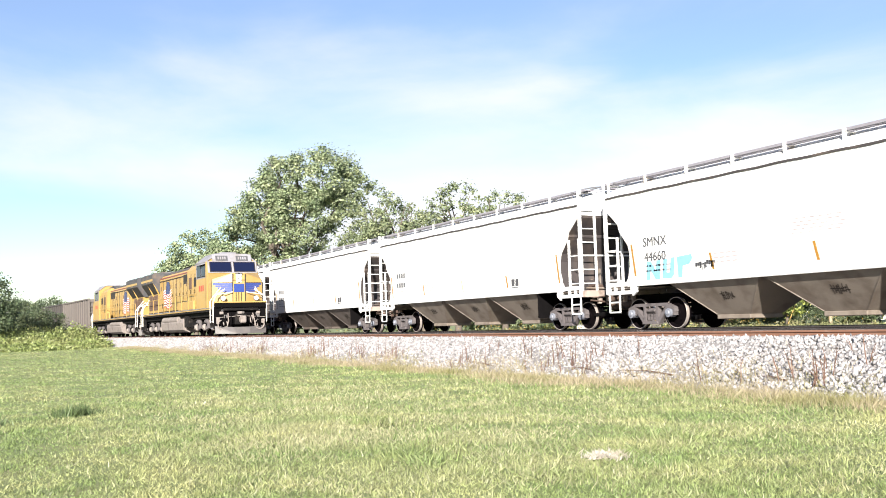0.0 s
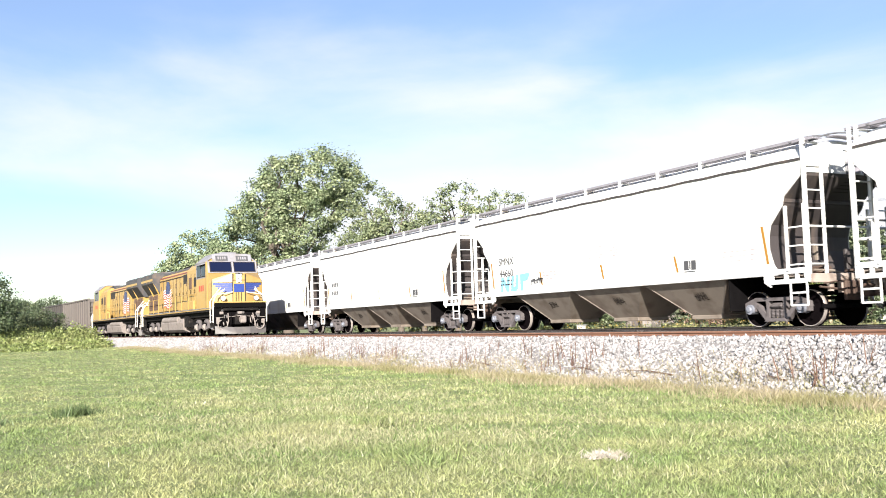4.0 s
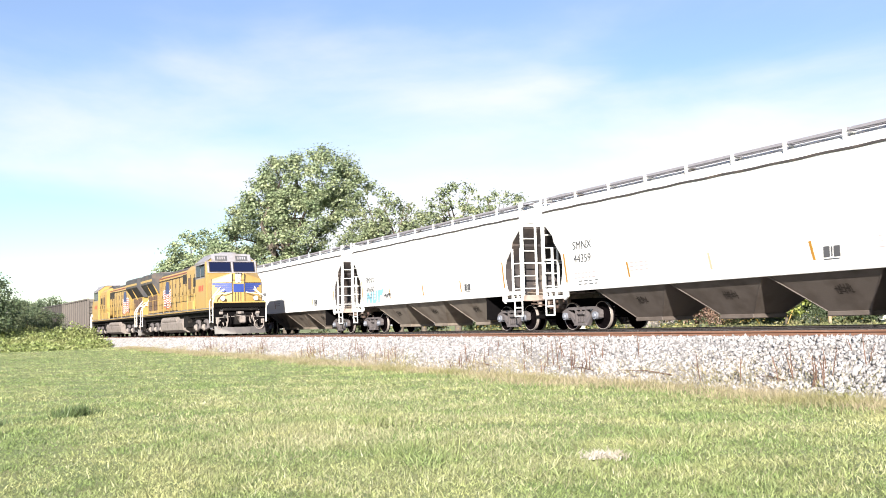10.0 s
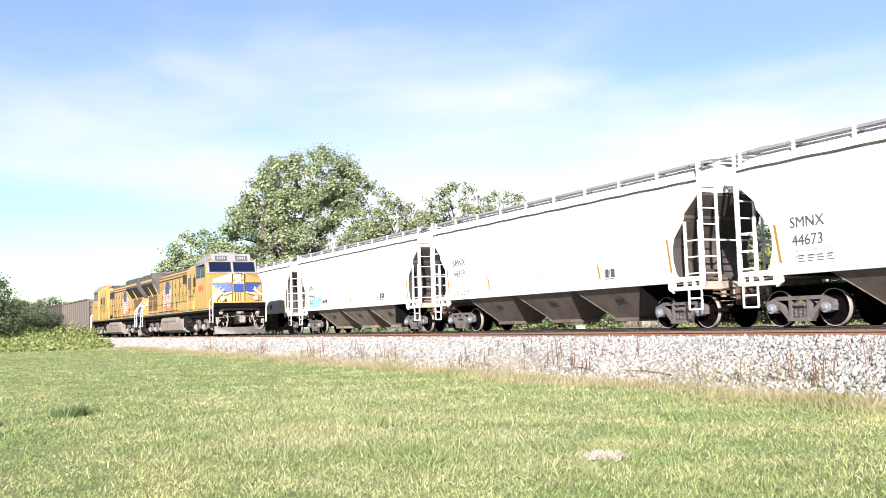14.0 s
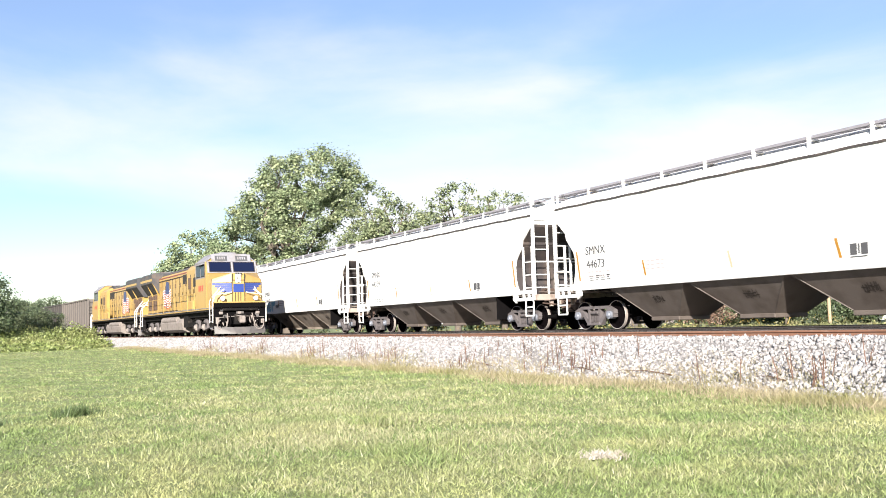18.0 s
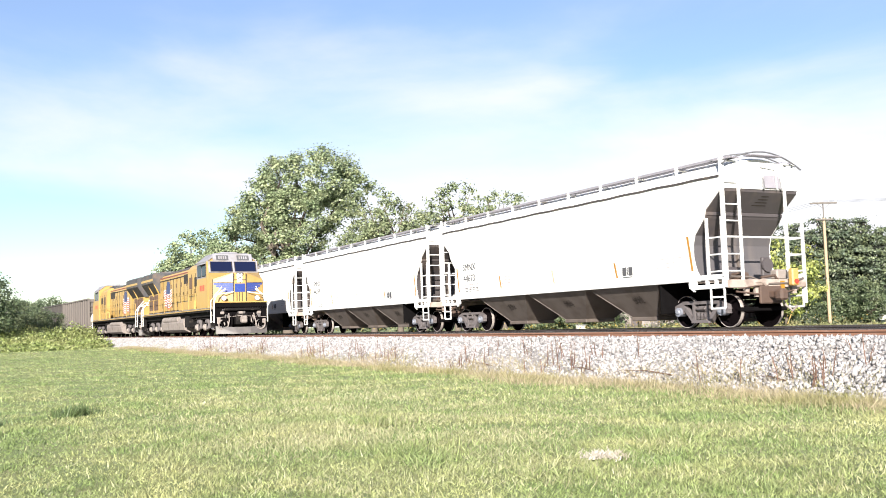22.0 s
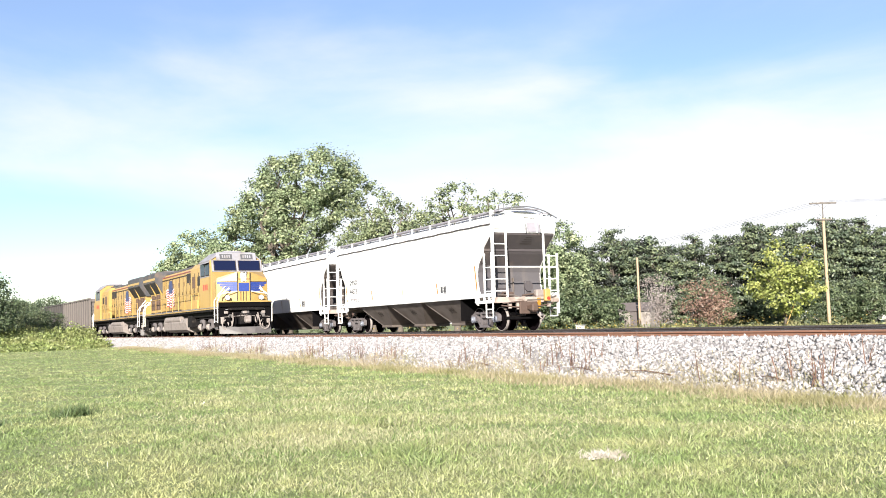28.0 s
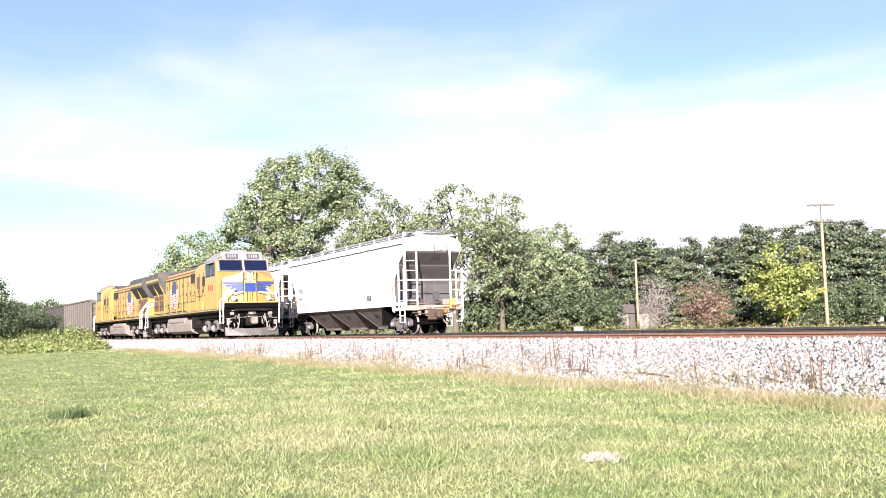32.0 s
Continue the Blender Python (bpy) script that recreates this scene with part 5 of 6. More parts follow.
def coal_car():
    c = thing("coal_car", "dark weathered open-top coal railway car with ribbed sides", "railway car", "coal train")
    for s in (-1, 1):
        part("side_wall", Build().box(-7.55, 7.55, s * 1.50, s * 1.45, 0.95, 3.68), M_COAL, c)
        part("top_chord", Build().box(-7.6, 7.6, s * 1.40, s * 1.60, 3.60, 3.75, 0.02), M_COAL, c)
        part("side_sill", Build().box(-7.6, 7.6, s * 1.38, s * 1.58, 0.85, 1.05, 0.02), M_COAL, c)
        for k in range(13):
            x = -7.45 + k * 14.9 / 12
            part("side_post", Build().prism([(x - 0.09, 1.0), (x + 0.09, 1.0), (x + 0.06, 3.65), (x - 0.06, 3.65)], s * 1.49, s * 1.585), M_COAL, c)
    for e in (-1, 1):
        part("end_wall", Build().box(e * 7.5, e * 7.58, -1.5, 1.5, 1.25, 3.68, 0.01), M_COAL, c)
        for z in (1.7, 2.3, 2.9, 3.4):
            part("end_rib", Build().box(e * 7.57, e * 7.68, -1.48, 1.48, z, z + 0.12, 0.02), M_COAL, c)
        part("end_sill", Build().box(e * 7.5, e * 7.75, -1.4, 1.4, 0.9, 1.25, 0.02), M_DARK, c)
        part("coupler", Build().box(e * 7.7, e * 8.15, -0.14, 0.14, 0.76, 1.0, 0.04), M_RUST, c)
        for s in (-1, 1):
            lad = part("ladder", Build().box(e * 7.68, e * 7.73, s * 1.05 - 0.02, s * 1.05 + 0.02, 0.9, 3.6).box(e * 7.68, e * 7.73, s * 1.45 - 0.02, s * 1.45 + 0.02, 0.9, 3.6), M_COAL, c)
            for k in range(7):
                part("rung", Build().tube([(e * 7.7, s * 1.05, 1.1 + k * 0.38), (e * 7.7, s * 1.45, 1.1 + k * 0.38)], 0.018), M_COAL, lad)
    part("floor_sheet", Build().box(-7.5, 7.5, -1.45, 1.45, 0.95, 1.02), M_COAL, c)
    part("centre_sill", Build().box(-7.6, 7.6, -0.3, 0.3, 0.70, 0.98, 0.02), M_DARK, c)
    load = Build()
    nx, ny = 31, 9
    v = [(-7.45 + 14.9 * i / (nx - 1), -1.44 + 2.88 * j / (ny - 1), 3.30 + 0.22 * math.sin(math.pi * j / (ny - 1)) + 0.08 * noise.noise((i * 0.7, j * 0.9, 2.0))) for j in range(ny) for i in range(nx)]
    load.add(v, [(j * nx + i, j * nx + i + 1, (j + 1) * nx + i + 1, (j + 1) * nx + i) for j in range(ny - 1) for i in range(nx - 1)])
    part("coal_load", load, M_COALLOAD, c, "black lump coal")
    for x in (-5.6, 5.6):
        freight_truck(c, x)
    return c


NEAR_FRONT = [(0.0, -52.4), (20.0, -52.4), (22.0, -52.1), (24.0, -51.85), (26.0, -51.55), (28.0, -51.2), (30.0, -50.5), (31.0, -50.05), (32.0, -49.6)]
LOCO = locomotive()
LOCO2 = copy_thing(LOCO, pose(0, 0, 0))
LOCO2["turned"] = True
LOCO["label"] = "yellow diesel freight locomotive with grey roof, leading its train"
LOCO2["label"] = "yellow diesel freight locomotive coupled back to front behind another"
COAL = [coal_car()]
for k in range(4):
    COAL.append(copy_thing(COAL[0], pose(0, 0, 0)))
# Light on the nearest coal car is put into a paler side colour.
repaint(COAL[0], M_COAL, M_COALPALE)
COAL[0]["label"] = "pale open-top coal railway car with ribbed sides"
NEAR_TRAIN = [(LOCO, 11.2), (LOCO2, 33.6)] + [(c, 44.8 + 8.15 + 16.3 * k) for k, c in enumerate(COAL)]


# ---- plants, stones and what stands beyond the tracks ----
def foliage(name, colour, vary=0.35, yellow=(0.16, 0.15, 0.03), through=0.35, coarse=0.5):
    """Leaf or blade surface: colour differs from leaf to leaf and clump to clump, some light passes through."""
    m = bpy.data.materials.new(name)
    m.use_nodes = True
    n, l = m.node_tree.nodes, m.node_tree.links
    b, out = n["Principled BSDF"], n["Material Output"]
    geo, co, nz = n.new("ShaderNodeNewGeometry"), n.new("ShaderNodeTexCoord"), n.new("ShaderNodeTexNoise")
    nz.inputs["Scale"].default_value, nz.inputs["Detail"].default_value = coarse, 3
    l.new(co.outputs["Object"], nz.inputs["Vector"])
    mx, hsv, rng, rg2 = n.new("ShaderNodeMix"), n.new("ShaderNodeHueSaturation"), n.new("ShaderNodeMapRange"), n.new("ShaderNodeMapRange")
    mx.data_type = "RGBA"
    mx.inputs[6].default_value, mx.inputs[7].default_value = (*colour, 1), (*yellow, 1)
    rg2.inputs["From Min"].default_value, rg2.inputs["From Max"].default_value = 0.42, 0.72
    l.new(nz.outputs["Fac"], rg2.inputs["Value"])
    l.new(rg2.outputs["Result"], mx.inputs[0])
    rng.inputs["To Min"].default_value, rng.inputs["To Max"].default_value = 1 - vary, 1 + vary
    l.new(geo.outputs["Random Per Island"], rng.inputs["Value"])
    l.new(rng.outputs["Result"], hsv.inputs["Value"])
    l.new(mx.outputs[2], hsv.inputs["Color"])
    l.new(hsv.outputs["Color"], b.inputs["Base Color"])
    b.inputs["Roughness"].default_value = 0.5
    b.inputs["Specular IOR Level"].default_value = 0.5
    tr, mix = n.new("ShaderNodeBsdfTranslucent"), n.new("ShaderNodeMixShader")
    l.new(hsv.outputs["Color"], tr.inputs["Color"])
    mix.inputs[0].default_value = through
    l.new(b.outputs[0], mix.inputs[1])
    l.new(tr.outputs[0], mix.inputs[2])
    l.new(mix.outputs[0], out.inputs["Surface"])
    return m


M_LEAF = foliage("cottonwood leaves", (0.19, 0.24, 0.135), vary=0.55, yellow=(0.335, 0.365, 0.215), through=0.45, coarse=0.9)
M_LEAF2 = foliage("sparse tree leaves", (0.17, 0.21, 0.12), vary=0.5, yellow=(0.30, 0.32, 0.18), through=0.45, coarse=0.9)
M_CEDAR = foliage("dark cedar foliage", (0.052, 0.072, 0.046), vary=0.55, yellow=(0.155, 0.18, 0.09), through=0.15, coarse=0.8)
M_LIME = foliage("yellow-green leaves", (0.20, 0.235, 0.065), vary=0.5, yellow=(0.34, 0.345, 0.11), coarse=1.0)
M_WEED = foliage("roadside weed leaves", (0.165, 0.205, 0.065), vary=0.5, yellow=(0.27, 0.28, 0.12), coarse=0.6)
M_BRUSH = foliage("dark brush leaves", (0.075, 0.105, 0.055), vary=0.5, yellow=(0.145, 0.165, 0.085), coarse=0.5)
M_DRYRED = foliage("dried reddish twigs", (0.143, 0.0845, 0.065), yellow=(0.182, 0.1235, 0.0845), through=0.1)
M_DRYGREY = foliage("bare grey twigs", (0.195, 0.169, 0.1625), yellow=(0.156, 0.1235, 0.1105), through=0.1)
M_BLADE = foliage("lawn blades", (0.166, 0.220, 0.080), vary=0.5, yellow=(0.34, 0.34, 0.162), coarse=0.9)
M_TUFT = foliage("long tuft blades", (0.10, 0.145, 0.058), vary=0.6, yellow=(0.17, 0.215, 0.085), coarse=3.0)
M_DRYLAWN = foliage("dry lawn blades", (0.295, 0.285, 0.165), vary=0.4, yellow=(0.20, 0.225, 0.105), through=0.25, coarse=0.8)
M_STRAW = foliage("dry straw", (0.285, 0.238, 0.155), vary=0.35, yellow=(0.1625, 0.1625, 0.052), through=0.2, coarse=0.7)
M_STALK = material("dead brown stalks", (0.104, 0.0585, 0.04225), 0.9, vary=0.3, island_vary=0.3, bump=0)
M_FIELD = foliage("field weeds", (0.15, 0.16, 0.075), vary=0.4, yellow=(0.27, 0.225, 0.115), coarse=0.25)
M_UNDER = foliage("field undergrowth leaves", (0.12, 0.14, 0.06), vary=0.55, yellow=(0.28, 0.24, 0.11), coarse=0.2)
M_GOLD = foliage("goldenrod flowers", (0.273, 0.2015, 0.039), yellow=(0.234, 0.143, 0.0325), coarse=1.0)
M_BARK = material("grey-brown bark", (0.0845, 0.06825, 0.05525), 0.9, vary=0.25, scale=3, fine=25, bump=0.8)


def many(name, mat, verts, faces, smooth=False):
    """One mesh from arrays: verts (n, k, 3) for n copies, faces of one copy, all of equal length."""
    n, k, _ = verts.shape
    fl = np.asarray(faces)
    idx = (fl[None] + (np.arange(n) * k)[:, None, None]).reshape(-1, fl.shape[1])
    me = bpy.data.meshes.new(name)
    me.vertices.add(n * k)
    me.vertices.foreach_set("co", verts.reshape(-1).astype(np.float32))
    me.loops.add(idx.size)
    me.loops.foreach_set("vertex_index", idx.reshape(-1).astype(np.int32))
    me.polygons.add(len(idx))
    me.polygons.foreach_set("loop_start", (np.arange(len(idx)) * fl.shape[1]).astype(np.int32))
    me.materials.append(mat)
    me.update(calc_edges=True)
    return me


def turns(n, rg, up=0.0, out=None):
    """n random frames (n, 3, 3) whose third row leans upward by up and along out."""
    a = rg.normal(size=(n, 3))
    if out is not None:
        a = a * 0.8 + out
    a[:, 2] += up
    a /= np.linalg.norm(a, axis=1)[:, None]
    b = np.cross(a, rg.normal(size=(n, 3)))
    b /= np.linalg.norm(b, axis=1)[:, None]
    return np.stack([b, np.cross(a, b), a], axis=1)


LEAF_SHAPE = np.array([(-0.5, 0, 0), (0, -0.32, 0.06), (0.55, 0, -0.06), (0, 0.32, 0.06)])


def leaves(name, mat, centres, size, rg, up=0.6, spread=0.3, out=None):
    n = len(centres)
    s = size * rg.uniform(0.6, 1.35, n)
    v = np.einsum("kj,njm->nkm", LEAF_SHAPE, turns(n, rg, up, out)) * s[:, None, None] + (centres + rg.normal(size=(n, 3)) * spread)[:, None]
    return many(name, mat, v, [(0, 1, 2), (0, 2, 3)])


M_INNER = material("inner leaves in shade colour", (0.020, 0.024, 0.018), 0.9, vary=0.3, island_vary=0.4, bump=0)


def grow_tree(name, label, height, lobes, trunk_r, mat, seed, clumps=260, per=28, leaf=0.26, limbs=10, clump_r=0.45, bark=None, up=0.5, shell=0.55, squash=(0.75, 0.75, 0.5), twigs=0):
    """Trunk with limbs that reach into the lobes of the crown; the crown is many leaf clumps with gaps between them.
    lobes: (x, y, z, rx, ry, rz) relative to the foot."""
    rg = np.random.default_rng(seed)
    t = thing(name, label, "tree" if "tree" in name else "bush")
    top = max(l[2] for l in lobes)
    tk = Build()
    bend = rg.normal(size=2) * 0.25
    path = [(bend[0] * q * q, bend[1] * q * q, -0.15 + q * top * 0.9) for q in np.linspace(0, 1, 7)]
    tk.tube(path, [trunk_r * (1.25 if i == 0 else 1.0 - 0.14 * i) for i in range(7)], 9)
    for i in range(limbs):
        l = lobes[i % len(lobes)]
        q = rg.uniform(0.25, 0.8)
        s = Vector(path[0]).lerp(Vector(path[-1]), q)
        e = Vector((l[0] + rg.uniform(-.6, .6) * l[3], l[1] + rg.uniform(-.6, .6) * l[4], l[2] + rg.uniform(-.3, .7) * l[5]))
        mid = s.lerp(e, 0.5) + Vector(rg.normal(size=3) * 0.15 * (e - s).length * 0.6)
        r0 = trunk_r * (1 - q) * 0.6 + 0.03
        tk.tube([s, s.lerp(mid, 0.5) + Vector((0, 0, 0.1)), mid, mid.lerp(e, 0.6), e], [r0, r0 * 0.8, r0 * 0.6, r0 * 0.4, 0.02], 6)
        for k in range(3):
            a = mid.lerp(e, rg.uniform(0, 0.8))
            b = a + Vector(rg.normal(size=3)) * 0.10 * (e - s).length
            tk.tube([a, a.lerp(b, 0.5) + Vector((0, 0, 0.08)), b], [r0 * 0.4, r0 * 0.25, 0.012], 5)
    part("trunk", tk, bark or M_BARK, t, smooth=True)
    vol = np.array([l[3] * l[4] * l[5] for l in lobes]) ** 0.67
    pick = rg.choice(len(lobes), clumps, p=vol / vol.sum())
    L = np.array(lobes)[pick]
    d = rg.normal(size=(clumps, 3))
    d /= np.linalg.norm(d, axis=1)[:, None]
    rad = shell + (1 - shell) * rg.random(clumps) ** 0.5
    rad *= 1 + 0.14 * np.array([noise.noise((x * 2, y * 2, z * 2 + seed)) for x, y, z in d])
    c = L[:, :3] + d * L[:, 3:] * rad[:, None]
    d = d[c[:, 2] > 0.25]
    c = c[c[:, 2] > 0.25]
    cr = clump_r * rg.uniform(0.6, 1.3, len(c))
    off = rg.normal(size=(len(c) * per, 3))
    pts = np.repeat(c, per, axis=0) + off * np.repeat(cr, per)[:, None] * np.array(squash)
    if twigs:                   # green-black leaves fill the inside; their colour stands in for deep shade
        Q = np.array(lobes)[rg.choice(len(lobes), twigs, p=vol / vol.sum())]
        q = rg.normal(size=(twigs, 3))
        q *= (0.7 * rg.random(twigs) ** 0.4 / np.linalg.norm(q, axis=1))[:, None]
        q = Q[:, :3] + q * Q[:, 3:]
        part("inner_crown", leaves("inner_crown", M_INNER, q[q[:, 2] > 0.2], 0.34, rg, 0.0, 0.05), M_INNER, t, "dark leaves inside the crown, coloured as shade")
    out = np.repeat(d, per, axis=0) * 0.5 + off * 0.55        # leaves face outward from their clump and from the crown
    out, pts = out[pts[:, 2] > 0.05], pts[pts[:, 2] > 0.05]
    part("crown", leaves("crown", mat, pts, leaf, rg, up, 0.05, out), mat, t)
    return t


def plant(ob, x, y, scale=1.0, turn=0.0, zs=None):
    ob.matrix_basis = pose(x, y, ground_z(x, y), 0, 0, turn) @ Matrix.Diagonal((scale, scale, zs or scale, 1))
    return ob


def again(ob, x, y, scale=1.0, turn=0.0, zs=None, label=""):
    c = copy_thing(ob, pose(0, 0, 0))
    if label:
        c["label"] = label
    return plant(c, x, y, scale, turn, zs)


# big cottonwood with a high rounded crown and lower shoulders
plant(grow_tree("cottonwood_tree", "tall spreading cottonwood tree with uneven green crown", 20,
                [(3.0, 0, 15.7, 3.3, 3.2, 3.3), (5.1, 0.4, 14.6, 2.0, 2.2, 2.5), (0.6, -0.3, 15.4, 2.7, 2.8, 2.9), (-1.2, -0.3, 13.6, 2.2, 2.4, 2.2), (1.6, 0, 12.2, 3.2, 3.4, 2.4), (-2.4, 0, 11.6, 2.6, 3.0, 2.6),
                 (-4.2, 0, 9.6, 2.4, 2.8, 2.4), (0.2, 0, 9.2, 3.0, 3.4, 2.4), (-5.4, 0.3, 7.4, 2.2, 2.6, 2.6), (-2.0, 0, 6.5, 4.8, 3.8, 2.8), (-5.2, 0, 4.4, 2.8, 3, 2.4), (3.0, 0, 5.6, 2.6, 3, 1.8)], 0.45, M_LEAF, 11, clumps=540, per=130, leaf=0.235, limbs=22, clump_r=0.47, shell=0.68, squash=(0.7, 0.7, 0.6)), -96.6, 31.7, 1.24, 62, 1.08)
LACY = grow_tree("pecan_tree", "airy green tree with gaps between its branches", 14,
                 [(0, 0, 11.2, 2.4, 2.4, 2.6), (-2.0, 0.4, 9.2, 2.2, 2.2, 2.0), (2.2, -0.2, 9.4, 2.2, 2.2, 2.2), (0.3, 0, 7.2, 3.4, 3.0, 1.8), (-2.2, 0, 5.2, 2.2, 2.4, 1.8), (2.4, 0, 5.0, 2.0, 2.2, 1.6)],
                 0.30, M_LEAF2, 23, clumps=225, per=44, leaf=0.25, limbs=24, clump_r=0.36, shell=0.5)
plant(LACY, -80.9, 43.5, 1.1, 60)
again(LACY, -79.0, 47.6, 1.04, 170)
again(LACY, -86.0, 39.8, 1.04, 250)
again(LACY, -89.1, 38.3, 1.13, 20)
again(LACY, -83.6, 41.2, 0.92, 120)
ROUND = grow_tree("ash_tree", "rounded leafy green tree in the tree line", 12,
                  [(0, 0, 8.6, 2.8, 2.8, 2.8), (-1.4, 0, 6.4, 2.8, 2.6, 2.6), (1.6, 0, 6.0, 2.8, 2.6, 2.6), (0, 0, 3.6, 3.2, 3.0, 2.6)], 0.28, M_LEAF, 31, clumps=270, per=70, leaf=0.27, limbs=12, clump_r=0.46, shell=0.62)
plant(ROUND, -87.4, 59.4, 1.06, 0)
again(ROUND, -84.8, 53.7, 0.97, 90)
again(ROUND, -131.0, 29.9, 1.32, 40, label="rounded green tree far along the tracks")
again(ROUND, -125.0, 31.8, 1.08, 160, label="rounded green tree far along the tracks")
again(ROUND, -99.5, 26.0, 0.8, 200)
CEDAR = grow_tree("cedar_tree", "dense dark green cedar tree in the tree line", 11,
                  [(0, 0, 9.8, 1.5, 1.5, 1.2), (0.2, 0, 8.4, 2.2, 2.2, 1.4), (-0.3, 0, 6.6, 2.6, 2.6, 1.3), (0.2, 0, 4.8, 3.0, 3.0, 1.3), (0, 0, 3.0, 3.2, 3.2, 1.4), (0.3, 0, 1.5, 3.0, 3.0, 1.2), (1.4, 0.4, 7.4, 1.2, 1.2, 0.9), (-1.6, -0.3, 8.0, 1.0, 1.0, 1.0)],
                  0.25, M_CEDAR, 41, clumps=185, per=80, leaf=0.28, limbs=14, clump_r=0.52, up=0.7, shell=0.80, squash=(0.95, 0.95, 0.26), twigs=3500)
plant(CEDAR, -88.3, 64.3, 0.88)
CEDAR2 = grow_tree("cedar_tree", "ragged dark green cedar tree with an uneven top", 11,
                   [(0.3, 0, 10.6, 0.8, 0.8, 0.9), (-0.9, 0.3, 9.3, 1.2, 1.2, 0.9), (0.8, 0, 8.8, 1.5, 1.5, 1.0), (-0.4, 0, 7.2, 2.2, 2.2, 1.2), (0.5, 0.2, 5.4, 2.8, 2.6, 1.2), (-0.2, 0, 3.6, 3.0, 3.0, 1.2), (0.4, 0, 1.9, 3.1, 3.0, 1.2), (2.0, 0.3, 7.0, 1.0, 1.0, 0.7), (-2.2, 0, 6.4, 1.1, 1.1, 0.7)],
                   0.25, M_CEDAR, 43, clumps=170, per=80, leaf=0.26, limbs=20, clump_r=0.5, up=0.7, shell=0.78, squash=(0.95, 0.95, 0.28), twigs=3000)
plant(CEDAR2, -90.0, 62.0, 0.86)
rc = random.Random(8)
for x, y, h in ((-86.8, 67.1, 11.4), (-85.4, 70.0, 11.1), (-84.1, 72.5, 9.3), (-82.7, 75.1, 10.5), (-81.0, 78.5, 11.2), (-79.5, 81.3, 11.9), (-78.5, 83.4, 11.5), (-77.2, 85.6, 11.3),
                (-76.0, 87.8, 10.9), (-75.1, 89.9, 11.3), (-73.9, 92.1, 11.3), (-72.9, 94.4, 10.6), (-71.3, 97.3, 11.2), (-70, 100.2, 11.0), (-68.5, 103.5, 10.4)):
    k = rc.uniform(0.93, 1.07)
    again(CEDAR if rc.random() < 0.5 else CEDAR2, x, y, h / 10.7 * rc.uniform(0.92, 1.06), rc.uniform(0, 360), h / 10.9 * k)
SCRUB = grow_tree("shrub_bush", "dense green shrub below the tree line", 5,
                  [(0, 0, 3.2, 2.4, 2.2, 1.7), (-1.6, 0, 2.0, 2.0, 2.0, 1.6), (1.7, 0, 1.8, 2.0, 2.0, 1.5)], 0.12, M_BRUSH, 51, clumps=100, per=40, leaf=0.27, limbs=8, clump_r=0.42, shell=0.7)
plant(SCRUB, -84.0, 51.0, 1.1)
for x, y, s in ((-86.5, 56.0, 1.15), (-85.0, 59.0, 1.0), (-82.5, 48.5, 1.05), (-83.5, 62.0, 1.0), (-82.0, 65.5, 0.8), (-78.0, 74.0, 0.95), (-75.0, 79.5, 0.9), (-72.5, 84.5, 0.95), (-70.0, 88.0, 0.9), (-92, 45.0, 1.1), (-96, 40.0, 1.1), (-102, 34, 1.1), (-68, 93, 0.9), (-81.0, 47.2, 0.9), (-79.6, 50.0, 1.0), (-78.6, 52.6, 0.95), (-78.2, 55.4, 1.0), (-77.8, 58.4, 0.8), (-73.2, 80.2, 0.5), (-71.6, 82.6, 0.5), (-71.0, 88.0, 0.5), (-71.8, 77.0, 0.6)):
    again(SCRUB, x, y, s, rc.uniform(0, 360))
plant(grow_tree("lime_green_tree", "low spreading tree with bright yellow-green leaves", 7.6,
                [(0, 0, 5.6, 2.4, 2.2, 1.8), (-1.8, 0, 4.2, 2.0, 2.0, 1.6), (2.0, 0.2, 4.0, 2.2, 2.0, 1.5), (0.4, 0, 2.6, 2.6, 2.2, 1.5)], 0.18, M_LIME, 61, clumps=80, per=60, leaf=0.29, limbs=10, clump_r=0.5, shell=0.75), -66.0, 71.2, 1.1)
plant(grow_tree("dry_bush", "dried reddish-brown bush before the trees", 4, [(0, 0, 2.4, 2.0, 1.8, 1.5), (-0.8, 0, 1.6, 1.6, 1.6, 1.3), (0.9, 0, 1.6, 1.6, 1.6, 1.2)], 0.08, M_DRYRED, 71, clumps=170, per=18, leaf=0.14, limbs=26, clump_r=0.34, bark=M_STALK), -64.6, 60.1, 1.22)
plant(grow_tree("bare_bush", "bare grey leafless bush before the trees", 4.5, [(0, 0, 3.0, 1.5, 1.4, 1.6), (0.3, 0, 1.8, 1.4, 1.4, 1.4)], 0.07, M_DRYGREY, 73, clumps=110, per=14, leaf=0.13, limbs=30, clump_r=0.34, bark=M_DRYGREY), -67.5, 56.9, 1.2)
# growth beside the near track far to the left
LEFT = grow_tree("mulberry_tree", "small dark green tree beside the lawn", 5.4, [(0, 0, 3.9, 1.7, 1.7, 1.5), (0.8, 0, 2.6, 1.8, 1.8, 1.5), (-0.9, 0, 2.2, 1.8, 1.8, 1.4)], 0.14, M_BRUSH, 81, clumps=230, per=22, leaf=0.2, limbs=9, clump_r=0.36, shell=0.55)
plant(LEFT, -83.5, 2.6, 1.12)
for x, y, s in ((-88.0, 0.2, 1.05), (-92.0, 4.2, 0.82), (-99.0, 5.6, 0.85), (-105, 7.2, 0.85), (-95, 1.0, 1.0), (-94.7, 7.2, 0.68), (-96.5, 8.8, 0.6), (-91.5, 6.2, 0.6)):
    again(LEFT, x, y, s, rc.uniform(0, 360))
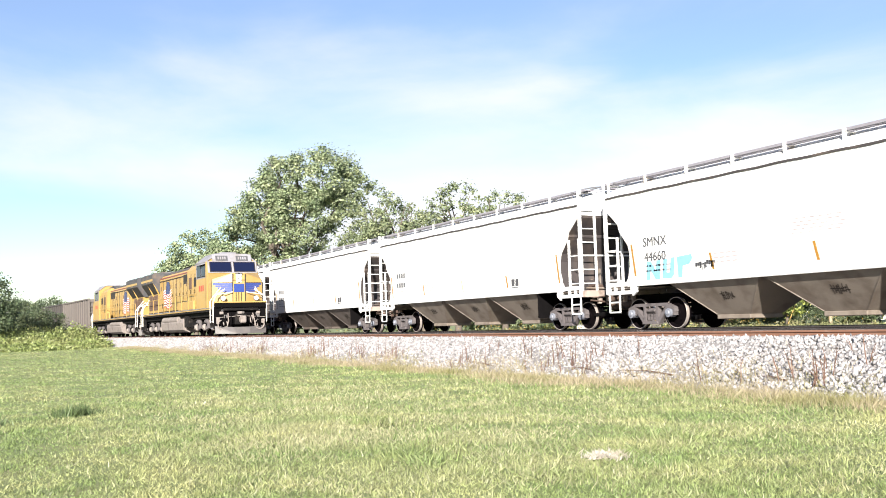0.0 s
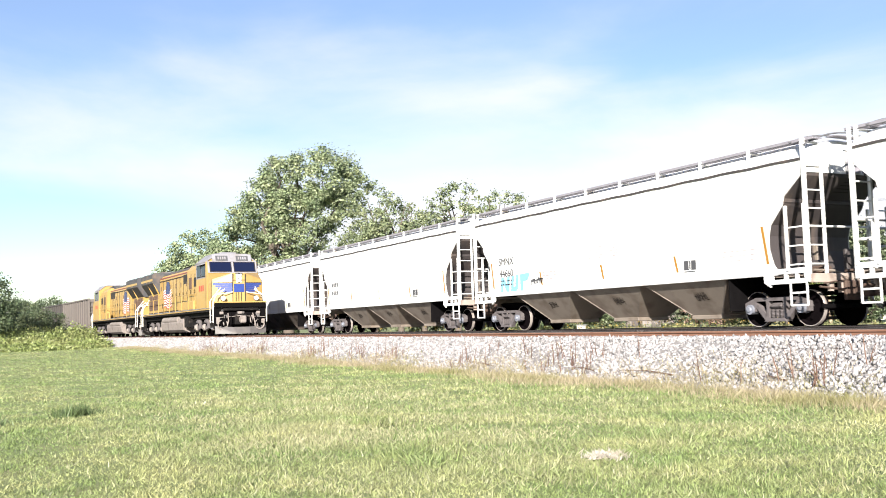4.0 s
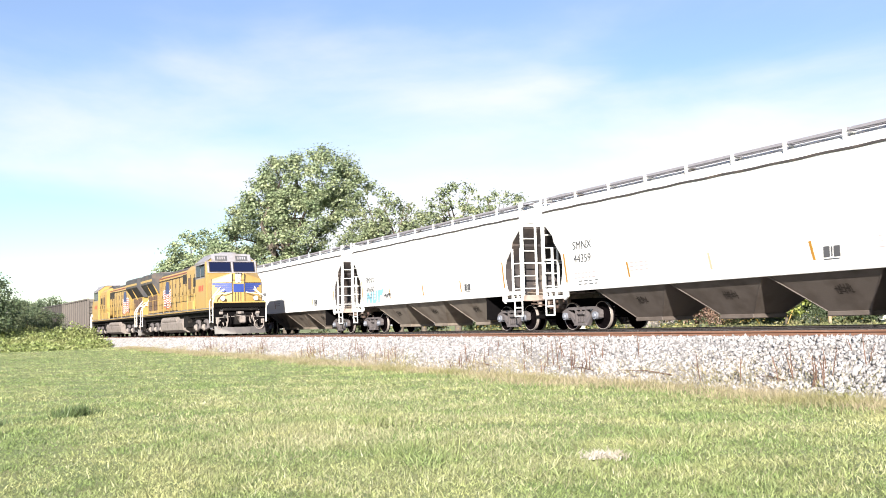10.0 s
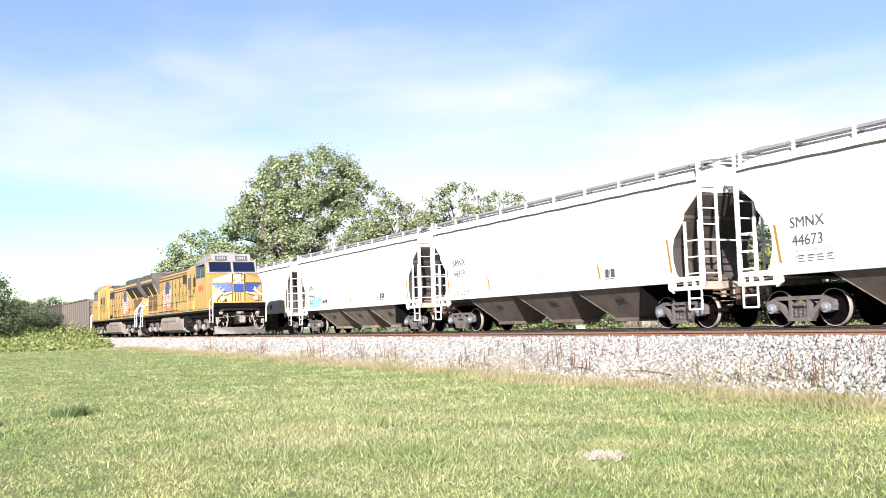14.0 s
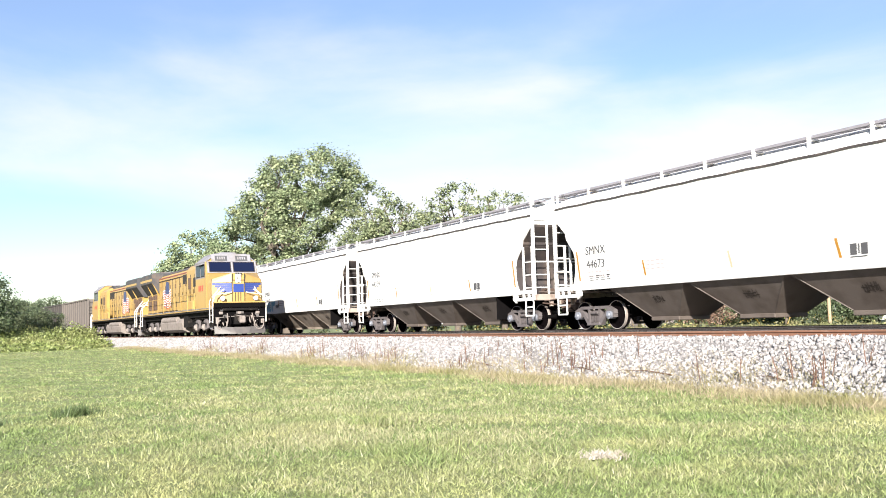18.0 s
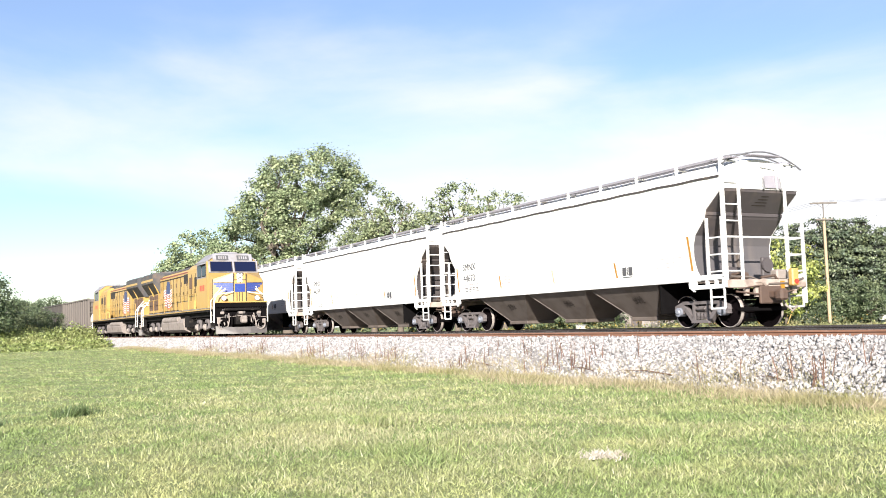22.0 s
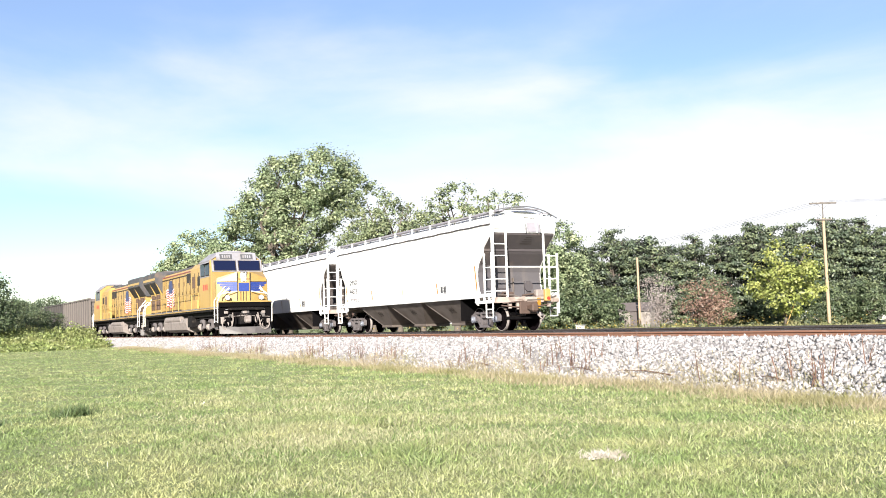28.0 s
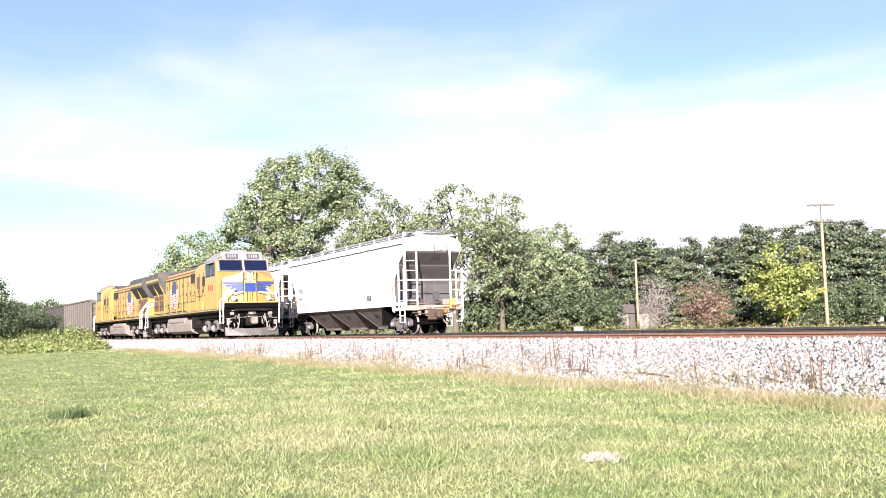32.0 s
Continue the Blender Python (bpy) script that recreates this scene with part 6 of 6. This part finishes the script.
for x, y, s in ((-172, 15.0, 0.66), (-181, 20.5, 0.62), (-168, 12.0, 0.55), (-190, 19, 0.6), (-200, 12, 0.7), (-185, 10, 0.66), (-210, 22, 0.7), (-230, 20, 0.7)):
    again(LEFT, x, y, s * 2.1, rc.uniform(0, 360), label="rounded green tree far along the tracks")


def blades(n, at, h, w, rg, lean=0.45):
    """n bent grass blades as slim triangles: at (n, 3)."""
    a = rg.uniform(0, 2 * np.pi, n)
    d = np.stack([np.cos(a), np.sin(a), np.zeros(n)], 1)
    b = rg.uniform(0, 2 * np.pi, n)
    tip = np.stack([np.cos(b), np.sin(b), np.zeros(n)], 1) * (h * rg.uniform(0, lean * 2, n))[:, None]
    tip[:, 2] = h * rg.uniform(0.75, 1.0, n)
    v = np.stack([at - d * w[:, None] / 2, at + d * w[:, None] / 2, at + tip], 1)
    return v


def lift(xy):
    return np.array([(x, y, ground_z(x, y)) for x, y in xy])


def build_weeds():
    rg = np.random.default_rng(91)
    # tall weeds before the coal cars
    n = 900
    xy = np.stack([rg.uniform(-92, -70, n), rg.uniform(2.0, 10.8, n)], 1)
    keep = (xy[:, 1] < 10.9 - np.maximum(0, (xy[:, 0] + 76)) * 0.5)
    xy = xy[keep]
    base = lift(xy)
    hh = 0.55 + 1.0 * np.array([max(0.0, 0.45 + 1.2 * noise.noise((x * 0.22, y * 0.4, 4.0)) + 0.6 * noise.noise((x * 0.8, y * 0.9, 6.0))) for x, y in xy]) + rg.uniform(-.3, .6, len(xy))
    hh *= np.clip((-xy[:, 0] - 71) / 15, 0.15, 1.0)
    per = 44
    q = rg.random((len(xy), per)) ** 0.7
    pts = np.repeat(base, per, 0) + np.stack([rg.normal(size=len(xy) * per) * 0.22, rg.normal(size=len(xy) * per) * 0.22, (q * hh[:, None]).reshape(-1)], 1)
    w = part("tall_weeds", leaves("tall_weeds", M_WEED, pts, 0.19, rg, 0.3, 0.06), M_WEED)
    tagged(w, "bank of tall light-green weeds beside the railway line", "weeds", kind="stuff")
    n = 5200
    xy = np.stack([rg.uniform(-92, -70, n), rg.uniform(2.0, 10.8, n)], 1)
    xy = xy[xy[:, 1] < 10.9 - np.maximum(0, (xy[:, 0] + 76)) * 0.5]
    n = len(xy)
    v = blades(n, lift(xy), rg.uniform(0.8, 1.7, n) * np.clip((-xy[:, 0] - 71) / 15, 0.15, 1.0), np.full(n, 0.10), rg, 0.22)
    tagged(part("tall_grass", many("tall_grass", M_WEED, v, [(0, 1, 2)]), M_WEED), "tall seeding grass among the weeds beside the line", "weeds", kind="stuff")
    # field edge beyond the far track
    n = 26000
    xy = np.stack([rg.uniform(-105, -22, n), rg.uniform(25.5, 70, n)], 1)
    h = 0.22 + 0.4 * np.array([max(0.0, 0.4 + noise.noise((x * 0.15, y * 0.15, 9.0))) for x, y in xy])
    v = blades(n, lift(xy), h * rg.uniform(0.6, 1.2, n), 0.13 * rg.uniform(0.6, 1.5, n), rg)
    tagged(part("field_weeds", many("field_weeds", M_FIELD, v, [(0, 1, 2)]), M_FIELD), "yellow-green rough grass and goldenrod beyond the tracks", "weeds", kind="stuff")
    # low leafy growth in clumps among the rough grass
    n = 420
    xy = np.stack([rg.uniform(-86, -40, n), rg.uniform(27, 72, n)], 1)
    keep = np.array([noise.noise((x * 0.12, y * 0.12, 15.0)) for x, y in xy]) > -0.05
    xy = xy[keep]
    per = 46
    hh = rg.uniform(0.25, 0.8, len(xy))
    q = rg.random((len(xy), per))
    pts = np.repeat(lift(xy), per, 0) + np.stack([rg.normal(size=len(xy) * per) * 0.4, rg.normal(size=len(xy) * per) * 0.4, (q * hh[:, None]).reshape(-1)], 1)
    tagged(part("field_undergrowth", leaves("field_undergrowth", M_UNDER, pts, 0.2, rg, 0.5, 0.05), M_UNDER), "low leafy undergrowth in clumps beyond the tracks", "weeds", kind="stuff")
    n = 1500
    xy = np.stack([rg.uniform(-84, -48, n), rg.uniform(30, 64, n)], 1)
    keep = np.array([noise.noise((x * 0.2, y * 0.2, 21.0)) for x, y in xy]) > 0.05
    p = lift(xy[keep])
    p[:, 2] += rg.uniform(0.5, 1.15, len(p))
    tagged(part("goldenrod", leaves("goldenrod", M_GOLD, p, 0.12, rg, 0.4, 0.05), M_GOLD), "yellow goldenrod flowers in the rough field edge", "wildflowers", kind="stuff")


def build_lawn():
    rg = np.random.default_rng(92)
    n = 400000
    d = 5.0 * (78 / 5.0) ** rg.random(n)
    a = np.radians(rg.uniform(-93, -30, n))
    xy = np.stack([d * np.sin(a), d * np.cos(a)], 1)
    toe = 10.75 + 0.25 * np.sin(xy[:, 0] * 0.9) + rg.normal(size=n) * 0.12
    xy = xy[xy[:, 1] < toe]
    d = np.linalg.norm(xy, axis=1)
    m = len(xy)
    patch = np.array([noise.noise((x * 0.5, y * 0.5, 1.0)) + 0.6 * noise.noise((x * 1.7, y * 1.7, 5.0)) for x, y in xy])
    h = (0.017 + 0.020 * np.clip(patch + 0.3, 0, 1.5)) * rg.uniform(0.6, 1.5, m) * (1 + 0.006 * d)
    h += np.clip(xy[:, 1] - 8.6, 0, 2) * 0.035 * rg.random(m)          # left longer towards the stones
    w = (0.005 + 0.0009 * d) * rg.uniform(0.7, 1.4, m)
    v = blades(m, lift(xy), h, w, rg, 0.9)
    tagged(part("lawn_grass", many("lawn_grass", M_BLADE, v, [(0, 1, 2)]), M_BLADE), "short mown lawn grass, green with straw-coloured patches", "grass", kind="stuff")
    # drier stretch of lawn near the stones
    n = 70000
    xy = np.stack([-10.8 + rg.normal(size=n) * 4.6, 6.0 + rg.normal(size=n) * 2.2], 1)
    xy[::3] = np.stack([-9.2 + rg.normal(size=len(xy[::3])) * 2.4, 3.6 + rg.normal(size=len(xy[::3])) * 1.1], 1)
    xy = xy[(xy[:, 1] < 10.6) & (xy[:, 0] < -1)]
    keep = np.array([noise.noise((x * 0.7, y * 0.7, 31.0)) + 0.5 * noise.noise((x * 2.1, y * 2.1, 35.0)) for x, y in xy]) > rg.uniform(-0.6, 0.7, len(xy))
    xy = xy[keep]
    m = len(xy)
    v = blades(m, lift(xy), rg.uniform(0.025, 0.07, m), (0.004 + 0.0009 * np.linalg.norm(xy, axis=1)) * rg.uniform(0.7, 1.4, m), rg, 0.8)
    tagged(part("dry_grass", many("dry_grass", M_DRYLAWN, v, [(0, 1, 2)]), M_DRYLAWN), "straw-coloured dry blades through the mown lawn", "dry grass", kind="stuff")
    # the same lawn goes on round and behind the camera
    n = 150000
    d = 0.1 + 32 * rg.random(n) ** 0.75
    a = rg.uniform(-np.pi, np.pi, n)
    xy = np.stack([d * np.sin(a), d * np.cos(a)], 1)
    inside = (np.degrees(a) > -93) & (np.degrees(a) < -30) & (d > 5.2 + 1.2 * rg.random(n))
    xy = xy[(xy[:, 1] < 10.6) & ~inside]
    m = len(xy)
    v = blades(m, lift(xy), rg.uniform(0.03, 0.085, m), (0.005 + 0.0012 * np.linalg.norm(xy, axis=1)) * rg.uniform(0.7, 1.4, m), rg, 0.55)
    tagged(part("lawn_grass", many("lawn_grass", M_BLADE, v, [(0, 1, 2)]), M_BLADE), "short mown lawn grass, green with straw-coloured patches", "grass", kind="stuff")
    # scattered longer tufts
    n = 600
    dd = 4.5 * (40 / 4.5) ** rg.random(n)
    a = np.radians(rg.uniform(-90, -34, n))
    c = np.stack([dd * np.sin(a), dd * np.cos(a)], 1)
    c = c[c[:, 1] < 10.2]
    pts = np.repeat(c, 16, 0) + rg.normal(size=(len(c) * 16, 2)) * 0.05
    v = blades(len(pts), lift(pts), rg.uniform(0.045, 0.095, len(pts)), 0.006 + 0.0006 * np.linalg.norm(pts, axis=1), rg, 0.5)
    tagged(part("long_grass", many("long_grass", M_BLADE, v, [(0, 1, 2)]), M_BLADE), "scattered longer blades in the mown lawn", "grass", kind="stuff")
    for x, y, k in ((-8.0, 3.75, 150), (-7.4, 3.65, 110), (-8.5, 4.3, 90), (-6.2, 4.1, 70), (-7.3, 6.3, 90), (-10.5, 4.6, 80), (-6.9, 5.5, 60)):
        p = np.stack([x + rg.normal(size=k) * 0.14, y + rg.normal(size=k) * 0.16], 1)
        v = blades(k, lift(p), rg.uniform(0.06, 0.17, k), np.full(k, 0.016), rg, 0.9)
        tagged(part("grass_tuft", many("grass_tuft", M_BLADE, v, [(0, 1, 2)]), M_BLADE), "tuft of broad-bladed light green grass in the lawn", "grass tuft", kind="stuff")
    for x, y, r, k in ((-15.0, 1.62, 0.20, 420), (-14.3, 0.42, 0.15, 260)):
        p = np.stack([x + rg.normal(size=k) * r * 0.6, y + rg.normal(size=k) * r * 0.8], 1)
        v = blades(k, lift(p), rg.uniform(0.09, 0.27, k), np.full(k, 0.018), rg, 0.7)
        tagged(part("grass_tuft", many("grass_tuft", M_TUFT, v, [(0, 1, 2)]), M_TUFT), "tuft of long dark green grass in the lawn", "grass tuft", kind="stuff")
    k = 500
    p = np.stack([-6.72 + rg.normal(size=k) * 0.10, 5.0 + rg.normal(size=k) * 0.085], 1)
    p += 0.10 * np.array([(noise.noise((x * 9, y * 9, 2.0)), noise.noise((x * 9, y * 9, 8.0))) for x, y in p])
    v = blades(k, lift(p) + np.array([0, 0, 0.015]), rg.uniform(0.02, 0.07, k), np.full(k, 0.013), rg, 1.2)
    tagged(part("dry_cuttings", many("dry_cuttings", M_STRAWPALE, v, [(0, 1, 2)]), M_STRAWPALE), "pale patch of dry grass cuttings on the lawn", "grass cuttings", kind="stuff")
    # dry straw along the foot of the stones
    n = 60000
    x = -6 - 62 * rg.random(n) ** 1.5
    y = 10.95 + 0.25 * np.sin(x * 0.9) - 0.15 * (x > -20) + rg.normal(size=n) * np.where(x > -20, 0.5, 0.36)
    p = np.stack([x, y], 1)
    z = lift(p)
    z[:, 2] = np.maximum(z[:, 2], [bed_z(NEAR_Y - q) for q in y])
    v = blades(n, z, rg.uniform(0.05, 0.20, n), 0.006 + 0.0005 * -x, rg, 0.8)
    tagged(part("straw_verge", many("straw_verge", M_STRAW, v, [(0, 1, 2)]), M_STRAW), "strip of dry straw-coloured grass along the ballast foot", "dry grass", kind="stuff")
    # dead stalks standing in the stones
    b = Build()
    rs = random.Random(17)
    for i in range(420):
        x = -7 - 44 * rs.random() ** 1.1
        if noise.noise((x * 0.45, 0.0, 12.0)) < 0.08 and rs.random() < 0.86:
            continue
        y = 11.15 + abs(rs.gauss(0, 0.5))
        z = max(ground_z(x, y), bed_z(NEAR_Y - y)) - 0.03
        h = rs.uniform(0.18, 0.62)
        t = (x + rs.uniform(-.12, .12), y + rs.uniform(-.08, .08), z + h)
        b.tube([(x, y, z), ((x + t[0]) / 2 + rs.uniform(-.02, .02), (y + t[1]) / 2, z + h * 0.55), t], [0.009, 0.007, 0.004], 4)
        for k in range(rs.randint(1, 4)):
            q = rs.uniform(0.3, 0.9)
            s = (x + (t[0] - x) * q, y + (t[1] - y) * q, z + h * q)
            b.tube([s, (s[0] + rs.uniform(-.12, .12), s[1] + rs.uniform(-.06, .06), s[2] + rs.uniform(0.04, 0.16))], [0.005, 0.003], 3)
    for x, l in ((-13.2, 1.6), (-15.5, 0.9), (-19.5, 1.1), (-10.6, 0.8)):
        y = 11.35
        b.tube([(x, y, bed_z(NEAR_Y - y) + 0.05), (x - l * 0.5, y + 0.05, bed_z(NEAR_Y - y) + 0.10), (x - l, y + 0.08, bed_z(NEAR_Y - y - 0.08) + 0.05)], [0.012, 0.010, 0.005], 4)
    tagged(part("dead_stalks", b, M_STALK), "dead brown weed stalks standing along the ballast", "dead weeds", kind="stuff")


M_STRAWPALE = foliage("bleached cuttings", (0.43, 0.39, 0.34), vary=0.3, yellow=(0.30, 0.26, 0.20), through=0.1, coarse=3.0)


def build_stones():
    rg = np.random.default_rng(93)
    octa = np.array([(1, 0, 0), (0, 1, 0), (-1, 0, 0), (0, -1, 0), (0.15, 0.1, 0.75), (-0.1, 0, -0.7)])
    faces = [(0, 1, 4), (1, 2, 4), (2, 3, 4), (3, 0, 4), (1, 0, 5), (2, 1, 5), (3, 2, 5), (0, 3, 5)]
    for near, n in ((True, 74000), (False, 9000)):
        x = (-5 - 90 * rg.random(n) ** 1.6) if near else (-12 - 60 * rg.random(n))
        d = rg.uniform(-3.75, -1.25, n) if near else rg.uniform(-3.0, -1.2, n)
        mid = np.array([near_line(q)[0] for q in x]) if near else np.full(n, FAR_Y)
        z = np.array([bed_z(q) for q in d])
        r = 0.036 * rg.uniform(0.55, 1.5, n) * (1 + np.clip(-x - 20, 0, 40) * 0.012)
        sh = octa[None] * (1 + 0.35 * rg.normal(size=(n, 6, 1))) * r[:, None, None]
        v = np.einsum("nkj,njm->nkm", sh, turns(n, rg)) + np.stack([x, mid + d, z + (0 if near else FAR_Z) + 0.3 * r + rg.normal(size=n) * 0.012], 1)[:, None]
        tagged(part("ballast_stones", many("ballast_stones", M_STONE, v, faces), M_STONE), "loose pale limestone ballast stones", "ballast", kind="stuff")


build_weeds()
build_lawn()
build_stones()


# ---- poles, wires, shed and parked cars ----
M_POLE = material("sun-bleached pole timber", (0.273, 0.2015, 0.1365), 0.9, vary=0.2, scale=2, fine=40, bump=0.6, dirt=(0.13, 0.091, 0.065), dirt_amount=0.2, streak=True)
M_WIRE = material("dull wire", (0.078, 0.078, 0.08125), 0.6, metal=0.6, vary=0.1, bump=0)
M_ARM = material("weathered crossarm", (0.10, 0.088, 0.08), 0.9, vary=0.2, scale=4, fine=40, bump=0.4)
M_INSUL = material("grey insulator", (0.5, 0.5, 0.52), 0.3, vary=0.1, bump=0)
M_SHEDWALL = material("pale shed boards", (0.195, 0.1755, 0.1625), 0.8, vary=0.15, scale=2, bump=0.2, dirt=(0.0975, 0.078, 0.065), dirt_amount=0.3)
M_SHEDROOF = material("dark shed roof", (0.078, 0.065, 0.065), 0.8, vary=0.2, scale=3, bump=0.3)
M_CARWHITE = material("white car paint", (0.78, 0.78, 0.78), 0.25, vary=0.04, bump=0)
M_TYRE = material("black tyre", (0.0195, 0.0195, 0.0195), 0.8, vary=0.2, bump=0.1)
M_PLASTIC = material("white plastic", (0.35, 0.35, 0.34), 0.5, vary=0.06, bump=0.05)


def utility_pole(x, y, h, arms, label, r=0.17, turn=-28):
    z = ground_z(x, y)
    p = thing("utility_pole", label, "utility pole", at=pose(x, y, z, 0, 0, turn))
    part("pole", Build().tube([(0, 0, -0.3), (0, 0, h * 0.5), (0, 0, h)], [r, r * 0.9, r * 0.8], 12), M_POLE, p, smooth=True)
    for za, w in arms:
        arm = part("crossarm", Build().box(-0.07, 0.07, -w / 2, w / 2, za - 0.08, za + 0.08, 0.01), M_ARM, p, at=pose(0.14, 0, 0))
        for q in (-0.45, -0.18, 0.2, 0.46):
            part("insulator", Build().cyl((0, q * w, za + 0.07), (0, q * w, za + 0.22), 0.035, 0.05, 8), M_INSUL, arm)
        part("arm_brace", Build().tube([(0.1, -w * 0.25, za - 0.04), (0.1, 0, za - 0.55)], 0.02, 4).tube([(0.1, w * 0.25, za - 0.04), (0.1, 0, za - 0.55)], 0.02, 4), M_ARM, p)
    return p


def wire(a, b, sag):
    a, b = Vector(a), Vector(b)
    pts = [a.lerp(b, q) - Vector((0, 0, sag * 4 * q * (1 - q))) for q in np.linspace(0, 1, 13)]
    tagged(part("power_line", Build().tube(pts, 0.012, 4), M_WIRE), "thin sagging overhead wire", "wire", "overhead wires")


PX, PY = -64.4, 75.2
PZ = ground_z(PX, PY)
part("riser", Build().tube([(0, 0, 10.2), (0, 0, 12.0)], 0.06, 8), M_ARM, utility_pole(PX, PY, 10.4, ((11.85, 2.6), (10.25, 1.6)), "tall sun-bleached timber utility pole with two crossarms"))
utility_pole(-76.3, 61.9, 7.4, (), "short plain timber pole at the field edge", 0.13)
for q in (-0.9, 0.0, 0.9):
    wire((PX - q * 0.4, PY + q, PZ + 12.0), (-140 - q * 0.4, 60 + q, 5.5), 1.0)
    wire((PX - q * 0.4, PY + q, PZ + 12.0), (0 - q * 0.4, 96 + q, 11.0), 1.4)
wire((PX, PY, PZ + 10.3), (-76.3, 61.9, ground_z(-76.3, 61.9) + 7.3), 0.5)
gw = thing("guy_wire", "slanting guy wire with a yellow guard", "guy wire")
gx, gy = -65.0, 70.0
gz = ground_z(gx, gy)
part("cable", Build().tube([(gx, gy, gz - 0.1), (PX, PY, PZ + 9.8)], 0.012, 4), M_WIRE, gw)
_g = Vector((gx, gy, gz)).lerp(Vector((PX, PY, PZ + 9.8)), 0.24)
part("guard", Build().tube([(gx, gy, gz), tuple(_g)], 0.05, 8), M_YELLOW, gw, "yellow plastic guard")


def shed(x, y, turn):
    s = thing("shed", "low pale wooden shed with a dark roof", "shed", at=pose(x, y, ground_z(x, y), 0, 0, turn) @ Matrix.Diagonal((0.95, 0.95, 1.12, 1)))
    for e in (-1, 1):
        part("wall", Build().box(-1.8, 1.8, e * 1.2, e * 1.15, -0.1, 1.9), M_SHEDWALL, s)
        part("end_wall", Build().prism([(-1.15, -0.1), (1.15, -0.1), (1.15, 1.9), (0, 2.5), (-1.15, 1.9)], e * 1.8, e * 1.75, "x"), M_SHEDWALL, s)
        part("roof", Build().prism([(e * 1.4, 1.78), (0, 2.55), (0, 2.63), (e * 1.4, 1.86)], -2.0, 2.0, "x"), M_SHEDROOF, s)
    part("door", Build().box(-0.5, 0.4, -1.23, -1.2, 0.0, 1.75), M_SHEDROOF, s)


shed(-79.2, 64.1, 30)


def parked_car(x, y, turn, label):
    c = thing("parked_car", label, "car", "parked cars", at=pose(x, y, ground_z(x, y), 0, 0, turn))
    part("body", Build().prism([(-2.2, 0.35), (2.2, 0.35), (2.25, 0.6), (2.15, 0.85), (1.2, 0.98), (-1.9, 1.0), (-2.2, 0.9)], -0.88, 0.88), M_CARWHITE, c)
    part("cabin", Build().loft([[(-1.8, -0.82, 0.98), (1.15, -0.82, 0.96), (1.15, 0.82, 0.96), (-1.8, 0.82, 0.98)], [(-1.35, -0.68, 1.48), (0.35, -0.68, 1.48), (0.35, 0.68, 1.48), (-1.35, 0.68, 1.48)]]), M_CARWHITE, c)
    for s in (-1, 1):
        for x0, x1, t0, t1 in ((-1.45, -0.45, -1.2, -0.42), (-0.35, 0.85, -0.32, 0.28)):
            g = Build().add([(x0, s * 0.826, 1.02), (x1, s * 0.826, 1.02), (t1, s * 0.71, 1.42), (t0, s * 0.71, 1.42)], [(0, 1, 2, 3)])
            part("window", g, M_GLASS, c)
        for wx in (-1.35, 1.4):
            w = part("wheel", Build().cyl((wx, s * 0.72, 0.32), (wx, s * 0.9, 0.32), 0.32, n=18), M_TYRE, c)
            part("rim", Build().cyl((wx, s * 0.9, 0.32), (wx, s * 0.91, 0.32), 0.2, n=14), M_INSUL, w)
    part("windscreen", Build().add([(1.12, -0.7, 1.0), (1.12, 0.7, 1.0), (0.42, 0.62, 1.44), (0.42, -0.62, 1.44)], [(0, 1, 2, 3)]), M_GLASS, c)


parked_car(-73.0, 90.6, 30, "white car parked under the trees")
parked_car(-74.5, 83.2, 200, "white car parked behind shrubs under the trees")
ub = thing("utility_box", "small white utility box beside the tracks", "utility box", at=pose(-61.8, 44.2, ground_z(-61.8, 44.2), 0, 0, 20))
part("cabinet", Build().box(-0.3, 0.3, -0.22, 0.22, -0.1, 0.85, 0.03), M_PLASTIC, ub)
part("lid", Build().box(-0.34, 0.34, -0.26, 0.26, 0.85, 0.91, 0.02), M_PLASTIC, ub)


# ---- what moves ----
def near_x(t):
    return float(np.interp(t, [a for a, _ in NEAR_FRONT], [b for _, b in NEAR_FRONT]))


def motions():
    R, AXLE = 0.483, 0.457
    steps = [i * 0.25 for i in range(129)]
    for k, car in enumerate(CARS):
        walk(car, [(t, pose(rear_x(t) - HALF - k * CAR_PITCH, FAR_Y, FAR_Z + R - AXLE)) for t, _ in REAR_AT])
        for truck in car.children:
            for w in truck.children:
                if w.name.startswith("wheelset"):
                    x = w.location.x
                    walk(w, [(t, pose(x, 0, AXLE, 0, math.degrees((rear_x(t) - rear_x(0)) / R) + 25 * k, 0)) for t in steps])
    for ob, offset in NEAR_TRAIN:
        rows = []
        lift_z = NEAR_Z if ob.name.startswith("locomotive") else NEAR_Z + R - AXLE
        for t, x in NEAR_FRONT:
            c = x - offset
            y, h = near_line(c)
            rows.append((t, pose(c, y, lift_z, 0, 0, math.degrees(h) + (180 if ob.get("turned") else 0))))
        walk(ob, rows)
        r = 0.533 if ob.name.startswith("locomotive") else R
        axle = 0.533 if ob.name.startswith("locomotive") else AXLE
        sign = -1 if ob.get("turned") else 1
        for truck in ob.children:
            for w in truck.children:
                if w.name.startswith("wheelset"):
                    x = w.location.x
                    walk(w, [(t, pose(x, 0, axle, 0, sign * math.degrees((near_x(t) - near_x(0)) / r), 0)) for t in [0.0, 20.0] + [20.5 + 0.5 * i for i in range(24)]])


motions()
